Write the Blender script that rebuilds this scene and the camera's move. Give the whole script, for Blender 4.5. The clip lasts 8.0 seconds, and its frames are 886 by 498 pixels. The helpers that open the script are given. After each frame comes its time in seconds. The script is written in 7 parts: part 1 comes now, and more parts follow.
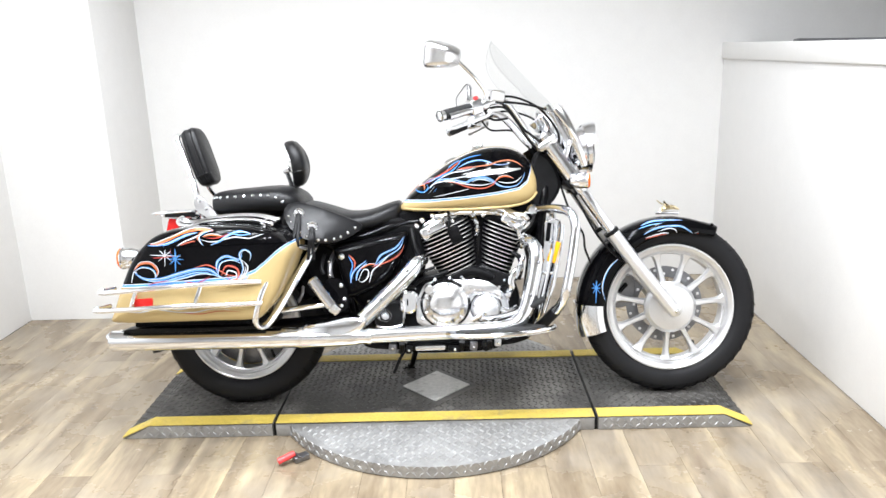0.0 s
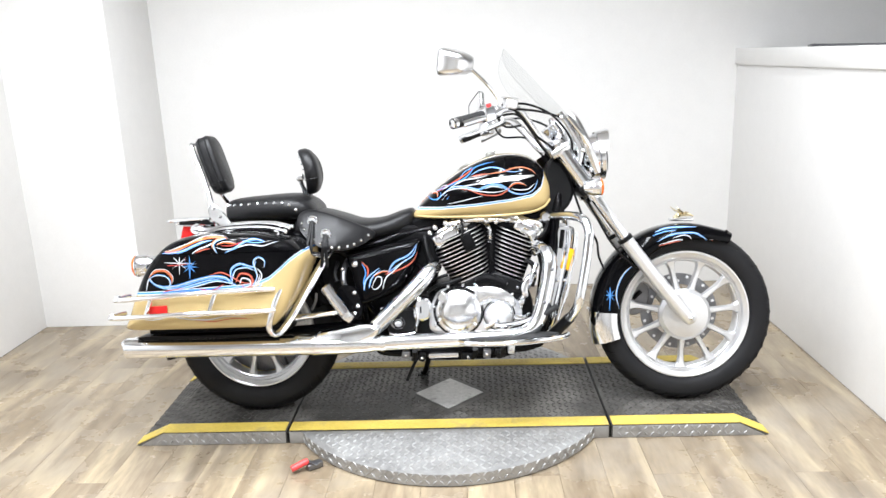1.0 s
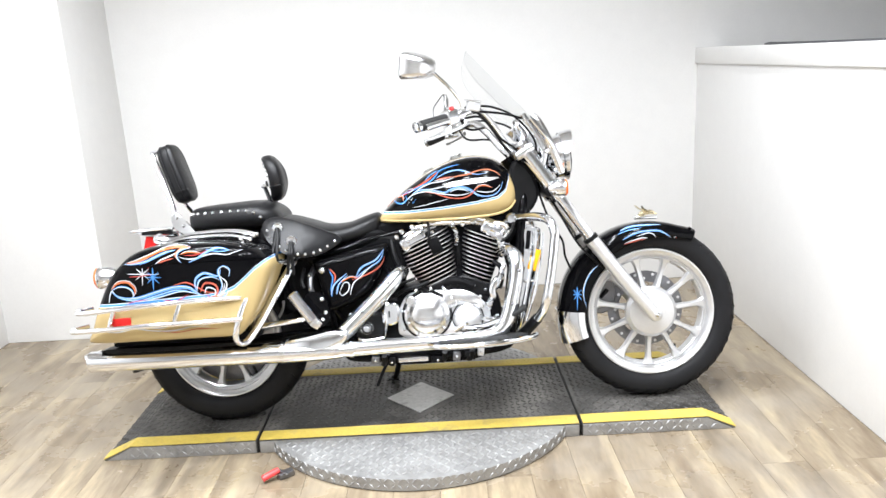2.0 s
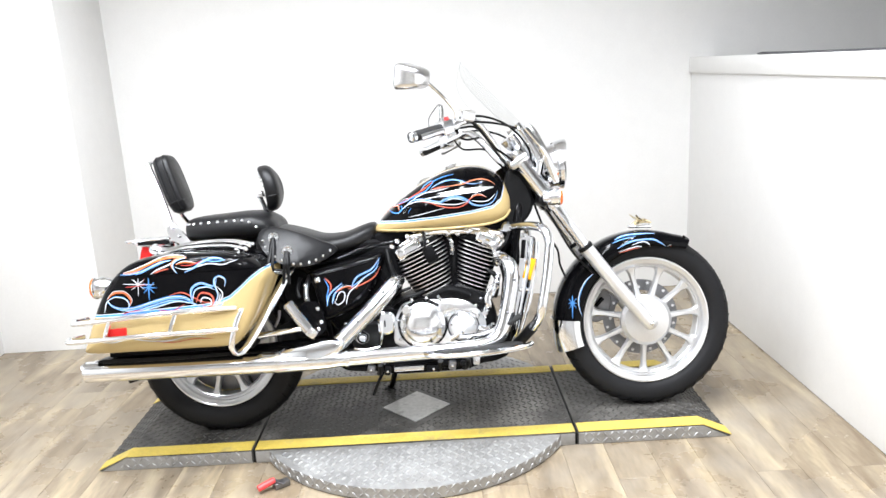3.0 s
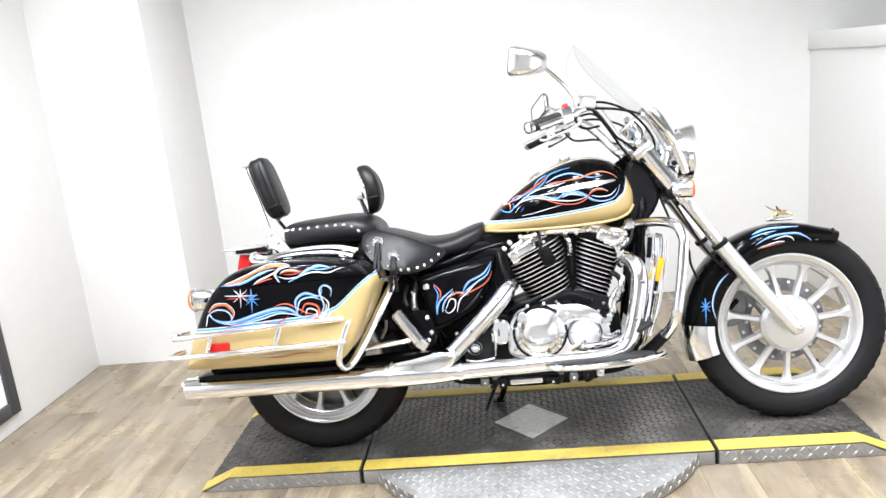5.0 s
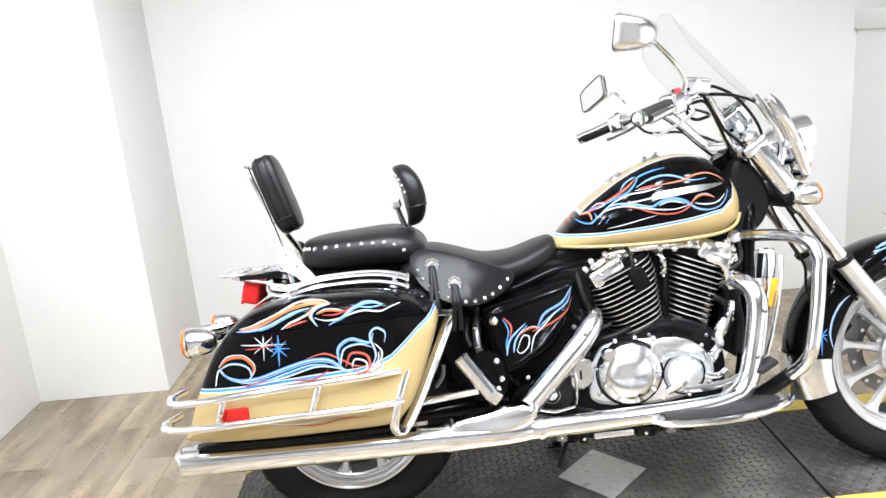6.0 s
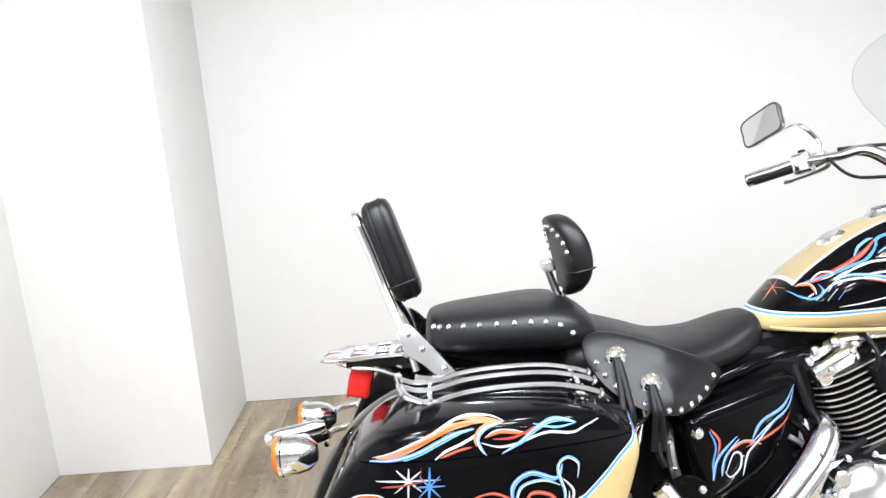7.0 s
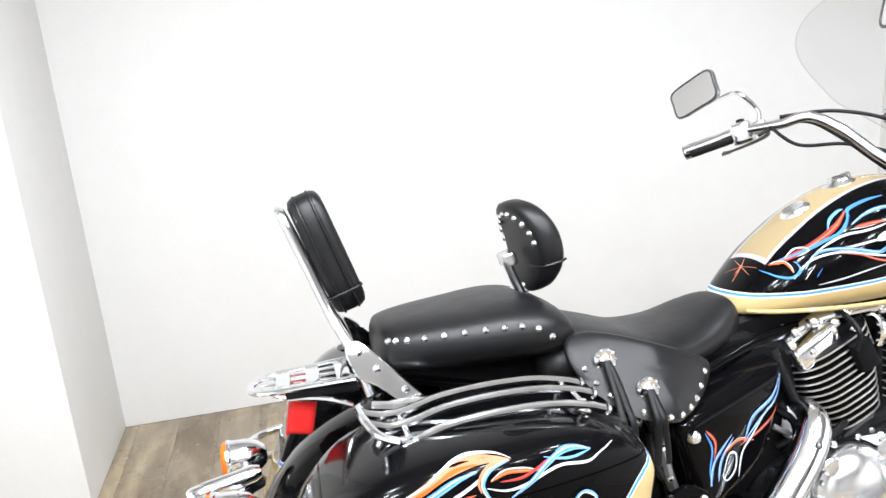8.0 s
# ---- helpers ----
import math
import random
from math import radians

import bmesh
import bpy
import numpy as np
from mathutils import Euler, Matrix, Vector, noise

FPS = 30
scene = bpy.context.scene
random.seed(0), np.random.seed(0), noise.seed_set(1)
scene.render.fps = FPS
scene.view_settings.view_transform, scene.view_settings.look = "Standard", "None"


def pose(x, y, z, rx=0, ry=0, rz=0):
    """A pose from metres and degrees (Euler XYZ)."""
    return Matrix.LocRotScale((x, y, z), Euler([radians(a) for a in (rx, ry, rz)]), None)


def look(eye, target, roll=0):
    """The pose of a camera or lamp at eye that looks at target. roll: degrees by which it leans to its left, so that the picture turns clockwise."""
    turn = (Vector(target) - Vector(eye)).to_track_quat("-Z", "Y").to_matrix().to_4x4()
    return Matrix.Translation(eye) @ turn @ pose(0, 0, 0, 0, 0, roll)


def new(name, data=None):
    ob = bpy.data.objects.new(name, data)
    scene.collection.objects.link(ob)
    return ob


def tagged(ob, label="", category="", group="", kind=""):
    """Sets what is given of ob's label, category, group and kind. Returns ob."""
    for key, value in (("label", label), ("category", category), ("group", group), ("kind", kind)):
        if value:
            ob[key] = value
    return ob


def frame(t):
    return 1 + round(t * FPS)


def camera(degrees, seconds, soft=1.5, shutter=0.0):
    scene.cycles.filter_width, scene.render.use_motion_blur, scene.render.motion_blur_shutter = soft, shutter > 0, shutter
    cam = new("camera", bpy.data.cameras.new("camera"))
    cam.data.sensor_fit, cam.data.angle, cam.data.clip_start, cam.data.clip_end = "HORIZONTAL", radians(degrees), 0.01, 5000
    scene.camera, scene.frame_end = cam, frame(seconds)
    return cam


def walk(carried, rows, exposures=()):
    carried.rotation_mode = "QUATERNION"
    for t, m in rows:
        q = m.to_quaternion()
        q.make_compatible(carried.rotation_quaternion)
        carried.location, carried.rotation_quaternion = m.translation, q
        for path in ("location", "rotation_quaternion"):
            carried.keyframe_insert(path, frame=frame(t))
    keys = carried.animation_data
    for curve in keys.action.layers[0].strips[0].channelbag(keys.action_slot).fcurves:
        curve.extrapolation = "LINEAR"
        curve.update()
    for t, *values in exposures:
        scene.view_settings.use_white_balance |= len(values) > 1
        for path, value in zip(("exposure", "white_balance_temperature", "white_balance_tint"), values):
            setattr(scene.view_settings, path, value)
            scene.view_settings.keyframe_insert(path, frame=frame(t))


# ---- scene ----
cam = camera(61.4, 8.0)
PATH = [
    (0, (0.1044, -2.7936, 1.3517), (0.0617, -0.8628, 0.8321), -1.79),
    (0.5, (0.0993, -2.7977, 1.3524), (0.0200, -0.8605, 0.8616), -2.26),
    (1, (0.0980, -2.7911, 1.3551), (0.0255, -0.8567, 0.8525), -2.08),
    (1.5, (0.1072, -2.7882, 1.3552), (0.0908, -0.8528, 0.8513), -2.74),
    (3, (0.1243, -2.7993, 1.3593), (0.1347, -0.8567, 0.8839), -3.10),
    (3.5, (0.1300, -2.7999, 1.3679), (0.1391, -0.8569, 0.8939), -3.06),
    (4, (0.1749, -2.7888, 1.3808), (0.0835, -0.8429, 0.9279), -4.20),
    (4.2, (0.1958, -2.7790, 1.3809), (0.0689, -0.8350, 0.9287), -3.59),
    (5.3, (-0.1584, -2.4351, 1.3147), (-0.3324, -0.4976, 0.8503), -6.18),
    (5.5, (-0.2208, -2.3144, 1.3334), (-0.3886, -0.3702, 0.8953), -5.22),
    (5.8, (-0.3476, -2.1512, 1.3389), (-0.5060, -0.2026, 0.9169), -6.78),
    (6, (-0.4359, -2.0526, 1.3364), (-0.4203, -0.1218, 0.8151), -5.11),
    (6.2, (-0.5186, -1.9599, 1.3332), (-0.4623, -0.0302, 0.8104), -4.64),
    (6.4, (-0.5911, -1.8589, 1.3273), (-0.5343, 0.0682, 0.7952), -2.98),
    (6.5, (-0.6234, -1.8034, 1.3253), (-0.5621, 0.1229, 0.7912), -2.32),
    (6.8, (-0.7069, -1.6291, 1.3339), (-0.6989, 0.3144, 0.8619), -0.19),
    (7, (-0.7638, -1.5332, 1.3411), (-0.7557, 0.4127, 0.8793), -4.04),
    (7.2, (-0.8213, -1.4569, 1.3432), (-0.7269, 0.4829, 0.8651), -4.80),
    (7.5, (-0.8899, -1.3710, 1.3429), (-0.5635, 0.5414, 0.8568), -5.11),
    (7.7, (-0.9090, -1.3297, 1.3376), (-0.5215, 0.5632, 0.8209), -4.24),
    (8, (-0.9069, -1.2829, 1.3240), (-0.5398, 0.6086, 0.7877), -4.66),
]
LIGHTNESS = [(0, 0.0), (1.7, 0.0), (2.8, 0.09), (4.2, 0.09), (5.3, 0.05), (6.0, -0.01), (6.5, -0.05), (8, -0.03)]
walk(cam, [(t, look(eye, target, roll)) for t, eye, target, roll in PATH], LIGHTNESS)

# ---- light and exposure ----
scene.view_settings.exposure = 0.0
world = bpy.data.worlds.new("world")
world.use_nodes = True
world.node_tree.nodes["Background"].inputs[0].default_value = (0.9, 0.95, 1.0, 1)
world.node_tree.nodes["Background"].inputs[1].default_value = 0.05
scene.world = world

CEIL = 3.0
LAMPS = [(x + 0.13 * math.sin(7.1 * x + 3.7 * y), y + 0.12 * math.cos(4.3 * x - 5.9 * y)) for y in (-0.5, -1.3, -2.1, -3.0) for x in (-1.45, -0.62, 0.22, 1.08)]
for lx, ly in LAMPS:
    lamp = bpy.data.lights.new("ceiling_panel_light", "AREA")
    lamp.shape, lamp.size, lamp.size_y = "RECTANGLE", 0.16, 0.16
    lamp.spread = radians(150)
    lamp.energy, lamp.color = 21.2 * (1.0 - 0.075 * lx), (0.935, 0.972, 1.03)
    ob = new("ceiling_panel_light", lamp)
    ob.matrix_world = pose(lx, ly, CEIL - 0.075)


# ---- materials ----
def material(name, base, rough=0.5, metal=0.0, bump=0.0, scale=60.0, vary=0.12, coat=0.0, rvary=0.1, fine=6.0, gloss=0.5, worn=None):
    """Noise at two scales on colour, roughness and relief."""
    m = bpy.data.materials.new(name)
    m.use_nodes = True
    n, l = m.node_tree.nodes, m.node_tree.links
    p = n["Principled BSDF"]
    tc = n.new("ShaderNodeTexCoord")
    big, small = n.new("ShaderNodeTexNoise"), n.new("ShaderNodeTexNoise")
    big.inputs["Scale"].default_value, small.inputs["Scale"].default_value = scale / fine, scale
    big.inputs["Detail"].default_value = small.inputs["Detail"].default_value = 5
    both = n.new("ShaderNodeMath")
    both.operation = "MULTIPLY_ADD"
    both.inputs[1].default_value = 0.5
    half = n.new("ShaderNodeMath")
    half.operation = "MULTIPLY"
    half.inputs[1].default_value = 0.5
    l.new(tc.outputs["Object"], big.inputs["Vector"]), l.new(tc.outputs["Object"], small.inputs["Vector"])
    l.new(big.outputs["Fac"], both.inputs[0]), l.new(small.outputs["Fac"], half.inputs[0])
    l.new(half.outputs[0], both.inputs[2])
    ramp = n.new("ShaderNodeMapRange")
    ramp.inputs["From Min"].default_value, ramp.inputs["From Max"].default_value = 0.3, 0.7
    ramp.inputs["To Min"].default_value, ramp.inputs["To Max"].default_value = 1 - vary, 1 + vary
    l.new(both.outputs[0], ramp.inputs["Value"])
    mix = n.new("ShaderNodeMix")
    mix.data_type, mix.blend_type = "RGBA", "MULTIPLY"
    mix.inputs["Factor"].default_value = 1.0
    mix.inputs["A"].default_value = (*base, 1)
    l.new(ramp.outputs[0], mix.inputs["B"])
    color = mix.outputs["Result"]
    if worn:
        rgb, lo, hi, size = worn
        patch, step, lay = n.new("ShaderNodeTexNoise"), n.new("ShaderNodeMapRange"), n.new("ShaderNodeMix")
        patch.inputs["Scale"].default_value, patch.inputs["Detail"].default_value, patch.inputs["Roughness"].default_value = size, 7, 0.65
        step.inputs["From Min"].default_value, step.inputs["From Max"].default_value = lo, hi
        lay.data_type = "RGBA"
        lay.inputs["B"].default_value = (*rgb, 1)
        l.new(tc.outputs["Object"], patch.inputs["Vector"]), l.new(patch.outputs["Fac"], step.inputs["Value"])
        l.new(step.outputs[0], lay.inputs["Factor"]), l.new(color, lay.inputs["A"])
        color = lay.outputs["Result"]
    l.new(color, p.inputs["Base Color"])
    rr = n.new("ShaderNodeMapRange")
    rr.inputs["From Min"].default_value, rr.inputs["From Max"].default_value = 0.3, 0.7
    rr.inputs["To Min"].default_value, rr.inputs["To Max"].default_value = max(0.02, rough - rvary * rough), min(1, rough + rvary)
    l.new(both.outputs[0], rr.inputs["Value"]), l.new(rr.outputs[0], p.inputs["Roughness"])
    p.inputs["Metallic"].default_value = metal
    p.inputs["Specular IOR Level"].default_value = gloss
    if coat:
        p.inputs["Coat Weight"].default_value, p.inputs["Coat Roughness"].default_value, p.inputs["Coat IOR"].default_value = coat, 0.02, 1.13
        p.inputs["Specular IOR Level"].default_value = 0.05
    if bump:
        b = n.new("ShaderNodeBump")
        b.inputs["Strength"].default_value, b.inputs["Distance"].default_value = bump, 0.002
        l.new(both.outputs[0], b.inputs["Height"]), l.new(b.outputs[0], p.inputs["Normal"])
    m["tint"] = "mix"
    return m


def border_paint(name, border, zones, upper, panel=None):
    """Gloss paint in zones by height over a broken line border of (x, z); panel: (half width, x from, z from) of a tan top field."""
    m = material(name, upper, 0.12, 0.0, 0.0, 300, 0.05, coat=1.0, rvary=0.03)
    n, l = m.node_tree.nodes, m.node_tree.links
    p = n["Principled BSDF"]
    tc, sep = n.new("ShaderNodeTexCoord"), n.new("ShaderNodeSeparateXYZ")
    l.new(tc.outputs["Object"], sep.inputs[0])

    def math_node(op, a, b):
        q = n.new("ShaderNodeMath")
        q.operation = op
        for i, v in enumerate((a, b)):
            if isinstance(v, (int, float)):
                q.inputs[i].default_value = v
            elif v is not None:
                l.new(v, q.inputs[i])
        return q.outputs[0]

    total = border[0][1]
    for (x0, z0), (x1, z1) in zip(border, border[1:]):
        r = n.new("ShaderNodeMapRange")
        r.inputs["From Min"].default_value, r.inputs["From Max"].default_value = x0, x1
        r.inputs["To Min"].default_value, r.inputs["To Max"].default_value = 0, z1 - z0
        l.new(sep.outputs["X"], r.inputs["Value"])
        total = math_node("ADD", r.outputs[0], total)
    over = math_node("SUBTRACT", sep.outputs["Z"], total)
    color = p.inputs["Base Color"].links[0].from_socket
    metal = 0.0
    for limit, rgb in zones:
        is_in = math_node("LESS_THAN", over, limit)
        mix = n.new("ShaderNodeMix")
        mix.data_type = "RGBA"
        mix.inputs["B"].default_value = (*rgb, 1)
        l.new(is_in, mix.inputs["Factor"]), l.new(color, mix.inputs["A"])
        color = mix.outputs["Result"]
    if panel:
        wide, xa, za = panel
        for grow, rgb in ((0.008, (0.36, 0.35, 0.38)), (0.0, (0.30, 0.232, 0.128))):
            a = math_node("LESS_THAN", math_node("ABSOLUTE", sep.outputs["Y"], None), wide + grow)
            b = math_node("GREATER_THAN", sep.outputs["X"], xa - grow)
            c = math_node("GREATER_THAN", sep.outputs["Z"], za)
            f = math_node("MULTIPLY", math_node("MULTIPLY", a, b), c)
            mix = n.new("ShaderNodeMix")
            mix.data_type = "RGBA"
            mix.inputs["B"].default_value = (*rgb, 1)
            l.new(f, mix.inputs["Factor"]), l.new(color, mix.inputs["A"])
            color = mix.outputs["Result"]
    l.new(color, p.inputs["Base Color"])
    return m


GOLD, BLACK = (0.43, 0.325, 0.155), (0.002, 0.002, 0.0024)
SKY, WHITE = (0.06, 0.22, 0.60), (0.60, 0.62, 0.65)
wall_paint = material("wall_paint", (0.768, 0.762, 0.748), 0.75, 0, 0.12, 90, 0.025)
# greyer tone for walls out of view, to darken what chrome and paint reflect
rear_tone = material("rear_wall_tone", (0.60, 0.598, 0.592), 0.8, 0, 0.1, 60, 0.05)
ceiling_paint = material("grey_ceiling_paint", (0.72, 0.72, 0.72), 0.85, 0, 0.1, 60, 0.05)
trim_paint = material("trim_paint", (0.82, 0.82, 0.82), 0.4, 0, 0.05, 40, 0.02)
chrome = material("chrome", (0.89, 0.91, 0.945), 0.085, 1.0, 0.03, 40, 0.04, rvary=0.06)
polished = material("polished_aluminium", (0.80, 0.805, 0.815), 0.20, 1.0, 0.02, 30, 0.04)
rim_silver = material("silver_wheel_paint", (0.68, 0.685, 0.695), 0.30, 0.85, 0.03, 200, 0.05)
cast = material("cast_aluminium", (0.72, 0.725, 0.735), 0.32, 0.8, 0.06, 160, 0.06)
steel = material("dull_steel", (0.22, 0.22, 0.23), 0.42, 1.0, 0.1, 120, 0.15)
black_paint = material("gloss_black_paint", BLACK, 0.1, 0, 0.0, 200, 0.1, coat=1.0, rvary=0.03)
satin_black = material("satin_black_metal", (0.006, 0.006, 0.0065), 0.36, 0, 0.15, 180, 0.25, gloss=0.15)
engine_black = material("engine_black", (0.005, 0.005, 0.0055), 0.42, 0.0, 0.2, 240, 0.3, gloss=0.06)
leather = material("black_leather", (0.0050, 0.0050, 0.0058), 0.38, 0, 0.26, 420, 0.2, fine=14, gloss=0.34)
rubber = material("tyre_rubber", (0.008, 0.008, 0.009), 0.6, 0, 0.3, 260, 0.25, gloss=0.2)
grip_rubber = material("grip_rubber", (0.014, 0.014, 0.014), 0.7, 0, 0.4, 500, 0.2, gloss=0.3)
gold_paint = material("gold_paint", GOLD, 0.16, 0.1, 0.0, 500, 0.06, coat=1.0, rvary=0.03)
amber = material("amber_lens", (0.72, 0.13, 0.012), 0.12, 0, 0.1, 200, 0.06, coat=0.6)
orange_reflector = material("orange_reflector", (0.95, 0.42, 0.02), 0.2, 0, 0.2, 400, 0.08, coat=0.6)
red_lens = material("red_lens", (0.50, 0.022, 0.02), 0.12, 0, 0.1, 300, 0.1, coat=0.6)
red_plastic = material("red_plastic", (0.7, 0.05, 0.05), 0.4, 0, 0.1, 100, 0.1)
ornament_gold = material("gilt_metal", (0.88, 0.77, 0.52), 0.2, 1.0, 0.1, 80, 0.1)
tread_black = material("worn_black_tread", (0.036, 0.034, 0.031), 0.38, 0.2, 0.5, 46, 0.5, rvary=0.25, fine=12, gloss=0.4, worn=((0.19, 0.180, 0.165), 0.46, 0.80, 3.5))
# ridges lighter than the deck: the highlights on the lozenges put into the colour
tread_glint = material("tread_ridge_glint", (0.058, 0.055, 0.051), 0.4, 0.4, 0.3, 60, 0.3, rvary=0.2)
tread_silver = material("aluminium_tread_plate", (0.335, 0.333, 0.327), 0.40, 0.6, 0.3, 60, 0.25, rvary=0.2, fine=9, worn=((0.25, 0.245, 0.235), 0.5, 0.8, 6.0))
plate_steel = material("worn_bare_steel", (0.46, 0.455, 0.44), 0.40, 0.5, 0.35, 70, 0.25, rvary=0.2, fine=8, worn=((0.22, 0.21, 0.20), 0.56, 0.72, 22.0))
yellow_paint = material("worn_yellow_paint", (0.52, 0.39, 0.075), 0.55, 0, 0.35, 90, 0.2, fine=10, worn=((0.22, 0.19, 0.11), 0.56, 0.75, 9.0))
frame_dark = material("dark_frame", (0.05, 0.05, 0.055), 0.4, 0, 0.1, 80, 0.15)
art_paint = {
    "sky": material("blue_pinstripe", (0.062, 0.205, 0.50), 0.15, 0, 0, 300, 0.1, coat=1.0),
    "white": material("silver_pinstripe", (0.46, 0.48, 0.51), 0.15, 0, 0, 300, 0.06, coat=1.0),
    "red": material("red_pinstripe", (0.30, 0.042, 0.036), 0.15, 0, 0, 300, 0.1, coat=1.0),
    "pale": material("pale_blue_pinstripe", (0.13, 0.31, 0.62), 0.15, 0, 0, 300, 0.1, coat=1.0),
    "peach": material("peach_pinstripe", (0.46, 0.165, 0.090), 0.15, 0, 0, 300, 0.1, coat=1.0),
    "badge": polished,
    "orange": material("orange_pinstripe", (0.40, 0.085, 0.018), 0.15, 0, 0, 300, 0.1, coat=1.0),
}
tank_paint = border_paint("tank_paint", ((-0.12, 0.758), (0.01, 0.756), (0.14, 0.764), (0.26, 0.776), (0.34, 0.79), (0.372, 0.815), (0.388, 0.86), (0.402, 0.98)),
                          ((0.010, WHITE), (0.0075, SKY), (0.003, WHITE), (0.0, GOLD)), BLACK, (0.052, -0.02, 0.80))
bag_paint = border_paint("saddlebag_paint", ((-1.05, 0.520), (-0.916, 0.526), (-0.743, 0.533), (-0.648, 0.536), (-0.604, 0.541), (-0.562, 0.557), (-0.528, 0.584), (-0.498, 0.611), (-0.458, 0.640), (-0.42, 0.66)),
                         ((0.011, WHITE), (0.009, SKY), (0.0025, WHITE), (0.0, GOLD)), BLACK)


def glass_material(name, tint, rough=0.0, ior=1.3):
    m = bpy.data.materials.new(name)
    m.use_nodes = True
    n, l = m.node_tree.nodes, m.node_tree.links
    n.clear()
    out, mix, clear, gloss = n.new("ShaderNodeOutputMaterial"), n.new("ShaderNodeMixShader"), n.new("ShaderNodeBsdfTransparent"), n.new("ShaderNodeBsdfGlossy")
    if ior:
        fres = n.new("ShaderNodeFresnel")
        fres.inputs["IOR"].default_value = ior
    else:
        fres = n.new("ShaderNodeValue")
        fres.outputs[0].default_value = 0.025
    clear.inputs[0].default_value = (*tint, 1)
    gloss.inputs["Roughness"].default_value = rough + 0.02
    l.new(fres.outputs[0], mix.inputs[0]), l.new(clear.outputs[0], mix.inputs[1]), l.new(gloss.outputs[0], mix.inputs[2])
    l.new(mix.outputs[0], out.inputs[0])
    return m


shield_plastic = glass_material("clear_windscreen", (0.974, 0.976, 0.976), 0.0, None)
lamp_glass = glass_material("lamp_glass", (0.93, 0.95, 0.96))
mirror_glass = material("mirror_glass", (0.9, 0.9, 0.9), 0.02, 1.0, 0, 50, 0.01, rvary=0.01)


def plank_material():
    """Grey-tan oak boards: grain along the board, knots, and a tone of its own for every board."""
    m = bpy.data.materials.new("oak_vinyl_boards")
    m.use_nodes = True
    n, l = m.node_tree.nodes, m.node_tree.links
    p = n["Principled BSDF"]
    geo, info = n.new("ShaderNodeNewGeometry"), n.new("ShaderNodeObjectInfo")
    stretch, shift = n.new("ShaderNodeMapping"), n.new("ShaderNodeVectorMath")
    stretch.inputs["Scale"].default_value = (1.0, 0.20, 1.0)
    off = n.new("ShaderNodeMath")
    off.operation, off.inputs[1].default_value = "MULTIPLY", 37.0
    l.new(info.outputs["Random"], off.inputs[0])
    l.new(geo.outputs["Position"], stretch.inputs["Vector"])
    l.new(stretch.outputs[0], shift.inputs[0]), l.new(off.outputs[0], shift.inputs[1])
    cloud, grain = n.new("ShaderNodeTexNoise"), n.new("ShaderNodeTexNoise")
    cloud.inputs["Scale"].default_value, cloud.inputs["Detail"].default_value, cloud.inputs["Distortion"].default_value = 8.0, 5, 0.7
    grain.inputs["Scale"].default_value, grain.inputs["Detail"].default_value = 75.0, 6
    l.new(shift.outputs[0], cloud.inputs["Vector"]), l.new(shift.outputs[0], grain.inputs["Vector"])
    ramp = n.new("ShaderNodeValToRGB")
    ramp.color_ramp.elements[0].position, ramp.color_ramp.elements[0].color = 0.30, (0.128, 0.095, 0.060, 1)
    ramp.color_ramp.elements[1].position, ramp.color_ramp.elements[1].color = 0.70, (0.345, 0.280, 0.182, 1)
    e = ramp.color_ramp.elements.new(0.5)
    e.color = (0.220, 0.174, 0.118, 1)
    l.new(cloud.outputs["Fac"], ramp.inputs[0])
    tone = n.new("ShaderNodeMapRange")
    tone.inputs["To Min"].default_value, tone.inputs["To Max"].default_value = 0.965, 1.035
    l.new(info.outputs["Random"], tone.inputs["Value"])
    gr = n.new("ShaderNodeMapRange")
    gr.inputs["From Min"].default_value, gr.inputs["From Max"].default_value = 0.3, 0.7
    gr.inputs["To Min"].default_value, gr.inputs["To Max"].default_value = 0.86, 1.12
    l.new(grain.outputs["Fac"], gr.inputs["Value"])
    mul = n.new("ShaderNodeMath")
    mul.operation = "MULTIPLY"
    l.new(tone.outputs[0], mul.inputs[0]), l.new(gr.outputs[0], mul.inputs[1])
    mix = n.new("ShaderNodeMix")
    mix.data_type, mix.blend_type = "RGBA", "MULTIPLY"
    mix.inputs["Factor"].default_value = 1
    l.new(ramp.outputs[0], mix.inputs["A"]), l.new(mul.outputs[0], mix.inputs["B"])
    # grey scuffs, and small dark spots of dirt, across the boards
    scuff, fade, spot, dots = n.new("ShaderNodeTexNoise"), n.new("ShaderNodeMapRange"), n.new("ShaderNodeTexNoise"), n.new("ShaderNodeMapRange")
    scuff.inputs["Scale"].default_value, scuff.inputs["Detail"].default_value, scuff.inputs["Roughness"].default_value = 2.3, 6, 0.62
    spot.inputs["Scale"].default_value, spot.inputs["Detail"].default_value = 26.0, 3
    l.new(geo.outputs["Position"], scuff.inputs["Vector"]), l.new(geo.outputs["Position"], spot.inputs["Vector"])
    fade.inputs["From Min"].default_value, fade.inputs["From Max"].default_value, fade.inputs["To Max"].default_value = 0.46, 0.70, 0.48
    dots.inputs["From Min"].default_value, dots.inputs["From Max"].default_value, dots.inputs["To Max"].default_value = 0.70, 0.78, 0.55
    l.new(scuff.outputs["Fac"], fade.inputs["Value"]), l.new(spot.outputs["Fac"], dots.inputs["Value"])
    worn, dirty = n.new("ShaderNodeMix"), n.new("ShaderNodeMix")
    worn.data_type = dirty.data_type = "RGBA"
    worn.inputs["B"].default_value, dirty.inputs["B"].default_value = (0.275, 0.255, 0.225, 1), (0.09, 0.078, 0.062, 1)
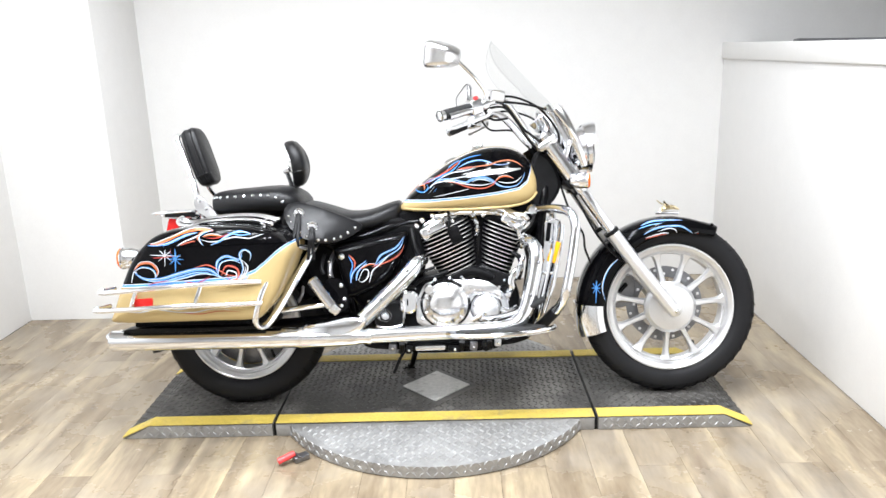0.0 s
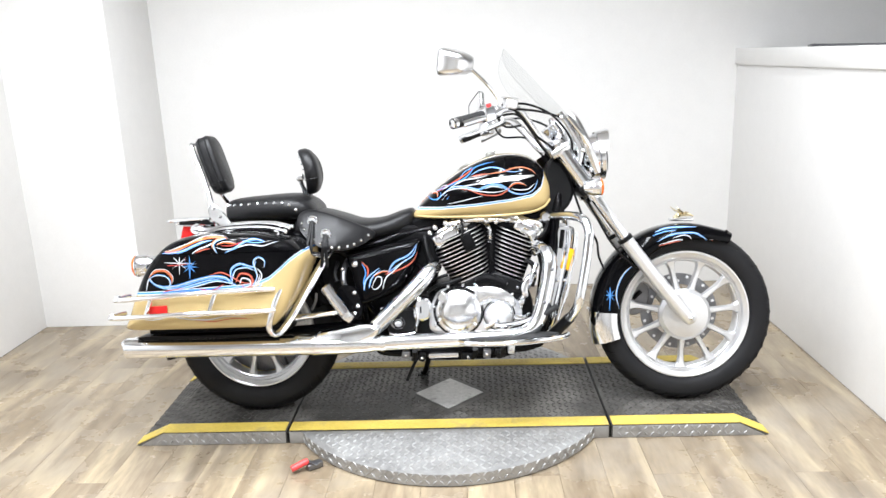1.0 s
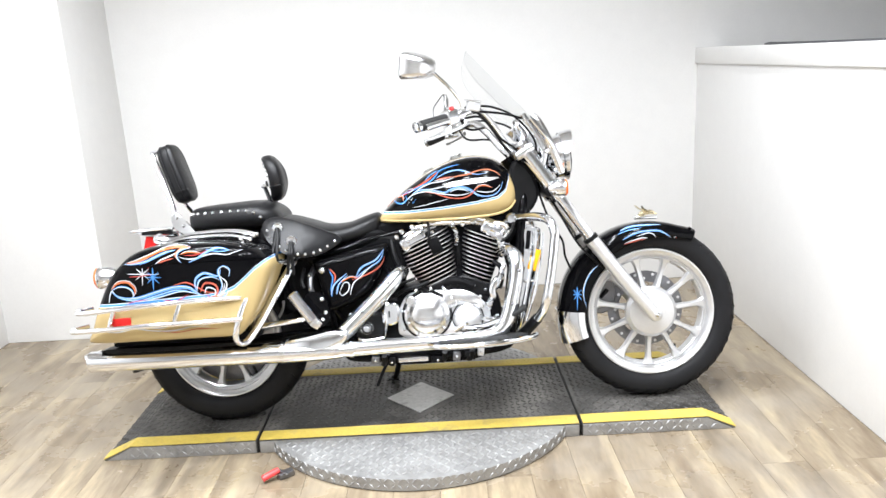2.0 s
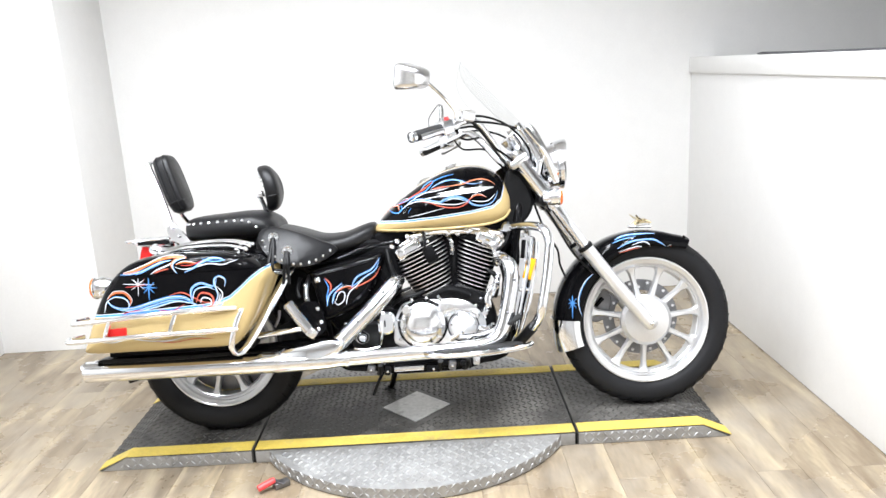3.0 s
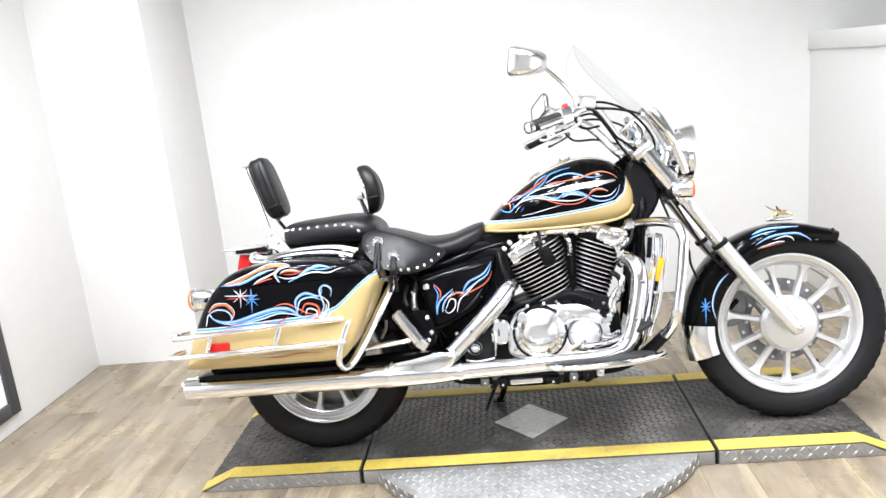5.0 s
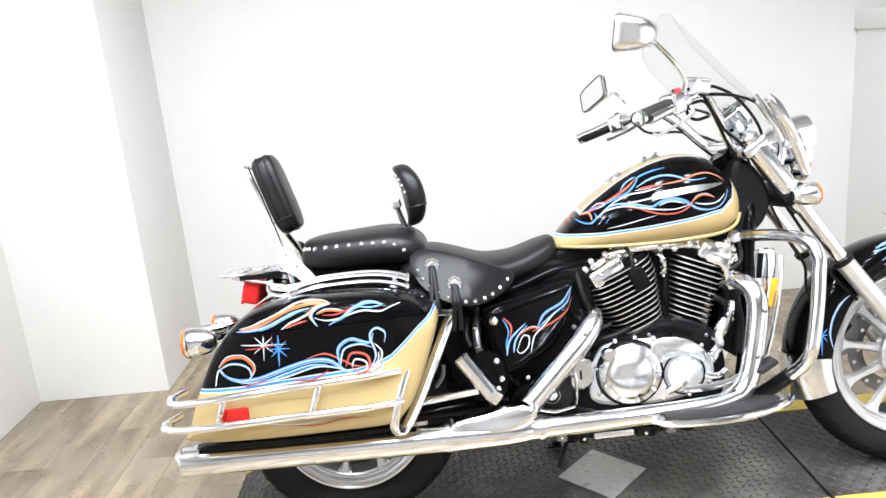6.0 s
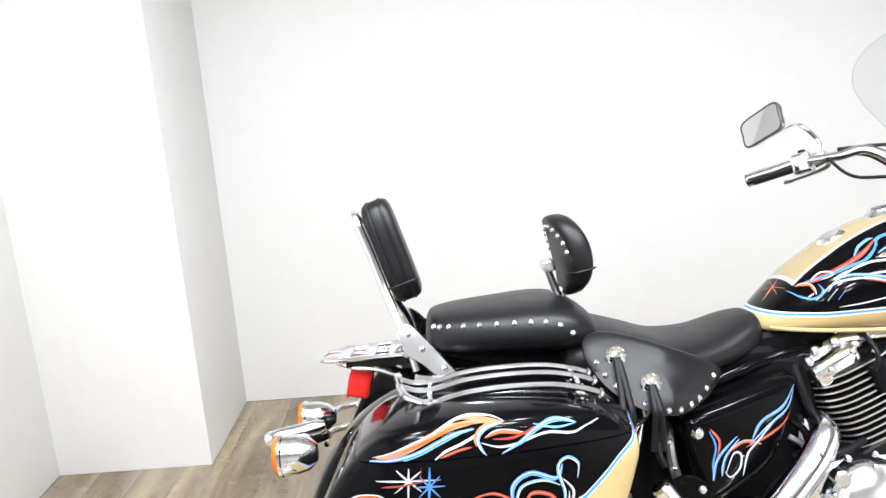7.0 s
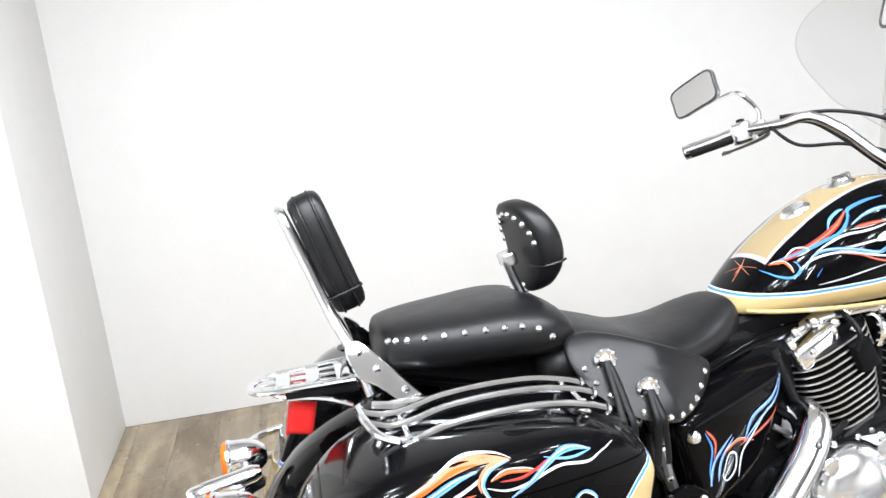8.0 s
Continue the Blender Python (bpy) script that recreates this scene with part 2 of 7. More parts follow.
    l.new(fade.outputs[0], worn.inputs["Factor"]), l.new(mix.outputs["Result"], worn.inputs["A"])
    l.new(dots.outputs[0], dirty.inputs["Factor"]), l.new(worn.outputs["Result"], dirty.inputs["A"])
    l.new(dirty.outputs["Result"], p.inputs["Base Color"])
    shine = n.new("ShaderNodeMapRange")
    shine.inputs["From Min"].default_value, shine.inputs["From Max"].default_value = 0.35, 0.65
    shine.inputs["To Min"].default_value, shine.inputs["To Max"].default_value = 0.20, 0.36
    l.new(scuff.outputs["Fac"], shine.inputs["Value"]), l.new(shine.outputs[0], p.inputs["Roughness"])
    b = n.new("ShaderNodeBump")
    b.inputs["Strength"].default_value, b.inputs["Distance"].default_value = 0.15, 0.001
    l.new(grain.outputs["Fac"], b.inputs["Height"]), l.new(b.outputs[0], p.inputs["Normal"])
    return m


oak = plank_material()


# ---- mesh helpers ----
def finish(bm, name, mat, smooth=35):
    bmesh.ops.recalc_face_normals(bm, faces=bm.faces)
    me = bpy.data.meshes.new(name)
    bm.to_mesh(me)
    bm.free()
    me.materials.append(mat)
    if smooth:
        me.shade_smooth()
        me.set_sharp_from_angle(angle=radians(smooth))
    return me


def part(name, bm, mat, parent=None, label="", smooth=35):
    ob = new(name, finish(bm, name, mat, smooth))
    ob.parent = parent
    return tagged(ob, label)


def thing(name, m, label, category, group="", kind=""):
    ob = new(name)
    ob.empty_display_size = 0.1
    ob.matrix_world = m
    return tagged(ob, label, category, group, kind)


def spline(pts, steps=6, closed=False):
    """Catmull-Rom through the points."""
    v = [Vector(p) for p in pts]
    k = len(v)
    if k < 3 and not closed:
        return v
    out = []
    for i in range(k if closed else k - 1):
        if closed:
            a, b, c, d = v[i - 1], v[i], v[(i + 1) % k], v[(i + 2) % k]
        else:
            a, b, c, d = v[max(i - 1, 0)], v[i], v[i + 1], v[min(i + 2, k - 1)]
        for s in range(steps):
            t = s / steps
            out.append(0.5 * ((2 * b) + (c - a) * t + (2 * a - 5 * b + 4 * c - d) * t * t + (3 * b - a - 3 * c + d) * t ** 3))
    if not closed:
        out.append(v[-1])
    return out


def rings(bm, loops, cap=True, closed=False):
    """Skin over a row of equal loops of points."""
    rows = [[bm.verts.new(p) for p in loop] for loop in loops]
    n = len(rows[0])
    pairs = list(zip(rows, rows[1:])) + ([(rows[-1], rows[0])] if closed else [])
    for a, b in pairs:
        for i in range(n):
            bm.faces.new((a[i], a[(i + 1) % n], b[(i + 1) % n], b[i]))
    if cap and not closed:
        bm.faces.new(rows[0]), bm.faces.new(rows[-1])
    return bm


def tube(pts, r, seg=12, steps=6, bm=None, flat=1.0, closed=False):
    """A bar swept along a smooth way; r: one radius or one for every given point; flat: its height over its width."""
    bm = bm or bmesh.new()
    way = spline(pts, steps, closed)
    rad = [r] * len(way) if isinstance(r, (int, float)) else [float(v) for v in np.interp(np.linspace(0, 1, len(way)), np.linspace(0, 1, len(r)), r)]
    loops, up = [], None
    for i, p in enumerate(way):
        if closed:
            d = (way[(i + 1) % len(way)] - way[i - 1]).normalized()
        else:
            d = (way[min(i + 1, len(way) - 1)] - way[max(i - 1, 0)]).normalized()
        if up is None:
            up = Vector((0, 0, 1)) if abs(d.z) < 0.9 else Vector((0, 1, 0))
        side = d.cross(up).normalized()
        up = side.cross(d).normalized()
        loops.append([p + rad[i] * (math.cos(a) * side + flat * math.sin(a) * up) for a in np.linspace(0, 2 * math.pi, seg, endpoint=False)])
    return rings(bm, loops, closed=closed)


def lathe(profile, centre, axis="Y", seg=32, bm=None, arc=None):
    """profile: (radius, along) turned round an axis."""
    bm = bm or bmesh.new()
    loops = []
    for a in np.linspace(0, 2 * math.pi, seg, endpoint=False):
        c, s = math.cos(a), math.sin(a)
        loop = []
        for r, h in profile:
            q = {"Y": (r * c, h, r * s), "X": (h, r * c, r * s), "Z": (r * c, r * s, h)}[axis]
            loop.append(Vector(centre) + Vector(q))
        loops.append(loop)
    rows = [[bm.verts.new(p) for p in loop] for loop in loops]
    for a, b in zip(rows, rows[1:] + rows[:1]):
        for i in range(len(profile) - 1):
            bm.faces.new((a[i], a[i + 1], b[i + 1], b[i]))
    bmesh.ops.remove_doubles(bm, verts=bm.verts, dist=1e-5)
    return bm


def turned(profile, m, seg=24, bm=None):
    """The same about an own z axis, placed by m."""
    one = lathe(profile, (0, 0, 0), "Z", seg)
    one.transform(m)
    return merge(bm, one)


def merge(bm, one):
    if bm is None:
        return one
    me = bpy.data.meshes.new("tmp")
    one.to_mesh(me)
    one.free()
    bm.from_mesh(me)
    bpy.data.meshes.remove(me)
    return bm


def block(size, m, bevel=0.004, bm=None, seg=2):
    one = bmesh.new()
    bmesh.ops.create_cube(one, size=1.0)
    bmesh.ops.scale(one, vec=size, verts=one.verts)
    if bevel:
        bmesh.ops.bevel(one, geom=one.edges[:], offset=min(bevel, 0.45 * min(size)), segments=seg, profile=0.5, affect="EDGES")
    one.transform(m)
    return merge(bm, one)


def slab(profile, layers, steps=4, bm=None, m=None):
    """A side profile (x, z) swept across y; layers: (y, how far it is drawn in)."""
    one = bmesh.new()
    way = spline([(x, 0, z) for x, z in profile], steps, closed=True)
    n = len(way)
    area = sum(way[i].x * way[(i + 1) % n].z - way[(i + 1) % n].x * way[i].z for i in range(n))
    sgn = 1 if area > 0 else -1
    inward = []
    for i in range(n):
        d = (way[(i + 1) % n] - way[i - 1]).normalized()
        inward.append(sgn * Vector((-d.z, 0, d.x)))
    mid = sum(way, Vector()) / n
    reach = min((p - mid).length for p in way)
    loops = []
    for y, inset in layers:
        near = min(inset, 0.010)
        k = 1 - min(0.8, (inset - near) / (reach + 0.05))
        loops.append([Vector((0, y, 0)) + mid + k * (p + near * q - mid) for p, q in zip(way, inward)])
    rings(one, loops)
    if m is not None:
        one.transform(m)
    return merge(bm, one)


def oval(centre, half_y, half_z, power=2.6, seg=28, lift=0.0):
    """A rounded ring across x."""
    x, y, z = centre
    out = []
    for a in np.linspace(0, 2 * math.pi, seg, endpoint=False):
        c, s = math.cos(a), math.sin(a)
        out.append(Vector((x, y + half_y * math.copysign(abs(c) ** (2 / power), c), z + half_z * math.copysign(abs(s) ** (2 / power), s))))
    return out


def mirror_y(bm):
    one = bm.copy()
    bmesh.ops.scale(one, vec=(1, -1, 1), verts=one.verts)
    return one


def both_sides(name, make, mat, parent, label="", smooth=35):
    """The right and the left one of a pair."""
    right = part(name, make(), mat, parent, label, smooth)
    left = part(name, mirror_y(make()), mat, parent, label, smooth)
    return right, left


def stud(p, normal, r, bm=None):
    m = Vector(normal).to_track_quat("Z", "Y").to_matrix().to_4x4()
    m.translation = Vector(p)
    return turned([(0, 0.75 * r), (0.45 * r, 0.68 * r), (0.85 * r, 0.35 * r), (r, -0.1 * r)], m, 10, bm)


# ---- the room ----
XL, XR, YB, YF = -2.21, 1.60, 1.50, -5.2
COL_X, COL_Y = -1.652, 0.962
BAY, CAP = 3.2, 1.335
T = 0.12


def wall(name, x0, x1, y0, y1, z0, z1, mat, label):
    ob = new(name, finish(block((x1 - x0, y1 - y0, z1 - z0), pose((x0 + x1) / 2, (y0 + y1) / 2, (z0 + z1) / 2), 0.003), name, mat))
    return tagged(ob, label, "wall", kind="structure")


wall("wall_north", XL - T, BAY + T, YB, YB + T, 0, CEIL, wall_paint, "plain white painted back wall")
wall("wall_west", XL - T, XL, -1.0, YB + 0.05, 0, CEIL, wall_paint, "plain white painted side wall")
# same side wall where it is unseen, greyed only for the reflections
wall("wall_west_2", XL - T, XL, YF, -1.0, 0, CEIL, rear_tone, "unseen side wall behind the camera, greyed for its reflections")
wall("wall_column", XL - 0.05, COL_X, COL_Y, YB + 0.06, 0, CEIL, wall_paint, "white painted boxed column in the room corner")
wall("wall_east", XR, XR + T, YF, YB + 0.05, 0, CAP - 0.02, wall_paint, "low white painted partition wall beside the platform")
# unseen closing walls; their tone and distance shape the bounced light
wall("wall_bay", BAY, BAY + T, YF, YB, 0, CEIL, rear_tone, "unseen end wall of the side bay beyond the partition, set for bounce light")
wall("wall_south", XL - T, BAY + T, YF - T, YF, 0, CEIL, rear_tone, "unseen wall behind the camera, greyed for its reflections")
tagged(new("ceiling", finish(block((BAY - XL + 2 * T, YB - YF + 2 * T, 0.1), pose((XL + BAY) / 2, (YB + YF) / 2, CEIL + 0.05), 0), "ceiling", ceiling_paint)), "plain light grey ceiling with square lamps", "ceiling", kind="structure")

# the cap of the partition: a board that stands a little proud, with a black cable lying along its top
board = block((T + 0.028, YB - YF - 0.004, 0.085), pose(XR + T / 2, (YB + YF) / 2, CAP - 0.0425), 0.004)
tagged(new("trim", finish(board, "trim", wall_paint)), "white cap board along the top of the partition", "trim", kind="structure")
cable = tube([(XR + 0.01, 0.66, CAP + 0.004), (XR + 0.008, 0.60, CAP + 0.005), (XR + 0.012, 0.50, CAP + 0.005), (XR + 0.006, 0.1, CAP + 0.004), (XR + 0.01, -0.5, CAP + 0.004), (XR + 0.03, -1.2, CAP + 0.004)], [0.003, 0.0075, 0.0055, 0.0045, 0.004, 0.004], 8, 6)
tagged(new("cable", finish(cable, "cable", frame_dark)), "thin black cable lying along the white partition cap", "cable")

floor = tagged(new("floor", finish(block((BAY - XL, YB - YF, 0.1), pose((XL + BAY) / 2, (YB + YF) / 2, -0.056), 0), "floor", satin_black)), "grey-tan oak vinyl plank floor", "floor", kind="structure")


def framed_panel():
    """A dark framed white panel hung low on the side wall."""
    w, h = 0.90, 1.05
    ob = thing("framed_panel", pose(XL + 0.015, 0.271 - w / 2, 0.080), "dark framed white panel hung low on the side wall", "frame")
    for y in (-w / 2 + 0.029, w / 2 - 0.029):
        part("frame_side", block((0.03, 0.058, h), pose(0, y, h / 2), 0.004), frame_dark, ob)
    for z in (0.029, h - 0.029):
        part("frame_rail", block((0.028, w - 0.118, 0.058), pose(0, 0, z), 0.004), frame_dark, ob)
    part("panel", block((0.008, w - 0.10, h - 0.10), pose(-0.004, 0, h / 2), 0), trim_paint, ob, "glossy white panel")
    return ob


framed_panel()

for lx, ly in LAMPS:
    lamp_ob = thing("ceiling_lamp", pose(lx, ly, CEIL), "square white ceiling lamp with a flat housing", "lamp", "ceiling lamps")
    part("housing", block((0.26, 0.26, 0.06), pose(0, 0, -0.032), 0.006), trim_paint, lamp_ob)


# ---- lift platform and turntable ----
H, HW, TOP0, TOP1 = 0.050, 0.306, 1.045, 1.145
PY = -0.036


def tread(name, mat, parent, area, step, place, size, lift=0.0032):
    """Raised lozenges in a herringbone; area(u, v) says where, place(u, v) gives the point, its two directions and the normal."""
    verts, faces = [], []
    (u0, u1), (v0, v1) = area[0], area[1]
    inside = area[2]
    nu, nv = int((u1 - u0) / step), int((v1 - v0) / step)
    for i in range(nu + 1):
        for j in range(nv + 1):
            u, v = u0 + (i + 0.5) * step, v0 + (j + 0.5) * step
            if not inside(u, v):
                continue
            p, du, dv, nrm = place(u, v)
            a = radians(45 if (i + j) % 2 else -45)
            d = math.cos(a) * du + math.sin(a) * dv
            s = -math.sin(a) * du + math.cos(a) * dv
            L, W = size
            base = len(verts)
            verts += [p + L * d, p + W * s, p - L * d, p - W * s, p + 0.55 * L * d + lift * nrm, p - 0.55 * L * d + lift * nrm]
            faces += [(base, base + 1, base + 4), (base + 1, base + 5, base + 4), (base + 1, base + 2, base + 5), (base + 2, base + 3, base + 5), (base + 3, base + 4, base + 5), (base + 3, base, base + 4)]
    me = bpy.data.meshes.new(name)
    me.from_pydata([tuple(v) for v in verts], [], faces)
    me.materials.append(mat)
    ob = new(name, me)
    ob.parent = parent
    return tagged(ob, kind="stuff")


X, Y, Z = Vector((1, 0, 0)), Vector((0, 1, 0)), Vector((0, 0, 1))
SEAM = 0.585


def platform():
    ob = thing("motorcycle_lift", pose(0, PY, 0), "black tread-plate motorcycle platform with worn yellow edges and end ramps", "platform")
    # middle deck
    part("deck", block((2 * SEAM - 0.008, 2 * HW, H), pose(0, 0, H / 2), 0.003), tread_black, ob, "worn black tread deck")
    for s in (-1, 1):
        wedge = bmesh.new()
        rings(wedge, [[(s * (SEAM + 0.004), y, 0.0), (s * (SEAM + 0.004), y, H), (s * TOP0, y, H), (s * TOP1, y, 0.004), (s * TOP1, y, 0.0)] for y in (-HW, HW)])
        part("ramp", wedge, tread_black, ob, "worn black tread ramp", 20)
        gap = block((0.012, 2 * HW - 0.004, H - 0.006), pose(s * SEAM, 0, H / 2 - 0.003), 0)
        part("seam", gap, satin_black, ob, "dark joint between deck and ramp")
    # silver side plates and yellow edge lines, on both long sides
    for s in (-1, 1):
        part("side_plate", block((2 * SEAM - 0.014, 0.004, H - 0.006), pose(0, s * (HW + 0.002), H / 2 - 0.002), 0.001), tread_silver, ob, "bare aluminium tread side plate")
        part("edge_line", block((2 * SEAM - 0.012, 0.064, 0.003), pose(0, s * (HW - 0.032), H + 0.0012), 0.001), yellow_paint, ob, "worn yellow edge line")
        for e in (-1, 1):
            side = bmesh.new()
            rings(side, [[(e * (SEAM + 0.008), y, 0.002), (e * (SEAM + 0.008), y, H - 0.004), (e * TOP0, y, H - 0.004), (e * (TOP1 - 0.012), y, 0.002)] for y in (s * HW, s * (HW + 0.004))])
            part("side_plate", side, tread_silver, ob, "bare aluminium tread side plate", 20)
            line = bmesh.new()
            rings(line, [[(e * (SEAM + 0.008), y, z + H) for y, z in ((s * HW, 0.0), (s * (HW - 0.064), 0.0), (s * (HW - 0.064), 0.003), (s * HW, 0.003))],
                         [(e * TOP0, y, z + H) for y, z in ((s * HW, 0.0), (s * (HW - 0.064), 0.0), (s * (HW - 0.064), 0.003), (s * HW, 0.003))],
                         [(e * (TOP1 + 0.004), y, z + 0.004) for y, z in ((s * HW, 0.0), (s * (HW - 0.064), 0.0), (s * (HW - 0.064), 0.003), (s * HW, 0.003))]])
            part("edge_line", line, yellow_paint, ob, "worn yellow edge line", 20)
    # bare diamond plate in the middle
    dia = bmesh.new()
    rings(dia, [[(-0.134, -0.024, z), (0.0, -0.160, z), (0.134, -0.024, z), (0.0, 0.112, z)] for z in (H + 0.001, H + 0.0045)])
    part("diamond_plate", dia, plate_steel, ob, "bare steel diamond plate")
    keep = HW - 0.070

    def deck_area(u, v):
        return abs(v) < keep and abs(u) < TOP0 - 0.01 and abs(abs(u) - SEAM) > 0.02 and abs(u) + abs(v + 0.024) > 0.155

    tread("deck_tread", tread_glint, ob, ((-TOP0, TOP0), (-keep, keep), deck_area), 0.0235, lambda u, v: (Vector((u, v, H)), X, Y, Z), (0.0125, 0.0042), 0.0022)
    for e in (-1, 1):
        tread("line_tread", yellow_paint, ob, ((-TOP0, TOP0), (e * (HW - 0.032) - 0.022, e * (HW - 0.032) + 0.022), lambda u, v: abs(u) < TOP0 - 0.02 and abs(abs(u) - SEAM) > 0.02), 0.0235, lambda u, v: (Vector((u, v, H + 0.0025)), X, Y, Z), (0.0105, 0.0034), 0.0012)
    ang = math.atan2(H - 0.004, TOP1 - TOP0)
    for s in (-1, 1):
        d = Vector((s * math.cos(ang), 0, -math.sin(ang)))
        nn = Vector((s * math.sin(ang), 0, math.cos(ang)))
        tread("ramp_tread", tread_glint, ob, ((0.0, 0.10), (-keep, keep), lambda u, v: True), 0.0235, lambda u, v: (Vector((s * TOP0, v, H)) + u * d, d, Y, nn), (0.0125, 0.0042))
        for e in (-1, 1):
            tread("side_tread", tread_silver, ob, ((SEAM + 0.02, TOP1), (0.004, 0.046), lambda u, v: v < 0.044 - max(0, u - TOP0 + 0.02) * 0.46), 0.0235, lambda u, v: (Vector((e * u, s * (HW + 0.004), v)), X, Z, s * Y), (0.011, 0.0035))
    return ob


CY, CR, DH = 0.0, 0.612, 0.046


def turntable():
    ob = thing("turntable", pose(0, PY, 0), "round aluminium tread-plate turntable under the platform", "turntable")
    for s in (-1, 1):
        yc = s * (HW + 0.005)
        a0 = math.asin((yc - CY) / CR)
        angles = np.linspace(a0, s * math.pi - a0, 40)
        top, low = [], []
        ring = [(CR * math.cos(a), CY + CR * math.sin(a)) for a in angles]
        seg = bmesh.new()
        rings(seg, [[(x, y, z) for x, y in ring] for z in (0.004, DH)])
        part("disc", seg, tread_silver, ob, "aluminium tread disc", 30)

        def inside(u, v):
            return u * u + (v - CY) ** 2 < (CR - 0.018) ** 2 and s * v > HW + 0.018

        tread("disc_tread", tread_silver, ob, ((-0.62, 0.62), (s * 0.5 - 0.2, s * 0.5 + 0.2), inside), 0.0235, lambda u, v: (Vector((u, v, DH)), X, Y, Z), (0.0125, 0.0038))

        def rim(u, v):
            a = u / CR
            r = Vector((math.cos(a), math.sin(a), 0))
            return Vector((0, CY, v)) + CR * r, Vector((-r.y, r.x, 0)), Z, r

        lo, hi = sorted((a0, s * math.pi - a0))
        tread("rim_tread", tread_silver, ob, ((lo * CR, hi * CR), (0.006, 0.042), lambda u, v: True), 0.0235, rim, (0.011, 0.0035))
    part("skirt", lathe([(CR - 0.004, 0.0), (CR - 0.004, 0.006), (0.3, 0.006)], (0, CY, 0), "Z", 64), satin_black, ob, "dark gap under the disc")
    return ob


def lock_pin():
    ob = thing("lock_pin", pose(-0.455, -0.515, 0.0, 0, 0, 35), "steel lock bracket with a red pin on the turntable rim", "latch")
    part("bracket", block((0.055, 0.028, 0.020), pose(0.0, 0, 0.012), 0.003), steel, ob)
    part("lever", block((0.012, 0.05, 0.006), pose(-0.01, -0.01, 0.026, 0, 0, 20), 0.001), steel, ob)
    part("pin", turned([(0, 0.03), (0.009, 0.03), (0.011, 0.02), (0.011, -0.03), (0, -0.03)], pose(-0.05, 0.006, 0.026, 0, 80, 0), 12), red_plastic, ob, "red plastic pin")
    return ob


platform()
turntable()
lock_pin()

# ---- the motorcycle stands on its side stand, leaning away ----
bike = thing("motorcycle", pose(-0.003, -0.1303, H + 0.003, -9.5, -0.45, 0.6) @ Matrix.Scale(0.99, 4), "black and gold touring motorcycle with pinstripe flames, chrome and saddlebags", "motorcycle")
RW, FW = Vector((-0.722, 0, 0.315)), Vector((0.913, 0, 0.320))


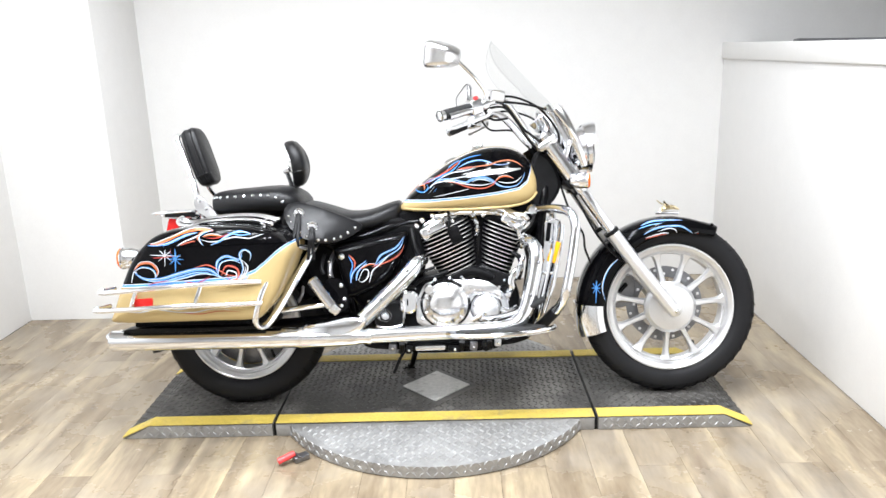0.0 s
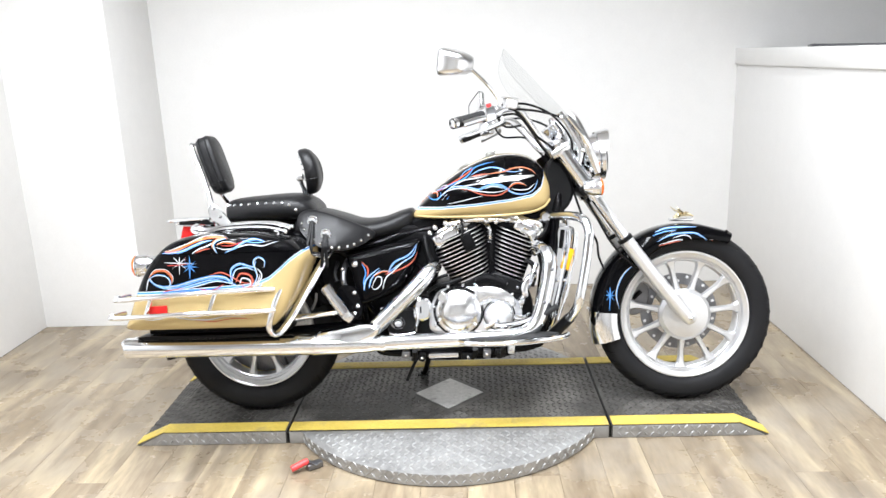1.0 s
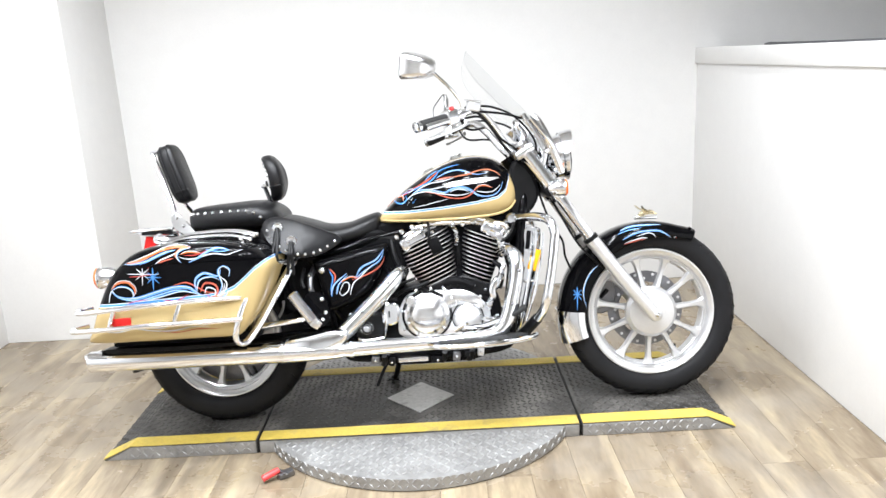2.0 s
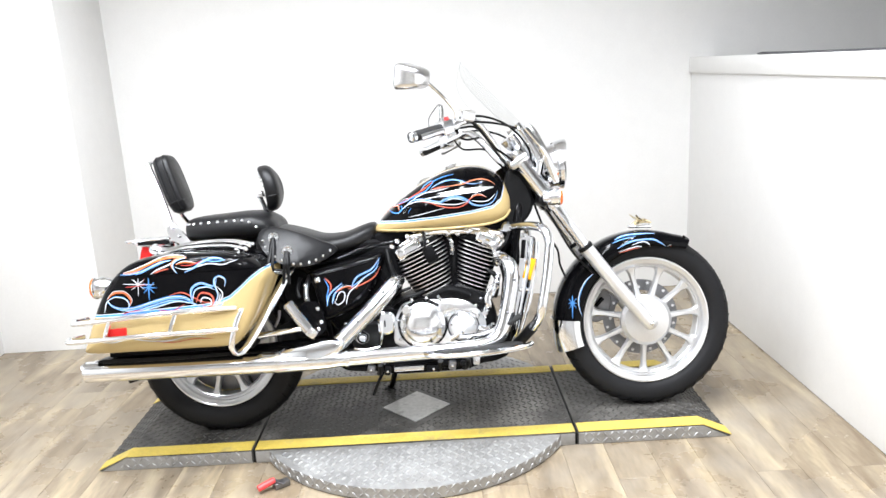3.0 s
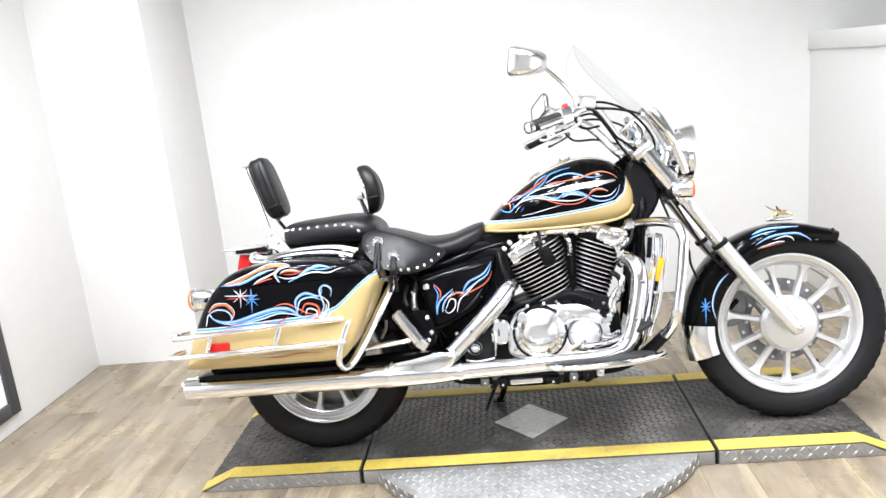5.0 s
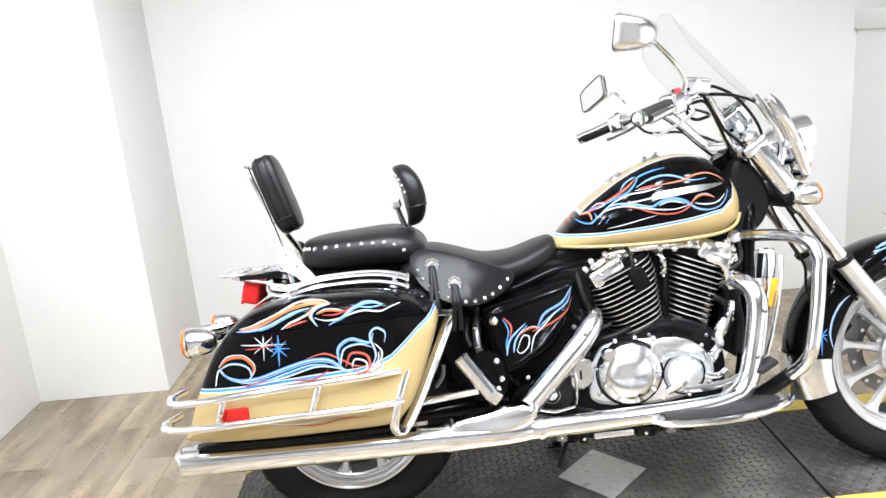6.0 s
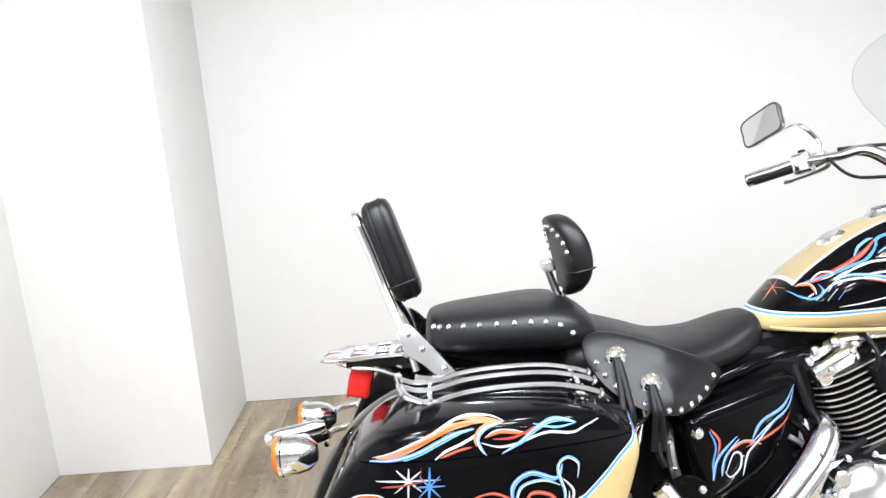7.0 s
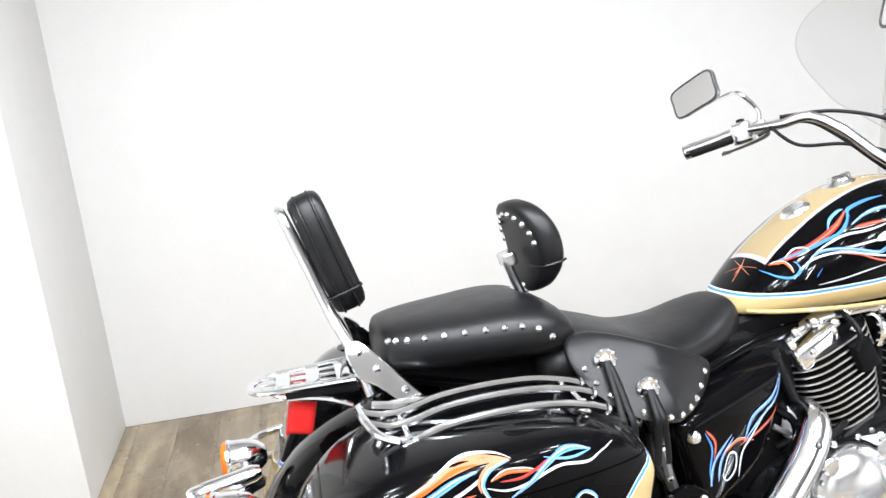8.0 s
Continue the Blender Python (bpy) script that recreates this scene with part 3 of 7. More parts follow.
def wheel(name, c, R, half, rim_r, spokes, disc_side):
    w = part(name, lathe([(0.02, -0.05), (0.055, -0.055), (0.062, -0.02), (0.062, 0.02), (0.055, 0.055), (0.02, 0.05)], c, "Y", 28), polished, bike, "cast aluminium wheel with a black tyre")
    # tyre: rounded crown, sidewall bead
    prof = []
    for a in np.linspace(-1.25, 1.25, 17):
        prof.append((R - (1 - math.cos(a)) * half * 0.72, half * math.sin(a) / math.sin(1.25) * (1 - 0.02 * abs(a))))
    side = [(rim_r + 0.006, half * 0.66), (rim_r + 0.012, half * 0.80), (rim_r + 0.03, half * 0.97)]
    prof = [(r, -y) for r, y in side] + prof[0:] + [(r, y) for r, y in reversed(side)]
    part("tyre", lathe(prof, c, "Y", 72), rubber, w, "black rubber tyre with worn tread")
    groove = bmesh.new()
    for k in range(44):
        a = 2 * math.pi * k / 44
        for s in (-1, 1):
            pts = []
            for t in np.linspace(0.12, 0.95, 4):
                ang = a + s * 0.05 + 0.10 * t
                rr = R - (1 - math.cos(1.25 * t)) * half * 0.72 + 0.0004
                pts.append(c + Vector((rr * math.cos(ang), s * half * math.sin(1.25 * t) / math.sin(1.25), rr * math.sin(ang))))
            tube(pts, 0.0022, 4, 2, groove)
    tagged(part("tread_groove", groove, engine_black, w, "dark tread grooves"), kind="stuff")
    # rim: stepped barrel with a polished lip
    lip = half * 0.66
    rim = [(rim_r + 0.006, -lip), (rim_r + 0.004, -lip - 0.007), (rim_r - 0.001, -lip - 0.007), (rim_r - 0.006, -lip - 0.001), (rim_r - 0.015, -lip + 0.002), (rim_r - 0.018, -lip + 0.018), (rim_r - 0.023, -lip + 0.019), (rim_r - 0.030, -lip + 0.012), (rim_r - 0.034, -lip + 0.016), (rim_r - 0.038, 0)]
    rim = rim + [(r, -y) for r, y in reversed(rim[:-1])]
    part("rim", lathe(rim, c, "Y", 72), rim_silver, w, "bright cast rim")
    part("hub_plate", lathe([(0.0, -0.062), (0.05, -0.063), (0.085, -0.058), (0.098, -0.045), (0.098, -0.03), (0.06, -0.02)], c, "Y", 40), rim_silver, w, "brushed hub plate")
    for k in range(spokes):
        a = 2 * math.pi * (k + 0.15) / spokes
        d, s = Vector((math.cos(a), 0, math.sin(a))), Vector((-math.sin(a), 0, math.cos(a)))
        loops = []
        for r, wd, th, yy in ((0.075, 0.015, 0.016, -0.014), (0.11, 0.0115, 0.014, -0.014), (rim_r - 0.085, 0.0095, 0.013, -0.013), (rim_r - 0.055, 0.0115, 0.014, -0.014), (rim_r - 0.042, 0.016, 0.015, -0.016), (rim_r - 0.030, 0.026, 0.016, -0.018)):
            p = c + r * d + Vector((0, yy, 0))
            loops.append([p + wd * (ca * s) + th * sa * Y for ca, sa in ((1, -0.5), (0.6, -1), (-0.6, -1), (-1, -0.5), (-1, 0.5), (-0.6, 1), (0.6, 1), (1, 0.5))])
        part("spoke", rings(bmesh.new(), loops), rim_silver, w)
    part("brake_disc", lathe([(0.105, 0.040), (0.148, 0.040), (0.148, 0.046), (0.105, 0.046), (0.105, 0.040)], c, "Y", 56), steel, w, "drilled steel brake disc")
    holes = bmesh.new()
    for k in range(24):
        a = 2 * math.pi * k / 24
        rr = 0.118 + 0.018 * (k % 2)
        turned([(0, 0.001), (0.006, 0.001), (0.006, -0.001)], Matrix.Translation(c + Vector((rr * math.cos(a), 0.0395, rr * math.sin(a)))) @ pose(0, 0, 0, 90, 0, 0), 8, holes)
    tagged(part("disc_hole", holes, trim_paint, w), kind="stuff")
    part("valve", tube([c + Vector((0.10, -0.01, -(rim_r - 0.07))), c + Vector((0.092, -0.02, -(rim_r - 0.10)))], 0.005, 8), satin_black, w)
    return w


wheel("front_wheel", FW, 0.331, 0.060, 0.238, 11, 1)
rear_wheel = wheel("rear_wheel", RW, 0.318, 0.075, 0.214, 10, 1)
part("brake_plate", lathe([(0.0, 0.030), (0.13, 0.030), (0.178, 0.036), (0.180, 0.044), (0.0, 0.050)], RW, "Y", 48), steel, rear_wheel, "dark brake backing plate")


# ---- motorcycle: fuel tank ----
def tank():
    rows = ((-0.105, 0.726, 0.742, 0.045), (-0.085, 0.722, 0.768, 0.075), (-0.05, 0.719, 0.803, 0.100), (0.0, 0.717, 0.848, 0.122), (0.05, 0.716, 0.882, 0.138),
            (0.10, 0.715, 0.912, 0.149), (0.17, 0.715, 0.942, 0.157), (0.24, 0.717, 0.957, 0.158), (0.30, 0.720, 0.954, 0.153), (0.348, 0.727, 0.938, 0.142),
            (0.385, 0.742, 0.905, 0.122), (0.408, 0.766, 0.866, 0.092), (0.418, 0.794, 0.836, 0.05))
    way = spline([(x, z0, z1) for x, z0, z1, w in rows], 4)
    wide = spline([(x, w, 0) for x, z0, z1, w in rows], 4)
    loops = []
    for (x, z0, z1), (_, w, _) in zip(way, wide):
        mid = z0 + 0.40 * (z1 - z0)
        loop = []
        for a in np.linspace(0, 2 * math.pi, 48, endpoint=False):
            c, s = math.cos(a), math.sin(a)
            pw = 2.15 if s > 0 else 3.6
            hz = (z1 - mid) if s > 0 else (mid - z0)
            loop.append((x, w * math.copysign(abs(c) ** (2 / pw), c), mid + hz * math.copysign(abs(s) ** (2 / pw), s)))
        loops.append(loop)
    ob = part("fuel_tank", rings(bmesh.new(), loops), tank_paint, bike, "gloss black fuel tank with gold lower band and flame pinstripes", 60)
    # seam lip along the lower edge
    lip = [(x, 0.985 * w, z0 + 0.012) for x, z0, z1, w in rows[1:-1]]
    tube([(x, -y, z) for x, y, z in lip], 0.0045, 8, 4, (bm := bmesh.new()))
    tube(lip, 0.0045, 8, 4, bm)
    part("tank_lip", bm, gold_paint, ob, "gold seam lip")
    cap = part("fuel_cap", turned([(0, 0.022), (0.020, 0.022), (0.024, 0.016), (0.030, 0.012), (0.036, 0.004), (0.040, -0.004)], pose(0.20, 0.0, 0.938, 0, -10, 0), 28), chrome, ob, "chrome fuel cap")
    part("cap_ridge", block((0.046, 0.012, 0.012), pose(0.20, 0.0, 0.960, 0, -10, 0), 0.004), chrome, cap)
    cap2 = part("dash_plate", turned([(0, 0.010), (0.022, 0.010), (0.030, 0.004), (0.034, -0.004)], pose(0.09, 0.0, 0.903, 0, -29, 0), 24), chrome, ob, "chrome tank top plate")
    return ob


tank_ob = tank()


# ---- pinstripe lines laid on a surface from the side ----
from mathutils.bvhtree import BVHTree


def surface(*obs):
    out = []
    for ob in obs:
        bm = bmesh.new()
        bm.from_mesh(ob.data)
        out.append(BVHTree.FromBMesh(bm))
        bm.free()
    return out


def liner(owner, trees):
    strands = {"sky": ("pale", "sky", "white", "sky"), "orange": ("orange", "peach", "orange", "white"), "red": ("red", "peach", "red"), "white": ("white", "pale")}

    count = [0]

    def line(color, width, *pts):
        count[0] += 1
        if width >= 0.005 and color in strands:
            kinds = strands[color]
            for i, kind in enumerate(kinds):
                k = (i + 0.5) / len(kinds) - 0.5
                one_line(kind, 0.74 * width / len(kinds) + 0.0003, k * width, pts)
        else:
            one_line(color, width, 0.0, pts)

    def one_line(color, width, shift, pts):
        way = spline([(x, 0, z) for x, z in pts], 7)
        n = len(way)
        bm, prev = bmesh.new(), None

        def close():
            if len(bm.faces):
                part("pinstripe", bm, art_paint[color], owner)
            else:
                bm.free()

        for i, p in enumerate(way):
            d = (way[min(i + 1, n - 1)] - way[max(i - 1, 0)]).normalized()
            s = Vector((-d.z, 0, d.x))
            t = i / (n - 1)
            narrow = min(1.0, 0.25 + 3.2 * t, 0.2 + 2.6 * (1 - t))
            w = 0.5 * width * narrow
            pair = []
            for k in (-1, 0, 1):
                q = p + (k * w + shift * narrow) * s
                best = None
                for tree in trees:
                    hit, nrm, _, _ = tree.ray_cast(Vector((q.x, -0.9, q.z)), Vector((0, 1, 0)))
                    if hit and (best is None or hit.y < best[0].y):
                        best = (hit, nrm if nrm.y < 0 else -nrm)
                pair.append(best and best[0] + (0.0006 + 0.00012 * count[0]) * best[1])
            if not all(pair) or (prev and any((a.co - b).length > 0.05 for a, b in zip(prev, pair))):
                # the stroke leaves the surface: end this piece and begin another
                close()
                bm, prev = bmesh.new(), None
            if all(pair):
                pair = [bm.verts.new(q) for q in pair]
                if prev:
                    for k in (0, 1):
                        bm.faces.new((prev[k], prev[k + 1], pair[k + 1], pair[k]))
                prev = pair
        close()
    return line


tank_line = liner(tank_ob, surface(tank_ob))
tank_line("badge", 0.017, (0.150, 0.845), (0.172, 0.852), (0.237, 0.858), (0.299, 0.862), (0.348, 0.867))
tank_line("white", 0.004, (0.085, 0.838), (0.121, 0.842), (0.172, 0.850))
tank_line("sky", 0.0055, (0.119, 0.877), (0.148, 0.892), (0.178, 0.901), (0.206, 0.902), (0.232, 0.895), (0.247, 0.888), (0.273, 0.883), (0.306, 0.886))
tank_line("white", 0.0025, (0.112, 0.869), (0.142, 0.872), (0.174, 0.878), (0.202, 0.881))
tank_line("peach", 0.0045, (0.174, 0.878), (0.202, 0.881), (0.236, 0.885), (0.261, 0.893), (0.286, 0.898), (0.311, 0.898), (0.338, 0.888), (0.355, 0.873))
tank_line("red", 0.0065, (0.122, 0.872), (0.149, 0.876), (0.177, 0.879))
tank_line("red", 0.0075, (-0.026, 0.814), (0.016, 0.833), (0.059, 0.855), (0.097, 0.878), (0.127, 0.901))
tank_line("sky", 0.0045, (-0.009, 0.824), (0.030, 0.838), (0.065, 0.853), (0.094, 0.865), (0.117, 0.884), (0.130, 0.902))
tank_line("sky", 0.004, (0.125, 0.890), (0.133, 0.903), (0.170, 0.916), (0.206, 0.922))
tank_line("pale", 0.003, (0.080, 0.871), (0.096, 0.888), (0.118, 0.901), (0.128, 0.904))
tank_line("white", 0.004, (0.041, 0.833), (0.070, 0.849), (0.099, 0.860), (0.133, 0.864), (0.161, 0.869), (0.183, 0.875))
tank_line("sky", 0.0065, (0.015, 0.806), (0.033, 0.826), (0.054, 0.836), (0.080, 0.837), (0.112, 0.832), (0.146, 0.824), (0.168, 0.832), (0.198, 0.838), (0.226, 0.833), (0.247, 0.822), (0.269, 0.808), (0.300, 0.802), (0.333, 0.809), (0.352, 0.829), (0.360, 0.851))
tank_line("white", 0.004, (0.004, 0.800), (0.024, 0.818), (0.052, 0.828), (0.085, 0.831), (0.118, 0.824), (0.159, 0.816), (0.202, 0.812), (0.235, 0.817), (0.255, 0.824))
tank_line("white", 0.0035, (0.167, 0.825), (0.190, 0.833), (0.215, 0.831), (0.235, 0.823))
tank_line("red", 0.005, (0.078, 0.829), (0.111, 0.823), (0.145, 0.810), (0.180, 0.802), (0.216, 0.802), (0.244, 0.814), (0.260, 0.831), (0.283, 0.840), (0.307, 0.836))
tank_line("orange", 0.006, (0.255, 0.827), (0.272, 0.840), (0.295, 0.842), (0.318, 0.832))
tank_line("white", 0.0035, (0.262, 0.823), (0.293, 0.817), (0.325, 0.820), (0.350, 0.840))
tank_line("white", 0.0028, (0.029, 0.776), (0.073, 0.783), (0.115, 0.792), (0.161, 0.801))
tank_line("orange", 0.0055, (-0.023, 0.815), (-0.007, 0.818), (-0.004, 0.800))
tank_line("sky", 0.0045, (-0.040, 0.804), (-0.026, 0.794), (-0.007, 0.793), (0.008, 0.806), (0.005, 0.820))
tank_line("white", 0.0022, (-0.002, 0.826), (0.017, 0.840), (0.032, 0.842), (0.032, 0.836), (0.012, 0.827))
tank_line("white", 0.0035, (-0.007, 0.789), (0.010, 0.809))
tank_line("white", 0.0035, (0.010, 0.788), (0.032, 0.812))
tank_line("sky", 0.004, (0.029, 0.791), (0.042, 0.807))
tank_line("pale", 0.0035, (0.144, 0.822), (0.172, 0.836), (0.200, 0.842), (0.230, 0.836), (0.258, 0.820))


def tank_star(centre, ends):
    """Thin painted rays laid on the tail of the tank."""
    tree = surface(tank_ob)[0]
    for end in ends:
        way = []
        for t in np.linspace(0, 1, 5):
            hit, nrm, _, _ = tree.find_nearest(Vector(centre).lerp(Vector(end), t))
            way.append(hit + 0.0006 * nrm)
        part("pinstripe", tube(way, [0.0008, 0.0008, 0.0008, 0.0006, 0.0004], 6, 1), art_paint["peach"], tank_ob)


tank_star((-0.045, -0.006, 0.807), ((-0.038, -0.048, 0.809), (-0.053, -0.042, 0.796), (-0.072, -0.013, 0.781), (-0.061, -0.003, 0.793), (-0.030, 0.003, 0.822), (-0.035, 0.031, 0.815), (-0.060, 0.030, 0.795)))


# ---- saddlebags with rails and guards ----
BAG = ((-1.042, 0.412), (-1.034, 0.462), (-1.003, 0.540), (-0.968, 0.608), (-0.932, 0.655), (-0.890, 0.690), (-0.842, 0.708), (-0.780, 0.717), (-0.700, 0.720), (-0.600, 0.718), (-0.528, 0.708),
       (-0.474, 0.686), (-0.436, 0.644), (-0.450, 0.585), (-0.500, 0.472), (-0.540, 0.420), (-0.572, 0.404), (-0.700, 0.402), (-0.880, 0.402))
LAYERS = [(-0.205, 0.018), (-0.212, 0.004), (-0.225, 0.0), (-0.255, 0.0), (-0.285, 0.0), (-0.315, 0.0), (-0.345, 0.0), (-0.37, 0.0), (-0.395, 0.0), (-0.440, 0.001), (-0.460, 0.005), (-0.470, 0.013), (-0.475, 0.028), (-0.478, 0.050), (-0.479, 0.080)]


def bow(x):
    """How far the outer face of the case draws in towards its two ends."""
    return 0.055 * max(0.0, (x + 0.80) / 0.32) ** 1.6 + 0.030 * max(0.0, (-0.85 - x) / 0.15) ** 2


def bowed_in(p, share=1.0):
    d = bow(p[0]) * share
    return (p[0] - 0.33 * d, p[1] + d, p[2] - 0.28 * d)


def bag_shell():
    """The case, crowned across its top."""
    bm = slab(BAG, LAYERS, 5)
    for v in bm.verts:
        k = max(0.0, min(1.0, (v.co.z - 0.60) / 0.12))
        v.co.z -= k * 0.40 * max(0.0, abs(v.co.y + 0.325) - 0.02) ** 2
        v.co = bowed_in(v.co, max(0.0, min(1.0, (-v.co.y - 0.225) / 0.25)))
    return bm


def cut(bm, z, upper):
    geom = bm.verts[:] + bm.edges[:] + bm.faces[:]
    n = Vector((0.02, 0, 1))
    got = bmesh.ops.bisect_plane(bm, geom=geom, plane_co=(-0.7, 0, z), plane_no=n, clear_outer=not upper, clear_inner=upper)
    edges = [e for e in got["geom_cut"] if isinstance(e, bmesh.types.BMEdge)]
    bmesh.ops.contextual_create(bm, geom=edges)
    return bm


def saddlebag(flip):
    def f(bm):
        if flip:
            bm = mirror_y(bm)
            bmesh.ops.translate(bm, vec=(0, -0.07, 0), verts=bm.verts)
        return bm

    ob = part("saddlebag", f(cut(bag_shell(), 0.6525, False)), bag_paint, bike, "black and gold hard saddlebag with flame pinstripes", 50)
    lid = part("lid", f(cut(bag_shell(), 0.6545, True)), bag_paint, ob, "gloss black saddlebag lid", 50)
    # chrome bars on the lid
    hoop = [(-0.812, -0.362, 0.714), (-0.838, -0.345, 0.722), (-0.852, -0.310, 0.732), (-0.858, -0.262, 0.738), (-0.856, -0.248, 0.738)]
    for y, z, back in ((-0.262, 0.738, -0.856), (-0.312, 0.736, -0.850), (-0.362, 0.727, -0.812)):
        w = [(back, y, z - 0.004 if back < -0.82 else z - 0.012), (back + 0.030, y, z - 0.014), (-0.785, y, z - 0.012), (-0.735, y, z - 0.001), (-0.66, y, z + 0.003), (-0.59, y - 0.004, z + 0.001), (-0.54, y - 0.010, z - 0.008), (-0.516, y - 0.014, z - 0.016)]
        part("lid_rail", f(tube(w, 0.0064, 10, 5)), chrome, lid, "chrome lid rail")
        part("rail_cap", f(stud((-0.514, y - 0.014, z - 0.016), (0.9, 0, -0.1), 0.0095)), chrome, lid)
    part("rail_hoop", f(tube(hoop, 0.0064, 10, 6)), chrome, lid, "chrome rear hoop of the lid rails")
    for x, z in ((-0.800, 0.712), (-0.545, 0.718)):
        part("rail_foot", f(tube([(x, -0.262, z + 0.006), (x, -0.32, z + 0.006), (x, -0.366, z)], 0.005, 8, 3)), chrome, lid)
        for y in (-0.262, -0.362):
            part("rail_post", f(tube([(x, y, z + 0.008), (x, y, z - 0.02)], 0.006, 8, 1)), chrome, lid)
        part("rail_bolt", f(stud((x, -0.370, z - 0.004), (0, -0.8, 0.4), 0.010)), chrome, lid)
    # lower guard rails, bent round the rear corner
    for name, z0, z1, out in (("guard_rail", 0.511, 0.536, -0.496), ("guard_rail", 0.452, 0.466, -0.500)):
        dx = 0.0 if z0 > 0.5 else -0.02
        w = [(-1.068 + dx, -0.36, z0 - 0.002), (-1.080 + dx, -0.42, z0 - 0.001), (-1.062 + dx, -0.470, z0), (-0.99, out, z0 + 0.005), (-0.80, out, (z0 + z1) / 2 + 0.004), (-0.62, out, z1), (-0.535, out + 0.02, z1 + 0.001)]
        part(name, f(tube([bowed_in(p) if p[0] > -0.9 else p for p in w], 0.0085, 12, 6)), chrome, ob, "chrome saddlebag guard rail")
        part("rail_end", f(turned([(0, 0.013), (0.009, 0.010), (0.0125, 0.0), (0.009, -0.010), (0, -0.013)], pose(-1.075 + dx, -0.435, z0), 12)), chrome, ob)
    for x, a in ((-0.947, 0.012), (-0.739, 0.012)):
        part("rail_post", f(tube([bowed_in(p) for p in ((x + a, -0.494, 0.524), (x, -0.500, 0.49), (x - a, -0.498, 0.457))], 0.0075, 10, 3)), chrome, ob)
    part("side_marker", f(block((0.070, 0.012, 0.028), pose(-0.928, -0.474, 0.474, 0, -2, -6), 0.003)), red_lens, ob, "red side marker reflector")
    return ob, lid


bag_ob, lid_ob = saddlebag(False)
saddlebag(True)
bag_trees = liner(bag_ob, surface(bag_ob, lid_ob))


def bag_line(color, width, *pts):
    bag_trees(color, width, *[bowed_in((x, 0.0, z))[::2] for x, z in pts])



bag_line("peach", 0.010, (-0.888, 0.665), (-0.864, 0.667), (-0.835, 0.676), (-0.803, 0.690), (-0.772, 0.702), (-0.738, 0.708), (-0.705, 0.707), (-0.684, 0.703))
bag_line("orange", 0.004, (-0.850, 0.671), (-0.803, 0.687), (-0.765, 0.702), (-0.728, 0.705))
bag_line("white", 0.0022, (-0.893, 0.666), (-0.866, 0.671), (-0.837, 0.681), (-0.803, 0.693), (-0.772, 0.707), (-0.738, 0.713), (-0.700, 0.711), (-0.681, 0.704))
bag_line("sky", 0.0085, (-0.898, 0.661), (-0.862, 0.660), (-0.826, 0.667), (-0.790, 0.682), (-0.760, 0.693), (-0.732, 0.698))
bag_line("white", 0.0045, (-0.799, 0.656), (-0.779, 0.669), (-0.754, 0.678), (-0.728, 0.690), (-0.719, 0.699))
bag_line("white", 0.0055, (-0.687, 0.703), (-0.714, 0.697), (-0.727, 0.683), (-0.723, 0.668), (-0.713, 0.654))
bag_line("peach", 0.004, (-0.694, 0.704), (-0.718, 0.700), (-0.732, 0.686), (-0.730, 0.672))
bag_line("red", 0.005, (-0.789, 0.659), (-0.761, 0.668), (-0.738, 0.672))
bag_line("orange", 0.0065, (-0.716, 0.684), (-0.694, 0.691), (-0.667, 0.689), (-0.643, 0.684))
bag_line("red", 0.004, (-0.703, 0.681), (-0.674, 0.680), (-0.650, 0.686), (-0.628, 0.693), (-0.603, 0.691))
bag_line("white", 0.004, (-0.722, 0.677), (-0.697, 0.669), (-0.670, 0.670), (-0.632, 0.680), (-0.606, 0.684), (-0.566, 0.680), (-0.540, 0.688), (-0.516, 0.694))
bag_line("sky", 0.0075, (-0.690, 0.658), (-0.659, 0.672), (-0.634, 0.688), (-0.608, 0.699), (-0.584, 0.700), (-0.558, 0.694))
bag_line("pale", 0.003, (-0.558, 0.694), (-0.585, 0.690), (-0.610, 0.692), (-0.634, 0.698))
bag_line("white", 0.003, (-0.890, 0.631), (-0.841, 0.627), (-0.791, 0.623))
bag_line("white", 0.003, (-0.839, 0.647), (-0.841, 0.627), (-0.845, 0.590))
bag_line("white", 0.003, (-0.859, 0.646), (-0.841, 0.627), (-0.822, 0.607))
bag_line("white", 0.003, (-0.820, 0.642), (-0.841, 0.627), (-0.864, 0.610))
bag_line("sky", 0.003, (-0.833, 0.616), (-0.810, 0.614), (-0.785, 0.612))
bag_line("sky", 0.004, (-0.807, 0.647), (-0.810, 0.614), (-0.814, 0.572))
bag_line("sky", 0.003, (-0.824, 0.633), (-0.810, 0.614), (-0.794, 0.594))
bag_line("sky", 0.003, (-0.792, 0.630), (-0.810, 0.614), (-0.829, 0.597))
bag_line("red", 0.003, (-0.883, 0.621), (-0.855, 0.621), (-0.812, 0.624))
bag_line("red", 0.003, (-0.820, 0.648), (-0.823, 0.624))
bag_line("orange", 0.010, (-0.945, 0.586), (-0.922, 0.605), (-0.887, 0.604), (-0.869, 0.580), (-0.875, 0.559))
bag_line("white", 0.005, (-0.947, 0.580), (-0.917, 0.592), (-0.884, 0.583), (-0.877, 0.558), (-0.901, 0.543))
bag_line("white", 0.004, (-0.957, 0.543), (-0.946, 0.579), (-0.931, 0.566))
bag_line("sky", 0.011, (-0.946, 0.580), (-0.916, 0.556), (-0.866, 0.550), (-0.801, 0.566), (-0.744, 0.578), (-0.700, 0.575), (-0.671, 0.555), (-0.643, 0.542))
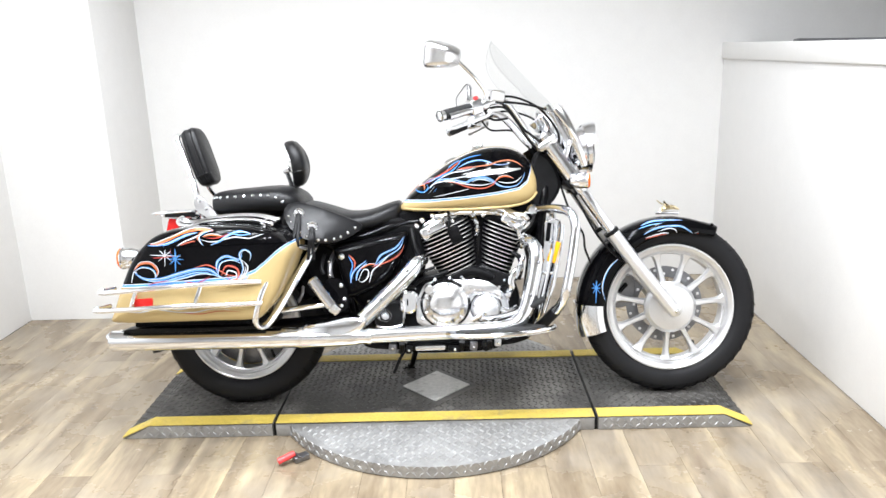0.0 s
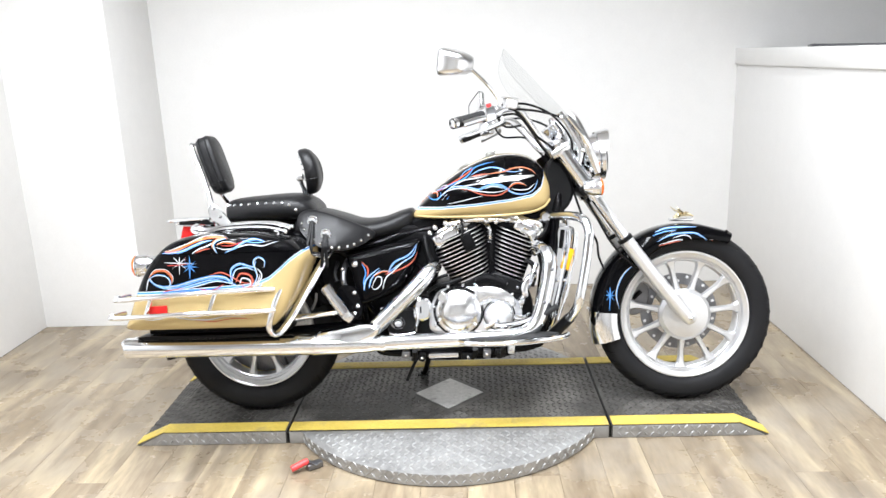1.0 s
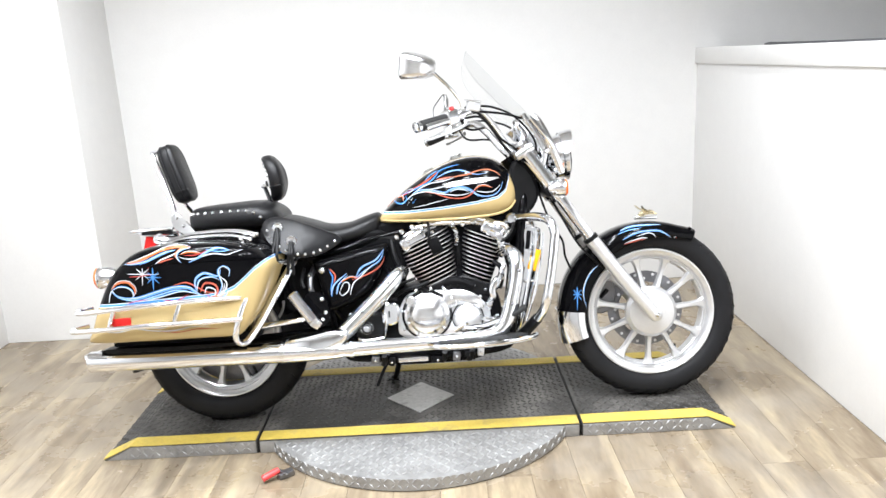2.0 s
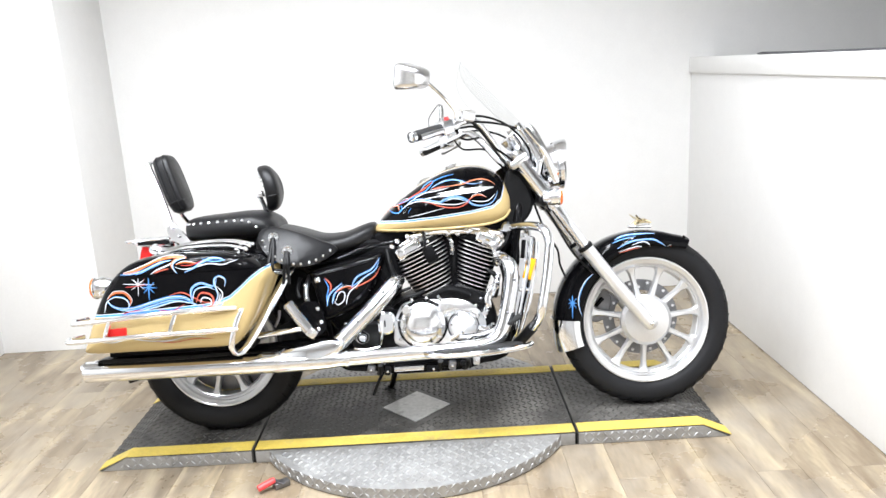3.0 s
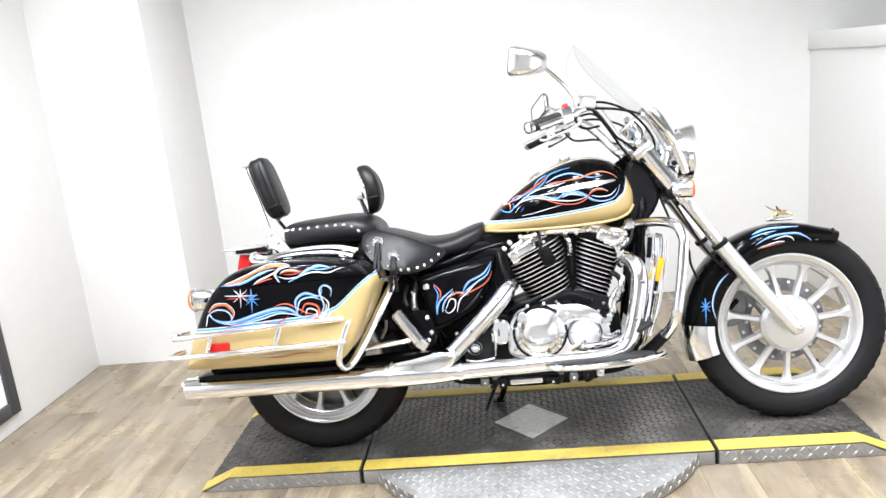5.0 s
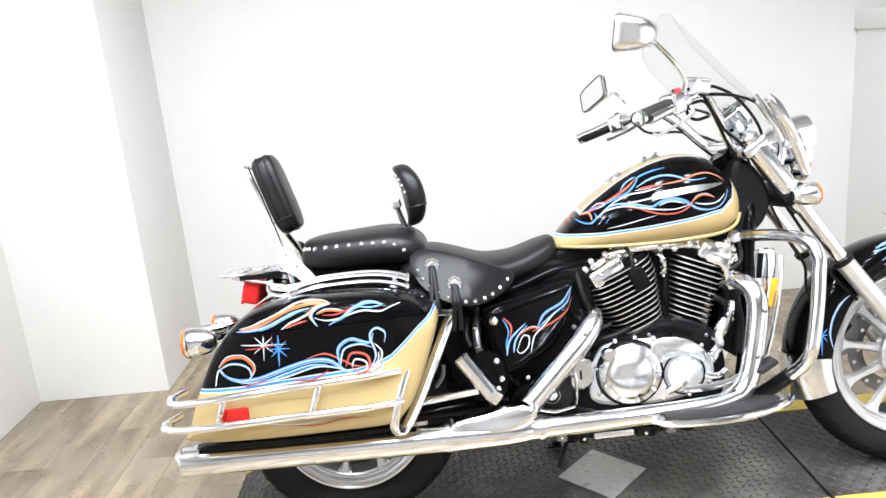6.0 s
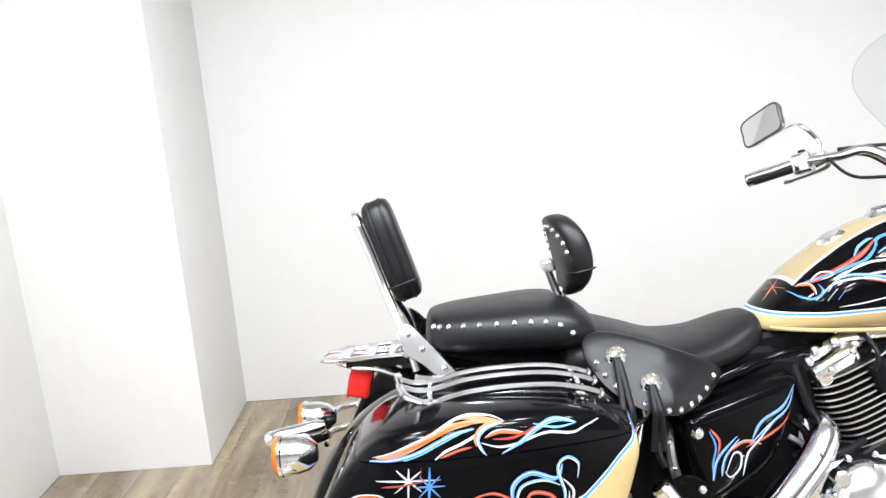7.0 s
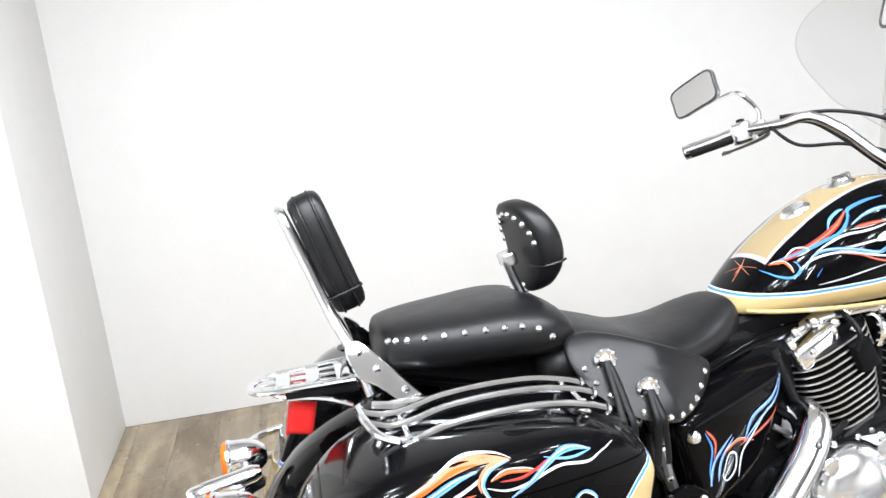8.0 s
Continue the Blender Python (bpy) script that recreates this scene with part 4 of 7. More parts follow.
bag_line("white", 0.005, (-0.931, 0.566), (-0.870, 0.540), (-0.797, 0.549), (-0.732, 0.564), (-0.684, 0.558), (-0.650, 0.543))
bag_line("sky", 0.005, (-0.917, 0.560), (-0.863, 0.542), (-0.805, 0.554), (-0.747, 0.568), (-0.705, 0.567))
bag_line("red", 0.005, (-0.750, 0.584), (-0.708, 0.592), (-0.668, 0.574), (-0.640, 0.560), (-0.607, 0.557))
bag_line("red", 0.004, (-0.787, 0.539), (-0.742, 0.535), (-0.702, 0.555))
bag_line("red", 0.003, (-0.902, 0.534), (-0.877, 0.540), (-0.834, 0.544))
bag_line("sky", 0.008, (-0.677, 0.566), (-0.675, 0.602), (-0.644, 0.621), (-0.602, 0.611), (-0.589, 0.633))
bag_line("white", 0.005, (-0.675, 0.558), (-0.663, 0.598), (-0.625, 0.609), (-0.595, 0.599))
bag_line("red", 0.007, (-0.662, 0.559), (-0.646, 0.588), (-0.611, 0.583), (-0.605, 0.557), (-0.628, 0.541), (-0.645, 0.557))
bag_line("white", 0.004, (-0.648, 0.555), (-0.639, 0.574), (-0.614, 0.568), (-0.613, 0.551), (-0.630, 0.547))
bag_line("white", 0.005, (-0.607, 0.547), (-0.588, 0.581), (-0.598, 0.626), (-0.581, 0.643), (-0.561, 0.631), (-0.564, 0.608))
bag_line("white", 0.004, (-0.605, 0.540), (-0.580, 0.565), (-0.573, 0.589), (-0.591, 0.610))
bag_line("white", 0.003, (-0.602, 0.547), (-0.584, 0.569), (-0.580, 0.588))
bag_line("white", 0.005, (-0.596, 0.541), (-0.577, 0.551), (-0.572, 0.568))


for pts in (((-0.985, 0.452), (-0.94, 0.446), (-0.88, 0.452), (-0.82, 0.443), (-0.76, 0.440), (-0.70, 0.449), (-0.64, 0.446)), ((-0.86, 0.458), (-0.80, 0.450), (-0.73, 0.462), (-0.66, 0.454), (-0.60, 0.460))):
    bag_line("white", 0.0035, *pts)
bag_line("red", 0.0025, (-0.80, 0.440), (-0.74, 0.434), (-0.68, 0.442), (-0.61, 0.440))


# flat chrome guards along the front edge of the bags
def bag_guard():
    w = [(-0.456, -0.25, 0.640), (-0.466, -0.315, 0.632), (-0.484, -0.36, 0.612), (-0.522, -0.410, 0.546), (-0.554, -0.436, 0.470), (-0.572, -0.436, 0.408), (-0.573, -0.418, 0.380), (-0.563, -0.396, 0.366), (-0.545, -0.366, 0.376), (-0.513, -0.330, 0.424), (-0.468, -0.280, 0.504), (-0.418, -0.222, 0.594), (-0.395, -0.165, 0.640)]
    return tube(w, [0.009, 0.010, 0.0105, 0.011, 0.0115, 0.012, 0.012, 0.012, 0.013, 0.014, 0.015, 0.015, 0.014], 12, 6, flat=0.8)


both_sides("bag_guard", bag_guard, chrome, bike, "chrome saddlebag guard hoop")


# ---- seat, studs, conchos ----
def loft_x(rows, power=2.6, seg=32, steps=4):
    """rows: x, centre z, half height, half width."""
    way = spline([(x, z, h) for x, z, h, w in rows], steps)
    wide = spline([(x, w, 0) for x, z, h, w in rows], steps)
    return rings(bmesh.new(), [oval((x, 0, z), w, h, power, seg) for (x, z, h), (_, w, _) in zip(way, wide)])


PILL_Y = -0.006
rider = part("rider_seat", loft_x(((-0.098, 0.722, 0.026, 0.050), (-0.108, 0.722, 0.042, 0.082), (-0.15, 0.710, 0.046, 0.112), (-0.22, 0.692, 0.042, 0.138), (-0.30, 0.688, 0.044, 0.160), (-0.37, 0.700, 0.054, 0.176),
                                    (-0.44, 0.712, 0.062, 0.184), (-0.50, 0.714, 0.058, 0.178), (-0.528, 0.712, 0.045, 0.160), (-0.536, 0.712, 0.028, 0.13)), 2.5), leather, bike, "black leather rider seat", 60)
pill_mesh = loft_x(((-0.803, 0.776, 0.016, 0.060), (-0.797, 0.777, 0.034, 0.096), (-0.782, 0.779, 0.044, 0.120), (-0.73, 0.781, 0.050, 0.142), (-0.65, 0.783, 0.053, 0.164), (-0.58, 0.785, 0.055, 0.178), (-0.53, 0.783, 0.054, 0.180),
                    (-0.492, 0.776, 0.047, 0.168), (-0.466, 0.768, 0.034, 0.142), (-0.456, 0.764, 0.016, 0.11)), 2.8)
bmesh.ops.translate(pill_mesh, vec=(0, PILL_Y, -0.001), verts=pill_mesh.verts)
pill = part("pillion_seat", pill_mesh, leather, bike, "black studded leather passenger seat", 60)
tree = surface(pill)[0]
for x, z in ((-0.786, 0.793), (-0.774, 0.793), (-0.756, 0.793), (-0.727, 0.794), (-0.696, 0.795), (-0.662, 0.796), (-0.628, 0.797), (-0.597, 0.797), (-0.568, 0.796), (-0.541, 0.788), (-0.518, 0.770)):
    for s in (-1, 1):
        hit, nrm, _, _ = tree.ray_cast(Vector((x, s * 0.9, z + 0.008)), Vector((0, -s, 0)))
        if hit:
            part("stud", stud(hit, nrm if nrm.y * s > 0 else -nrm, 0.0066), chrome, pill)

SKIRT = ((-0.500, 0.765), (-0.506, 0.735), (-0.480, 0.690), (-0.434, 0.656), (-0.388, 0.637), (-0.335, 0.632), (-0.285, 0.643), (-0.238, 0.672), (-0.245, 0.694), (-0.300, 0.722), (-0.360, 0.748), (-0.420, 0.768), (-0.468, 0.776))


def skirt_y(x, z):
    """How far the leather skirt stands out."""
    drop = max(0.0, min(1.0, (0.780 - z) / 0.13))
    back = max(0.0, min(1.0, (-0.22 - x) / 0.14))
    return 0.125 + 0.050 * back + (0.055 + 0.060 * back) * drop ** 0.8


def skirt():
    bm = bmesh.new()
    way = spline([(x, 0, z) for x, z in SKIRT], 5, True)
    c = Vector((-0.375, 0, 0.713))
    loops = []
    for k, dy in ((1.0, -0.010), (1.0, 0.0), (0.985, 0.003), (0.8, 0.0055), (0.5, 0.006), (0.2, 0.006)):
        loop = []
        for p in way:
            q = c + k * (p - c)
            loop.append((q.x, -skirt_y(q.x, q.z) - dy, q.z))
        loops.append(loop)
    return rings(bm, loops)


for s in (0, 1):
    cloth = skirt()
    if s:
        cloth = mirror_y(cloth)
        bmesh.ops.translate(cloth, vec=(0, -0.03, -0.035), verts=cloth.verts)
    sk = part("seat_skirt", cloth, leather, bike, "black leather seat skirt with studs", 60)
    sg = 1 if s else -1
    rim_way = spline([(x, 0, z) for x, z in SKIRT[1:8]], 12)
    step = 0
    marks = [rim_way[int(i)] for i in np.linspace(2, len(rim_way) - 2, 12)]
    c = Vector((-0.375, 0, 0.718))
    for p in marks:
        q = c + 0.87 * (p - c)
        part("stud", stud((q.x, sg * (skirt_y(q.x, q.z) + 0.004), q.z), (0, sg, 0.1), 0.0062), chrome, sk)
    for x, z in ((-0.450, 0.737), (-0.398, 0.690)):
        y = skirt_y(x, z)
        con = part("concho", turned([(0, 0.011), (0.006, 0.010), (0.011, 0.005), (0.017, 0.006), (0.0195, 0.001), (0.018, -0.004)], Matrix.Translation((x, sg * (y + 0.008), z)) @ pose(0, 0, 0, 90 * -sg, 0, 0), 20), chrome, sk, "round chrome concho")
        for k in range(10):
            a = 2 * math.pi * k / 10
            part("bead", stud((x + 0.0165 * math.cos(a), sg * (y + 0.012), z + 0.0165 * math.sin(a)), (0, sg, 0), 0.0035), chrome, con)
        for d in (-0.004, 0.004):
            w = [(x + d * 0.4, sg * (y + 0.018), z)] + [(x + d * k - e, sg * (skirt_y(x, z - f) + 0.019), z - f) for k, e, f in ((1.0, 0, 0.02), (1.3, 0, 0.04), (1.6, 0.001, 0.062), (2.0, 0.002, 0.085), (2.4, 0.004, 0.112))]
            part("lace", tube(w, 0.0056, 8, 4, flat=0.4), satin_black, sk, "hanging leather lace")

# seat base and mud guard behind
part("seat_pan", slab([(-0.79, 0.752), (-0.80, 0.735), (-0.70, 0.70), (-0.40, 0.63), (-0.12, 0.655), (-0.10, 0.70), (-0.3, 0.70), (-0.5, 0.745)], [(-0.105, 0.01), (-0.095, 0), (0.095, 0), (0.105, 0.01)], 3), engine_black, bike, "black seat pan")


def arc_shell(c, r0, a0, a1, half, depth, thick=0.006, n=40, taper=None):
    """A mudguard: an arched cross-section carried round a wheel. depth: how far its sides come down."""
    bm = bmesh.new()
    loops = []
    for k in range(n + 1):
        t = k / n
        a = radians(a0 + (a1 - a0) * t)
        w, dp, r = (half, depth, r0) if taper is None else taper(t)
        d = Vector((math.cos(a), 0, math.sin(a)))
        outer, inner = [], []
        for u in np.linspace(-1, 1, 17):
            # flat-topped arch: rises over the crown, then the sides drop
            b = u * math.pi / 2
            yy = w * math.copysign(abs(math.sin(b)) ** 0.62, u)
            rr = r - dp * (1 - abs(math.cos(b)) ** 0.75)
            outer.append(c + rr * d + Vector((0, yy, 0)))
            inner.append(c + (rr - thick) * d + Vector((0, yy * (1 - thick / w), 0)))
        loops.append(outer + inner[::-1])
    return rings(bm, loops)


fender = part("front_fender", arc_shell(FW, 0.352, 60, 196, 0.076, 0.07, taper=lambda t: (0.078 + 0.004 * math.sin(math.pi * t), 0.040 + 0.052 * min(1, t * 1.5) - 0.02 * max(0, t - 0.8), 0.345 + 0.010 * t + (0.010 * (1 - t / 0.08) if t < 0.08 else 0))), black_paint, bike, "gloss black front fender with blue flame pinstripes", 50)
part("fender_tip", arc_shell(FW, 0.356, 176, 197, 0.084, 0.088, 0.004, 10, lambda t: (0.084, 0.094, 0.3605)), chrome, fender, "chrome fender tip", 50)
part("fender_lip", tube([FW + Vector((0.349 * math.cos(radians(a)), y, 0.349 * math.sin(radians(a)))) for a, y in ((64, -0.06), (61, -0.035), (60, 0.0), (61, 0.035), (64, 0.06))], 0.0045, 10, 4), black_paint, fender)
orn = bmesh.new()
tube([(0.885, 0, 0.682), (0.905, 0, 0.696), (0.935, 0, 0.700), (0.962, 0, 0.690)], [0.003, 0.010, 0.009, 0.003], 10, 4, orn)
orn_ob = part("fender_ornament", orn, ornament_gold, fender, "gilt swept-wing fender ornament")
for s in (-1, 1):
    part("wing", tube([(0.93, 0.004 * s, 0.702), (0.905, 0.03 * s, 0.712), (0.89, 0.05 * s, 0.727)], [0.007, 0.008, 0.002], 8, 4, flat=0.35), ornament_gold, orn_ob)
part("ornament_base", block((0.09, 0.022, 0.012), pose(0.915, 0, 0.679, 0, 2, 0), 0.004), chrome, orn_ob)
fender_line = liner(fender, surface(fender))
fender_line("sky", 0.007, (0.805, 0.604), (0.843, 0.623), (0.883, 0.632), (0.940, 0.632), (0.969, 0.618), (0.990, 0.602))
fender_line("white", 0.004, (0.811, 0.592), (0.857, 0.604), (0.891, 0.608), (0.954, 0.596), (1.010, 0.606))
fender_line("red", 0.005, (0.811, 0.588), (0.857, 0.599), (0.891, 0.602), (0.954, 0.589), (1.012, 0.602))
fender_line("white", 0.004, (0.860, 0.615), (0.900, 0.625), (0.921, 0.620), (0.931, 0.607))
fender_line("sky", 0.006, (0.800, 0.636), (0.827, 0.647), (0.860, 0.653), (0.911, 0.654), (0.954, 0.652))
fender_line("pale", 0.003, (0.790, 0.625), (0.830, 0.638), (0.880, 0.645))
fender_line("sky", 0.004, (0.610, 0.409), (0.625, 0.408), (0.643, 0.408))
fender_line("sky", 0.004, (0.627, 0.438), (0.626, 0.408), (0.623, 0.349))
fender_line("sky", 0.003, (0.614, 0.427), (0.626, 0.408), (0.641, 0.388))
fender_line("sky", 0.003, (0.642, 0.426), (0.626, 0.408), (0.613, 0.389))
fender_line("white", 0.006, (0.715, 0.520), (0.687, 0.498), (0.665, 0.467), (0.652, 0.433), (0.649, 0.400), (0.660, 0.352))

rear_fender = part("rear_fender", arc_shell(RW, 0.372, 20, 196, 0.115, 0.11, 0.006, 40, lambda t: (0.115 - 0.012 * t, 0.10, 0.366 + 0.012 * t)), black_paint, bike, "gloss black rear fender", 50)

# ---- sissy bar, backrests, rack, lights at the rear ----
sissy = part("sissy_bar", tube([(-0.826, -0.118, 0.715), (-0.846, -0.104, 0.79), (-0.872, -0.066, 0.85), (-0.906, -0.052, 0.956), (-0.928, -0.050, 1.020), (-0.934, -0.030, 1.036), (-0.936, 0.010, 1.040), (-0.934, 0.050, 1.036), (-0.928, 0.070, 1.020), (-0.906, 0.072, 0.956), (-0.872, 0.086, 0.85), (-0.846, 0.124, 0.79), (-0.826, 0.138, 0.715)], 0.0095, 12, 8), chrome, bike, "chrome sissy bar with a padded backrest")


def sissy_plate():
    """A three-cornered plate that splays outward to its foot."""
    bm = slab([(-0.856, 0.800), (-0.848, 0.812), (-0.830, 0.812), (-0.800, 0.782), (-0.732, 0.706), (-0.706, 0.686), (-0.73, 0.682), (-0.775, 0.704), (-0.812, 0.738), (-0.838, 0.752), (-0.850, 0.775)], [(-0.176, 0.002), (-0.174, 0), (-0.166, 0), (-0.164, 0.002)], 3)
    for v in bm.verts:
        v.co.y -= 0.30 * max(0.0, 0.80 - v.co.z)
    return bm


for s in (0, 1):
    sg = 1 if s else -1

    def side(y):
        return (y if s else -y) + (-0.035 if s else 0.055)

    mesh = sissy_plate()
    if s:
        mesh = mirror_y(mesh)
        bmesh.ops.translate(mesh, vec=(0, -0.090, 0), verts=mesh.verts)
    bmesh.ops.translate(mesh, vec=(-0.004, 0.055, -0.004), verts=mesh.verts)
    pl = part("side_plate", mesh, chrome, sissy, "chrome sissy bar side plate")
    for x, z in ((-0.838, 0.793), (-0.812, 0.762), (-0.770, 0.722)):
        part("bolt", stud((x, side(0.176 + 0.30 * (0.80 - z)), z), (0, sg, 0.3), 0.007), chrome, pl)
    part("plate_foot", tube([(-0.83, side(0.205), 0.705), (-0.79, side(0.212), 0.700), (-0.735, side(0.212), 0.698)], 0.011, 10, 3), chrome, pl)


def pad(name, length, half_w, thick, m, parent, label, power=4.0, crown=0.25):
    """A stitched cushion: thick in the middle, rounded outline."""
    loops = []
    for t, k in ((-1, 0.86), (-0.86, 0.955), (-0.55, 0.995), (0.0, 1.0), (0.55, 0.995), (0.86, 0.955), (1, 0.86)):
        loop = []
        for a in np.linspace(0, 2 * math.pi, 40, endpoint=False):
            c, s = math.cos(a), math.sin(a)
            loop.append(Vector((0.5 * thick * t, k * half_w * math.copysign(abs(c) ** (2 / power), c), k * 0.5 * length * math.copysign(abs(s) ** (2 / power), s))))
        loops.append(loop)
    bm = rings(bmesh.new(), loops)
    bm.transform(m)
    return part(name, bm, leather, parent, label, 50)


rest_m = pose(-0.863, 0.010, 0.956, 0, -17, 0)
sp = pad("backrest_pad", 0.226, 0.073, 0.061, rest_m, sissy, "black leather passenger backrest pad", 3.6)
part("piping", tube([rest_m @ Vector((0.012, 0.0750 * math.copysign(abs(math.cos(a)) ** 0.55, math.cos(a)), 0.112 * math.copysign(abs(math.sin(a)) ** 0.55, math.sin(a)))) for a in np.linspace(0, 2 * math.pi, 28, endpoint=False)], 0.0028, 6, 2, closed=True), leather, sp)
part("piping", tube([rest_m @ Vector((-0.014, 0.0750 * math.copysign(abs(math.cos(a)) ** 0.55, math.cos(a)), 0.112 * math.copysign(abs(math.sin(a)) ** 0.55, math.sin(a)))) for a in np.linspace(0, 2 * math.pi, 28, endpoint=False)], 0.0028, 6, 2, closed=True), leather, sp)

part("pad_seam", tube([rest_m @ Vector((x, y, -0.072)) for x, y in ((-0.031, -0.05), (-0.029, -0.071), (-0.014, -0.0755), (0.014, -0.0755), (0.029, -0.071), (0.031, -0.05))], 0.0024, 6, 3), leather, sp)

back_m = pose(-0.488, -0.012, 0.920, 0, -10, 3.5)


def bowed(p):
    """The pad bends back towards its top and foot."""
    return back_m @ Vector((p[0] - 2.9 * p[2] ** 2 + 0.010, p[1] * (1.0 + 0.9 * min(0, p[2] + 0.01)), p[2]))


def back_pad():
    loops = []
    for t, k in ((-1, 0.80), (-0.92, 0.92), (-0.6, 0.985), (-0.1, 1.0), (0.45, 0.985), (0.8, 0.90), (1, 0.70)):
        loop = []
        for a in np.linspace(0, 2 * math.pi, 44, endpoint=False):
            c, s = math.cos(a), math.sin(a)
            loop.append(bowed((0.025 * t, k * 0.098 * math.copysign(abs(c) ** 0.87, c), k * 0.088 * math.copysign(abs(s) ** 0.87, s))))
        loops.append(loop)
    return rings(bmesh.new(), loops)


bp = part("rider_backrest", back_pad(), leather, bike, "rounded black studded rider backrest", 60)
for k in range(10):
    a = math.pi * (0.0 + 1.0 * k / 9)
    part("stud", stud(bowed((-0.0275, 0.077 * math.cos(a), 0.010 + 0.056 * math.sin(a))), back_m.to_3x3() @ Vector((-1, 0.3 * math.cos(a), 0.3 * math.sin(a))), 0.0064), chrome, bp)
part("backrest_fold", tube([bowed((x, y, -0.034)) for x, y in ((-0.028, -0.04), (-0.027, -0.078), (-0.012, -0.093), (0.01, -0.094), (0.024, -0.084))], 0.0024, 6, 4), leather, bp)
stem = part("backrest_stem", tube([(-0.496, -0.010, 0.798), (-0.516, -0.010, 0.838), (-0.534, -0.010, 0.890)], 0.017, 10, 4, flat=0.5), chrome, bp, "chrome backrest stem")
part("clamp", block((0.026, 0.050, 0.026), pose(-0.532, -0.010, 0.896, 0, -14, 0), 0.005), polished, bp)
part("collar", block((0.034, 0.05, 0.020), pose(-0.506, 0.008, 0.834, 0, -30, 0), 0.005), chrome, bp)

rack = part("luggage_rack", tube([(-0.850, -0.150, 0.756), (-0.98, -0.132, 0.752), (-1.010, -0.118, 0.751), (-1.020, -0.098, 0.751), (-1.022, -0.075, 0.751), (-1.020, -0.052, 0.751), (-1.010, -0.032, 0.751), (-0.98, -0.018, 0.752), (-0.850, 0.0, 0.756)], 0.007, 10, 5, flat=0.7), chrome, bike, "chrome luggage rack behind the sissy bar")
for x in (-0.868, -0.918, -0.968):
    part("rack_slat", block((0.024, 0.128 + 0.14 * (x + 0.86), 0.005), pose(x, -0.075, 0.757), 0.002), chrome, rack)
for y in (-0.115, -0.075, -0.035):
    part("rack_runner", block((0.150, 0.014, 0.005), pose(-0.932, y, 0.752), 0.002), chrome, rack)
part("rack_side", block((0.120, 0.004, 0.016), pose(-0.906, -0.140, 0.744, 0, 0, -7), 0.0015), satin_black, rack, "black rack side plate")
for y in (-0.125, -0.025):
    part("rack_strut", tube([(-0.985, y, 0.746), (-0.96, y - 0.005, 0.738), (-0.90, y - 0.01, 0.726), (-0.86, y - 0.015, 0.710)], 0.005, 8, 4), chrome, rack)

tail = part("tail_light", block((0.044, 0.140, 0.064), pose(-0.944, -0.050, 0.700, 0, 14, 0), 0.008, seg=3), red_lens, bike, "red plastic tail light under the rack")
part("lens_ridge", block((0.006, 0.128, 0.052), pose(-0.9665, -0.050, 0.6945, 0, 14, 0), 0.003), red_lens, tail)
part("light_bracket", tube([(-0.93, -0.03, 0.722), (-0.89, -0.03, 0.725), (-0.83, -0.02, 0.71)], 0.018, 10, 4), chrome, tail, "chrome tail light bracket")


def bullet(name, p, m, body, lens, label, r=0.034, long=0.075):
    """A bullet lamp: chrome shell, lens disc, rim."""
    mm = Matrix.Translation(p) @ m
    ob = part(name, turned([(0, -long * 0.55), (r * 0.45, -long * 0.52), (r * 0.8, -long * 0.33), (r * 0.97, -long * 0.05), (r, long * 0.30), (r * 1.06, long * 0.33), (r * 1.06, long * 0.40), (r * 0.9, long * 0.41)], mm, 28), body, bike, label)
    part("lens", turned([(r * 1.0, long * 0.36), (r * 0.99, long * 0.47), (r * 0.86, long * 0.53), (r * 0.4, long * 0.56), (0, long * 0.57)], mm, 24), lens, ob, "orange lens")
    return ob


BACK, AHEAD = pose(0, 0, 0, 0, -90, 0), pose(0, 0, 0, 0, 90, 0)
sig = bullet("rear_signal", (-1.062, -0.224, 0.600), BACK, chrome, amber, "chrome turn signal with an orange lens", 0.038)
part("signal_stalk", tube([(-1.06, -0.20, 0.592), (-1.055, -0.11, 0.586), (-1.03, -0.07, 0.585)], 0.011, 10, 4), chrome, sig)
sig = bullet("rear_signal", (-1.062, 0.048, 0.590), BACK, chrome, amber, "chrome turn signal with an orange lens", 0.036)
part("signal_stalk", tube([(-1.06, 0.045, 0.584), (-1.055, -0.02, 0.584), (-1.03, -0.07, 0.585)], 0.011, 10, 4), chrome, sig)
# plain chrome tube of unknown use, gives no light
part("signal_tube", turned([(0, -0.064), (0.011, -0.063), (0.0155, -0.054), (0.0165, -0.03), (0.0165, 0.046), (0.012, 0.058), (0, 0.060)], pose(-1.082, -0.108, 0.606, 0, 84, 12), 20), chrome, bike, "short chrome tube between the rear signals")

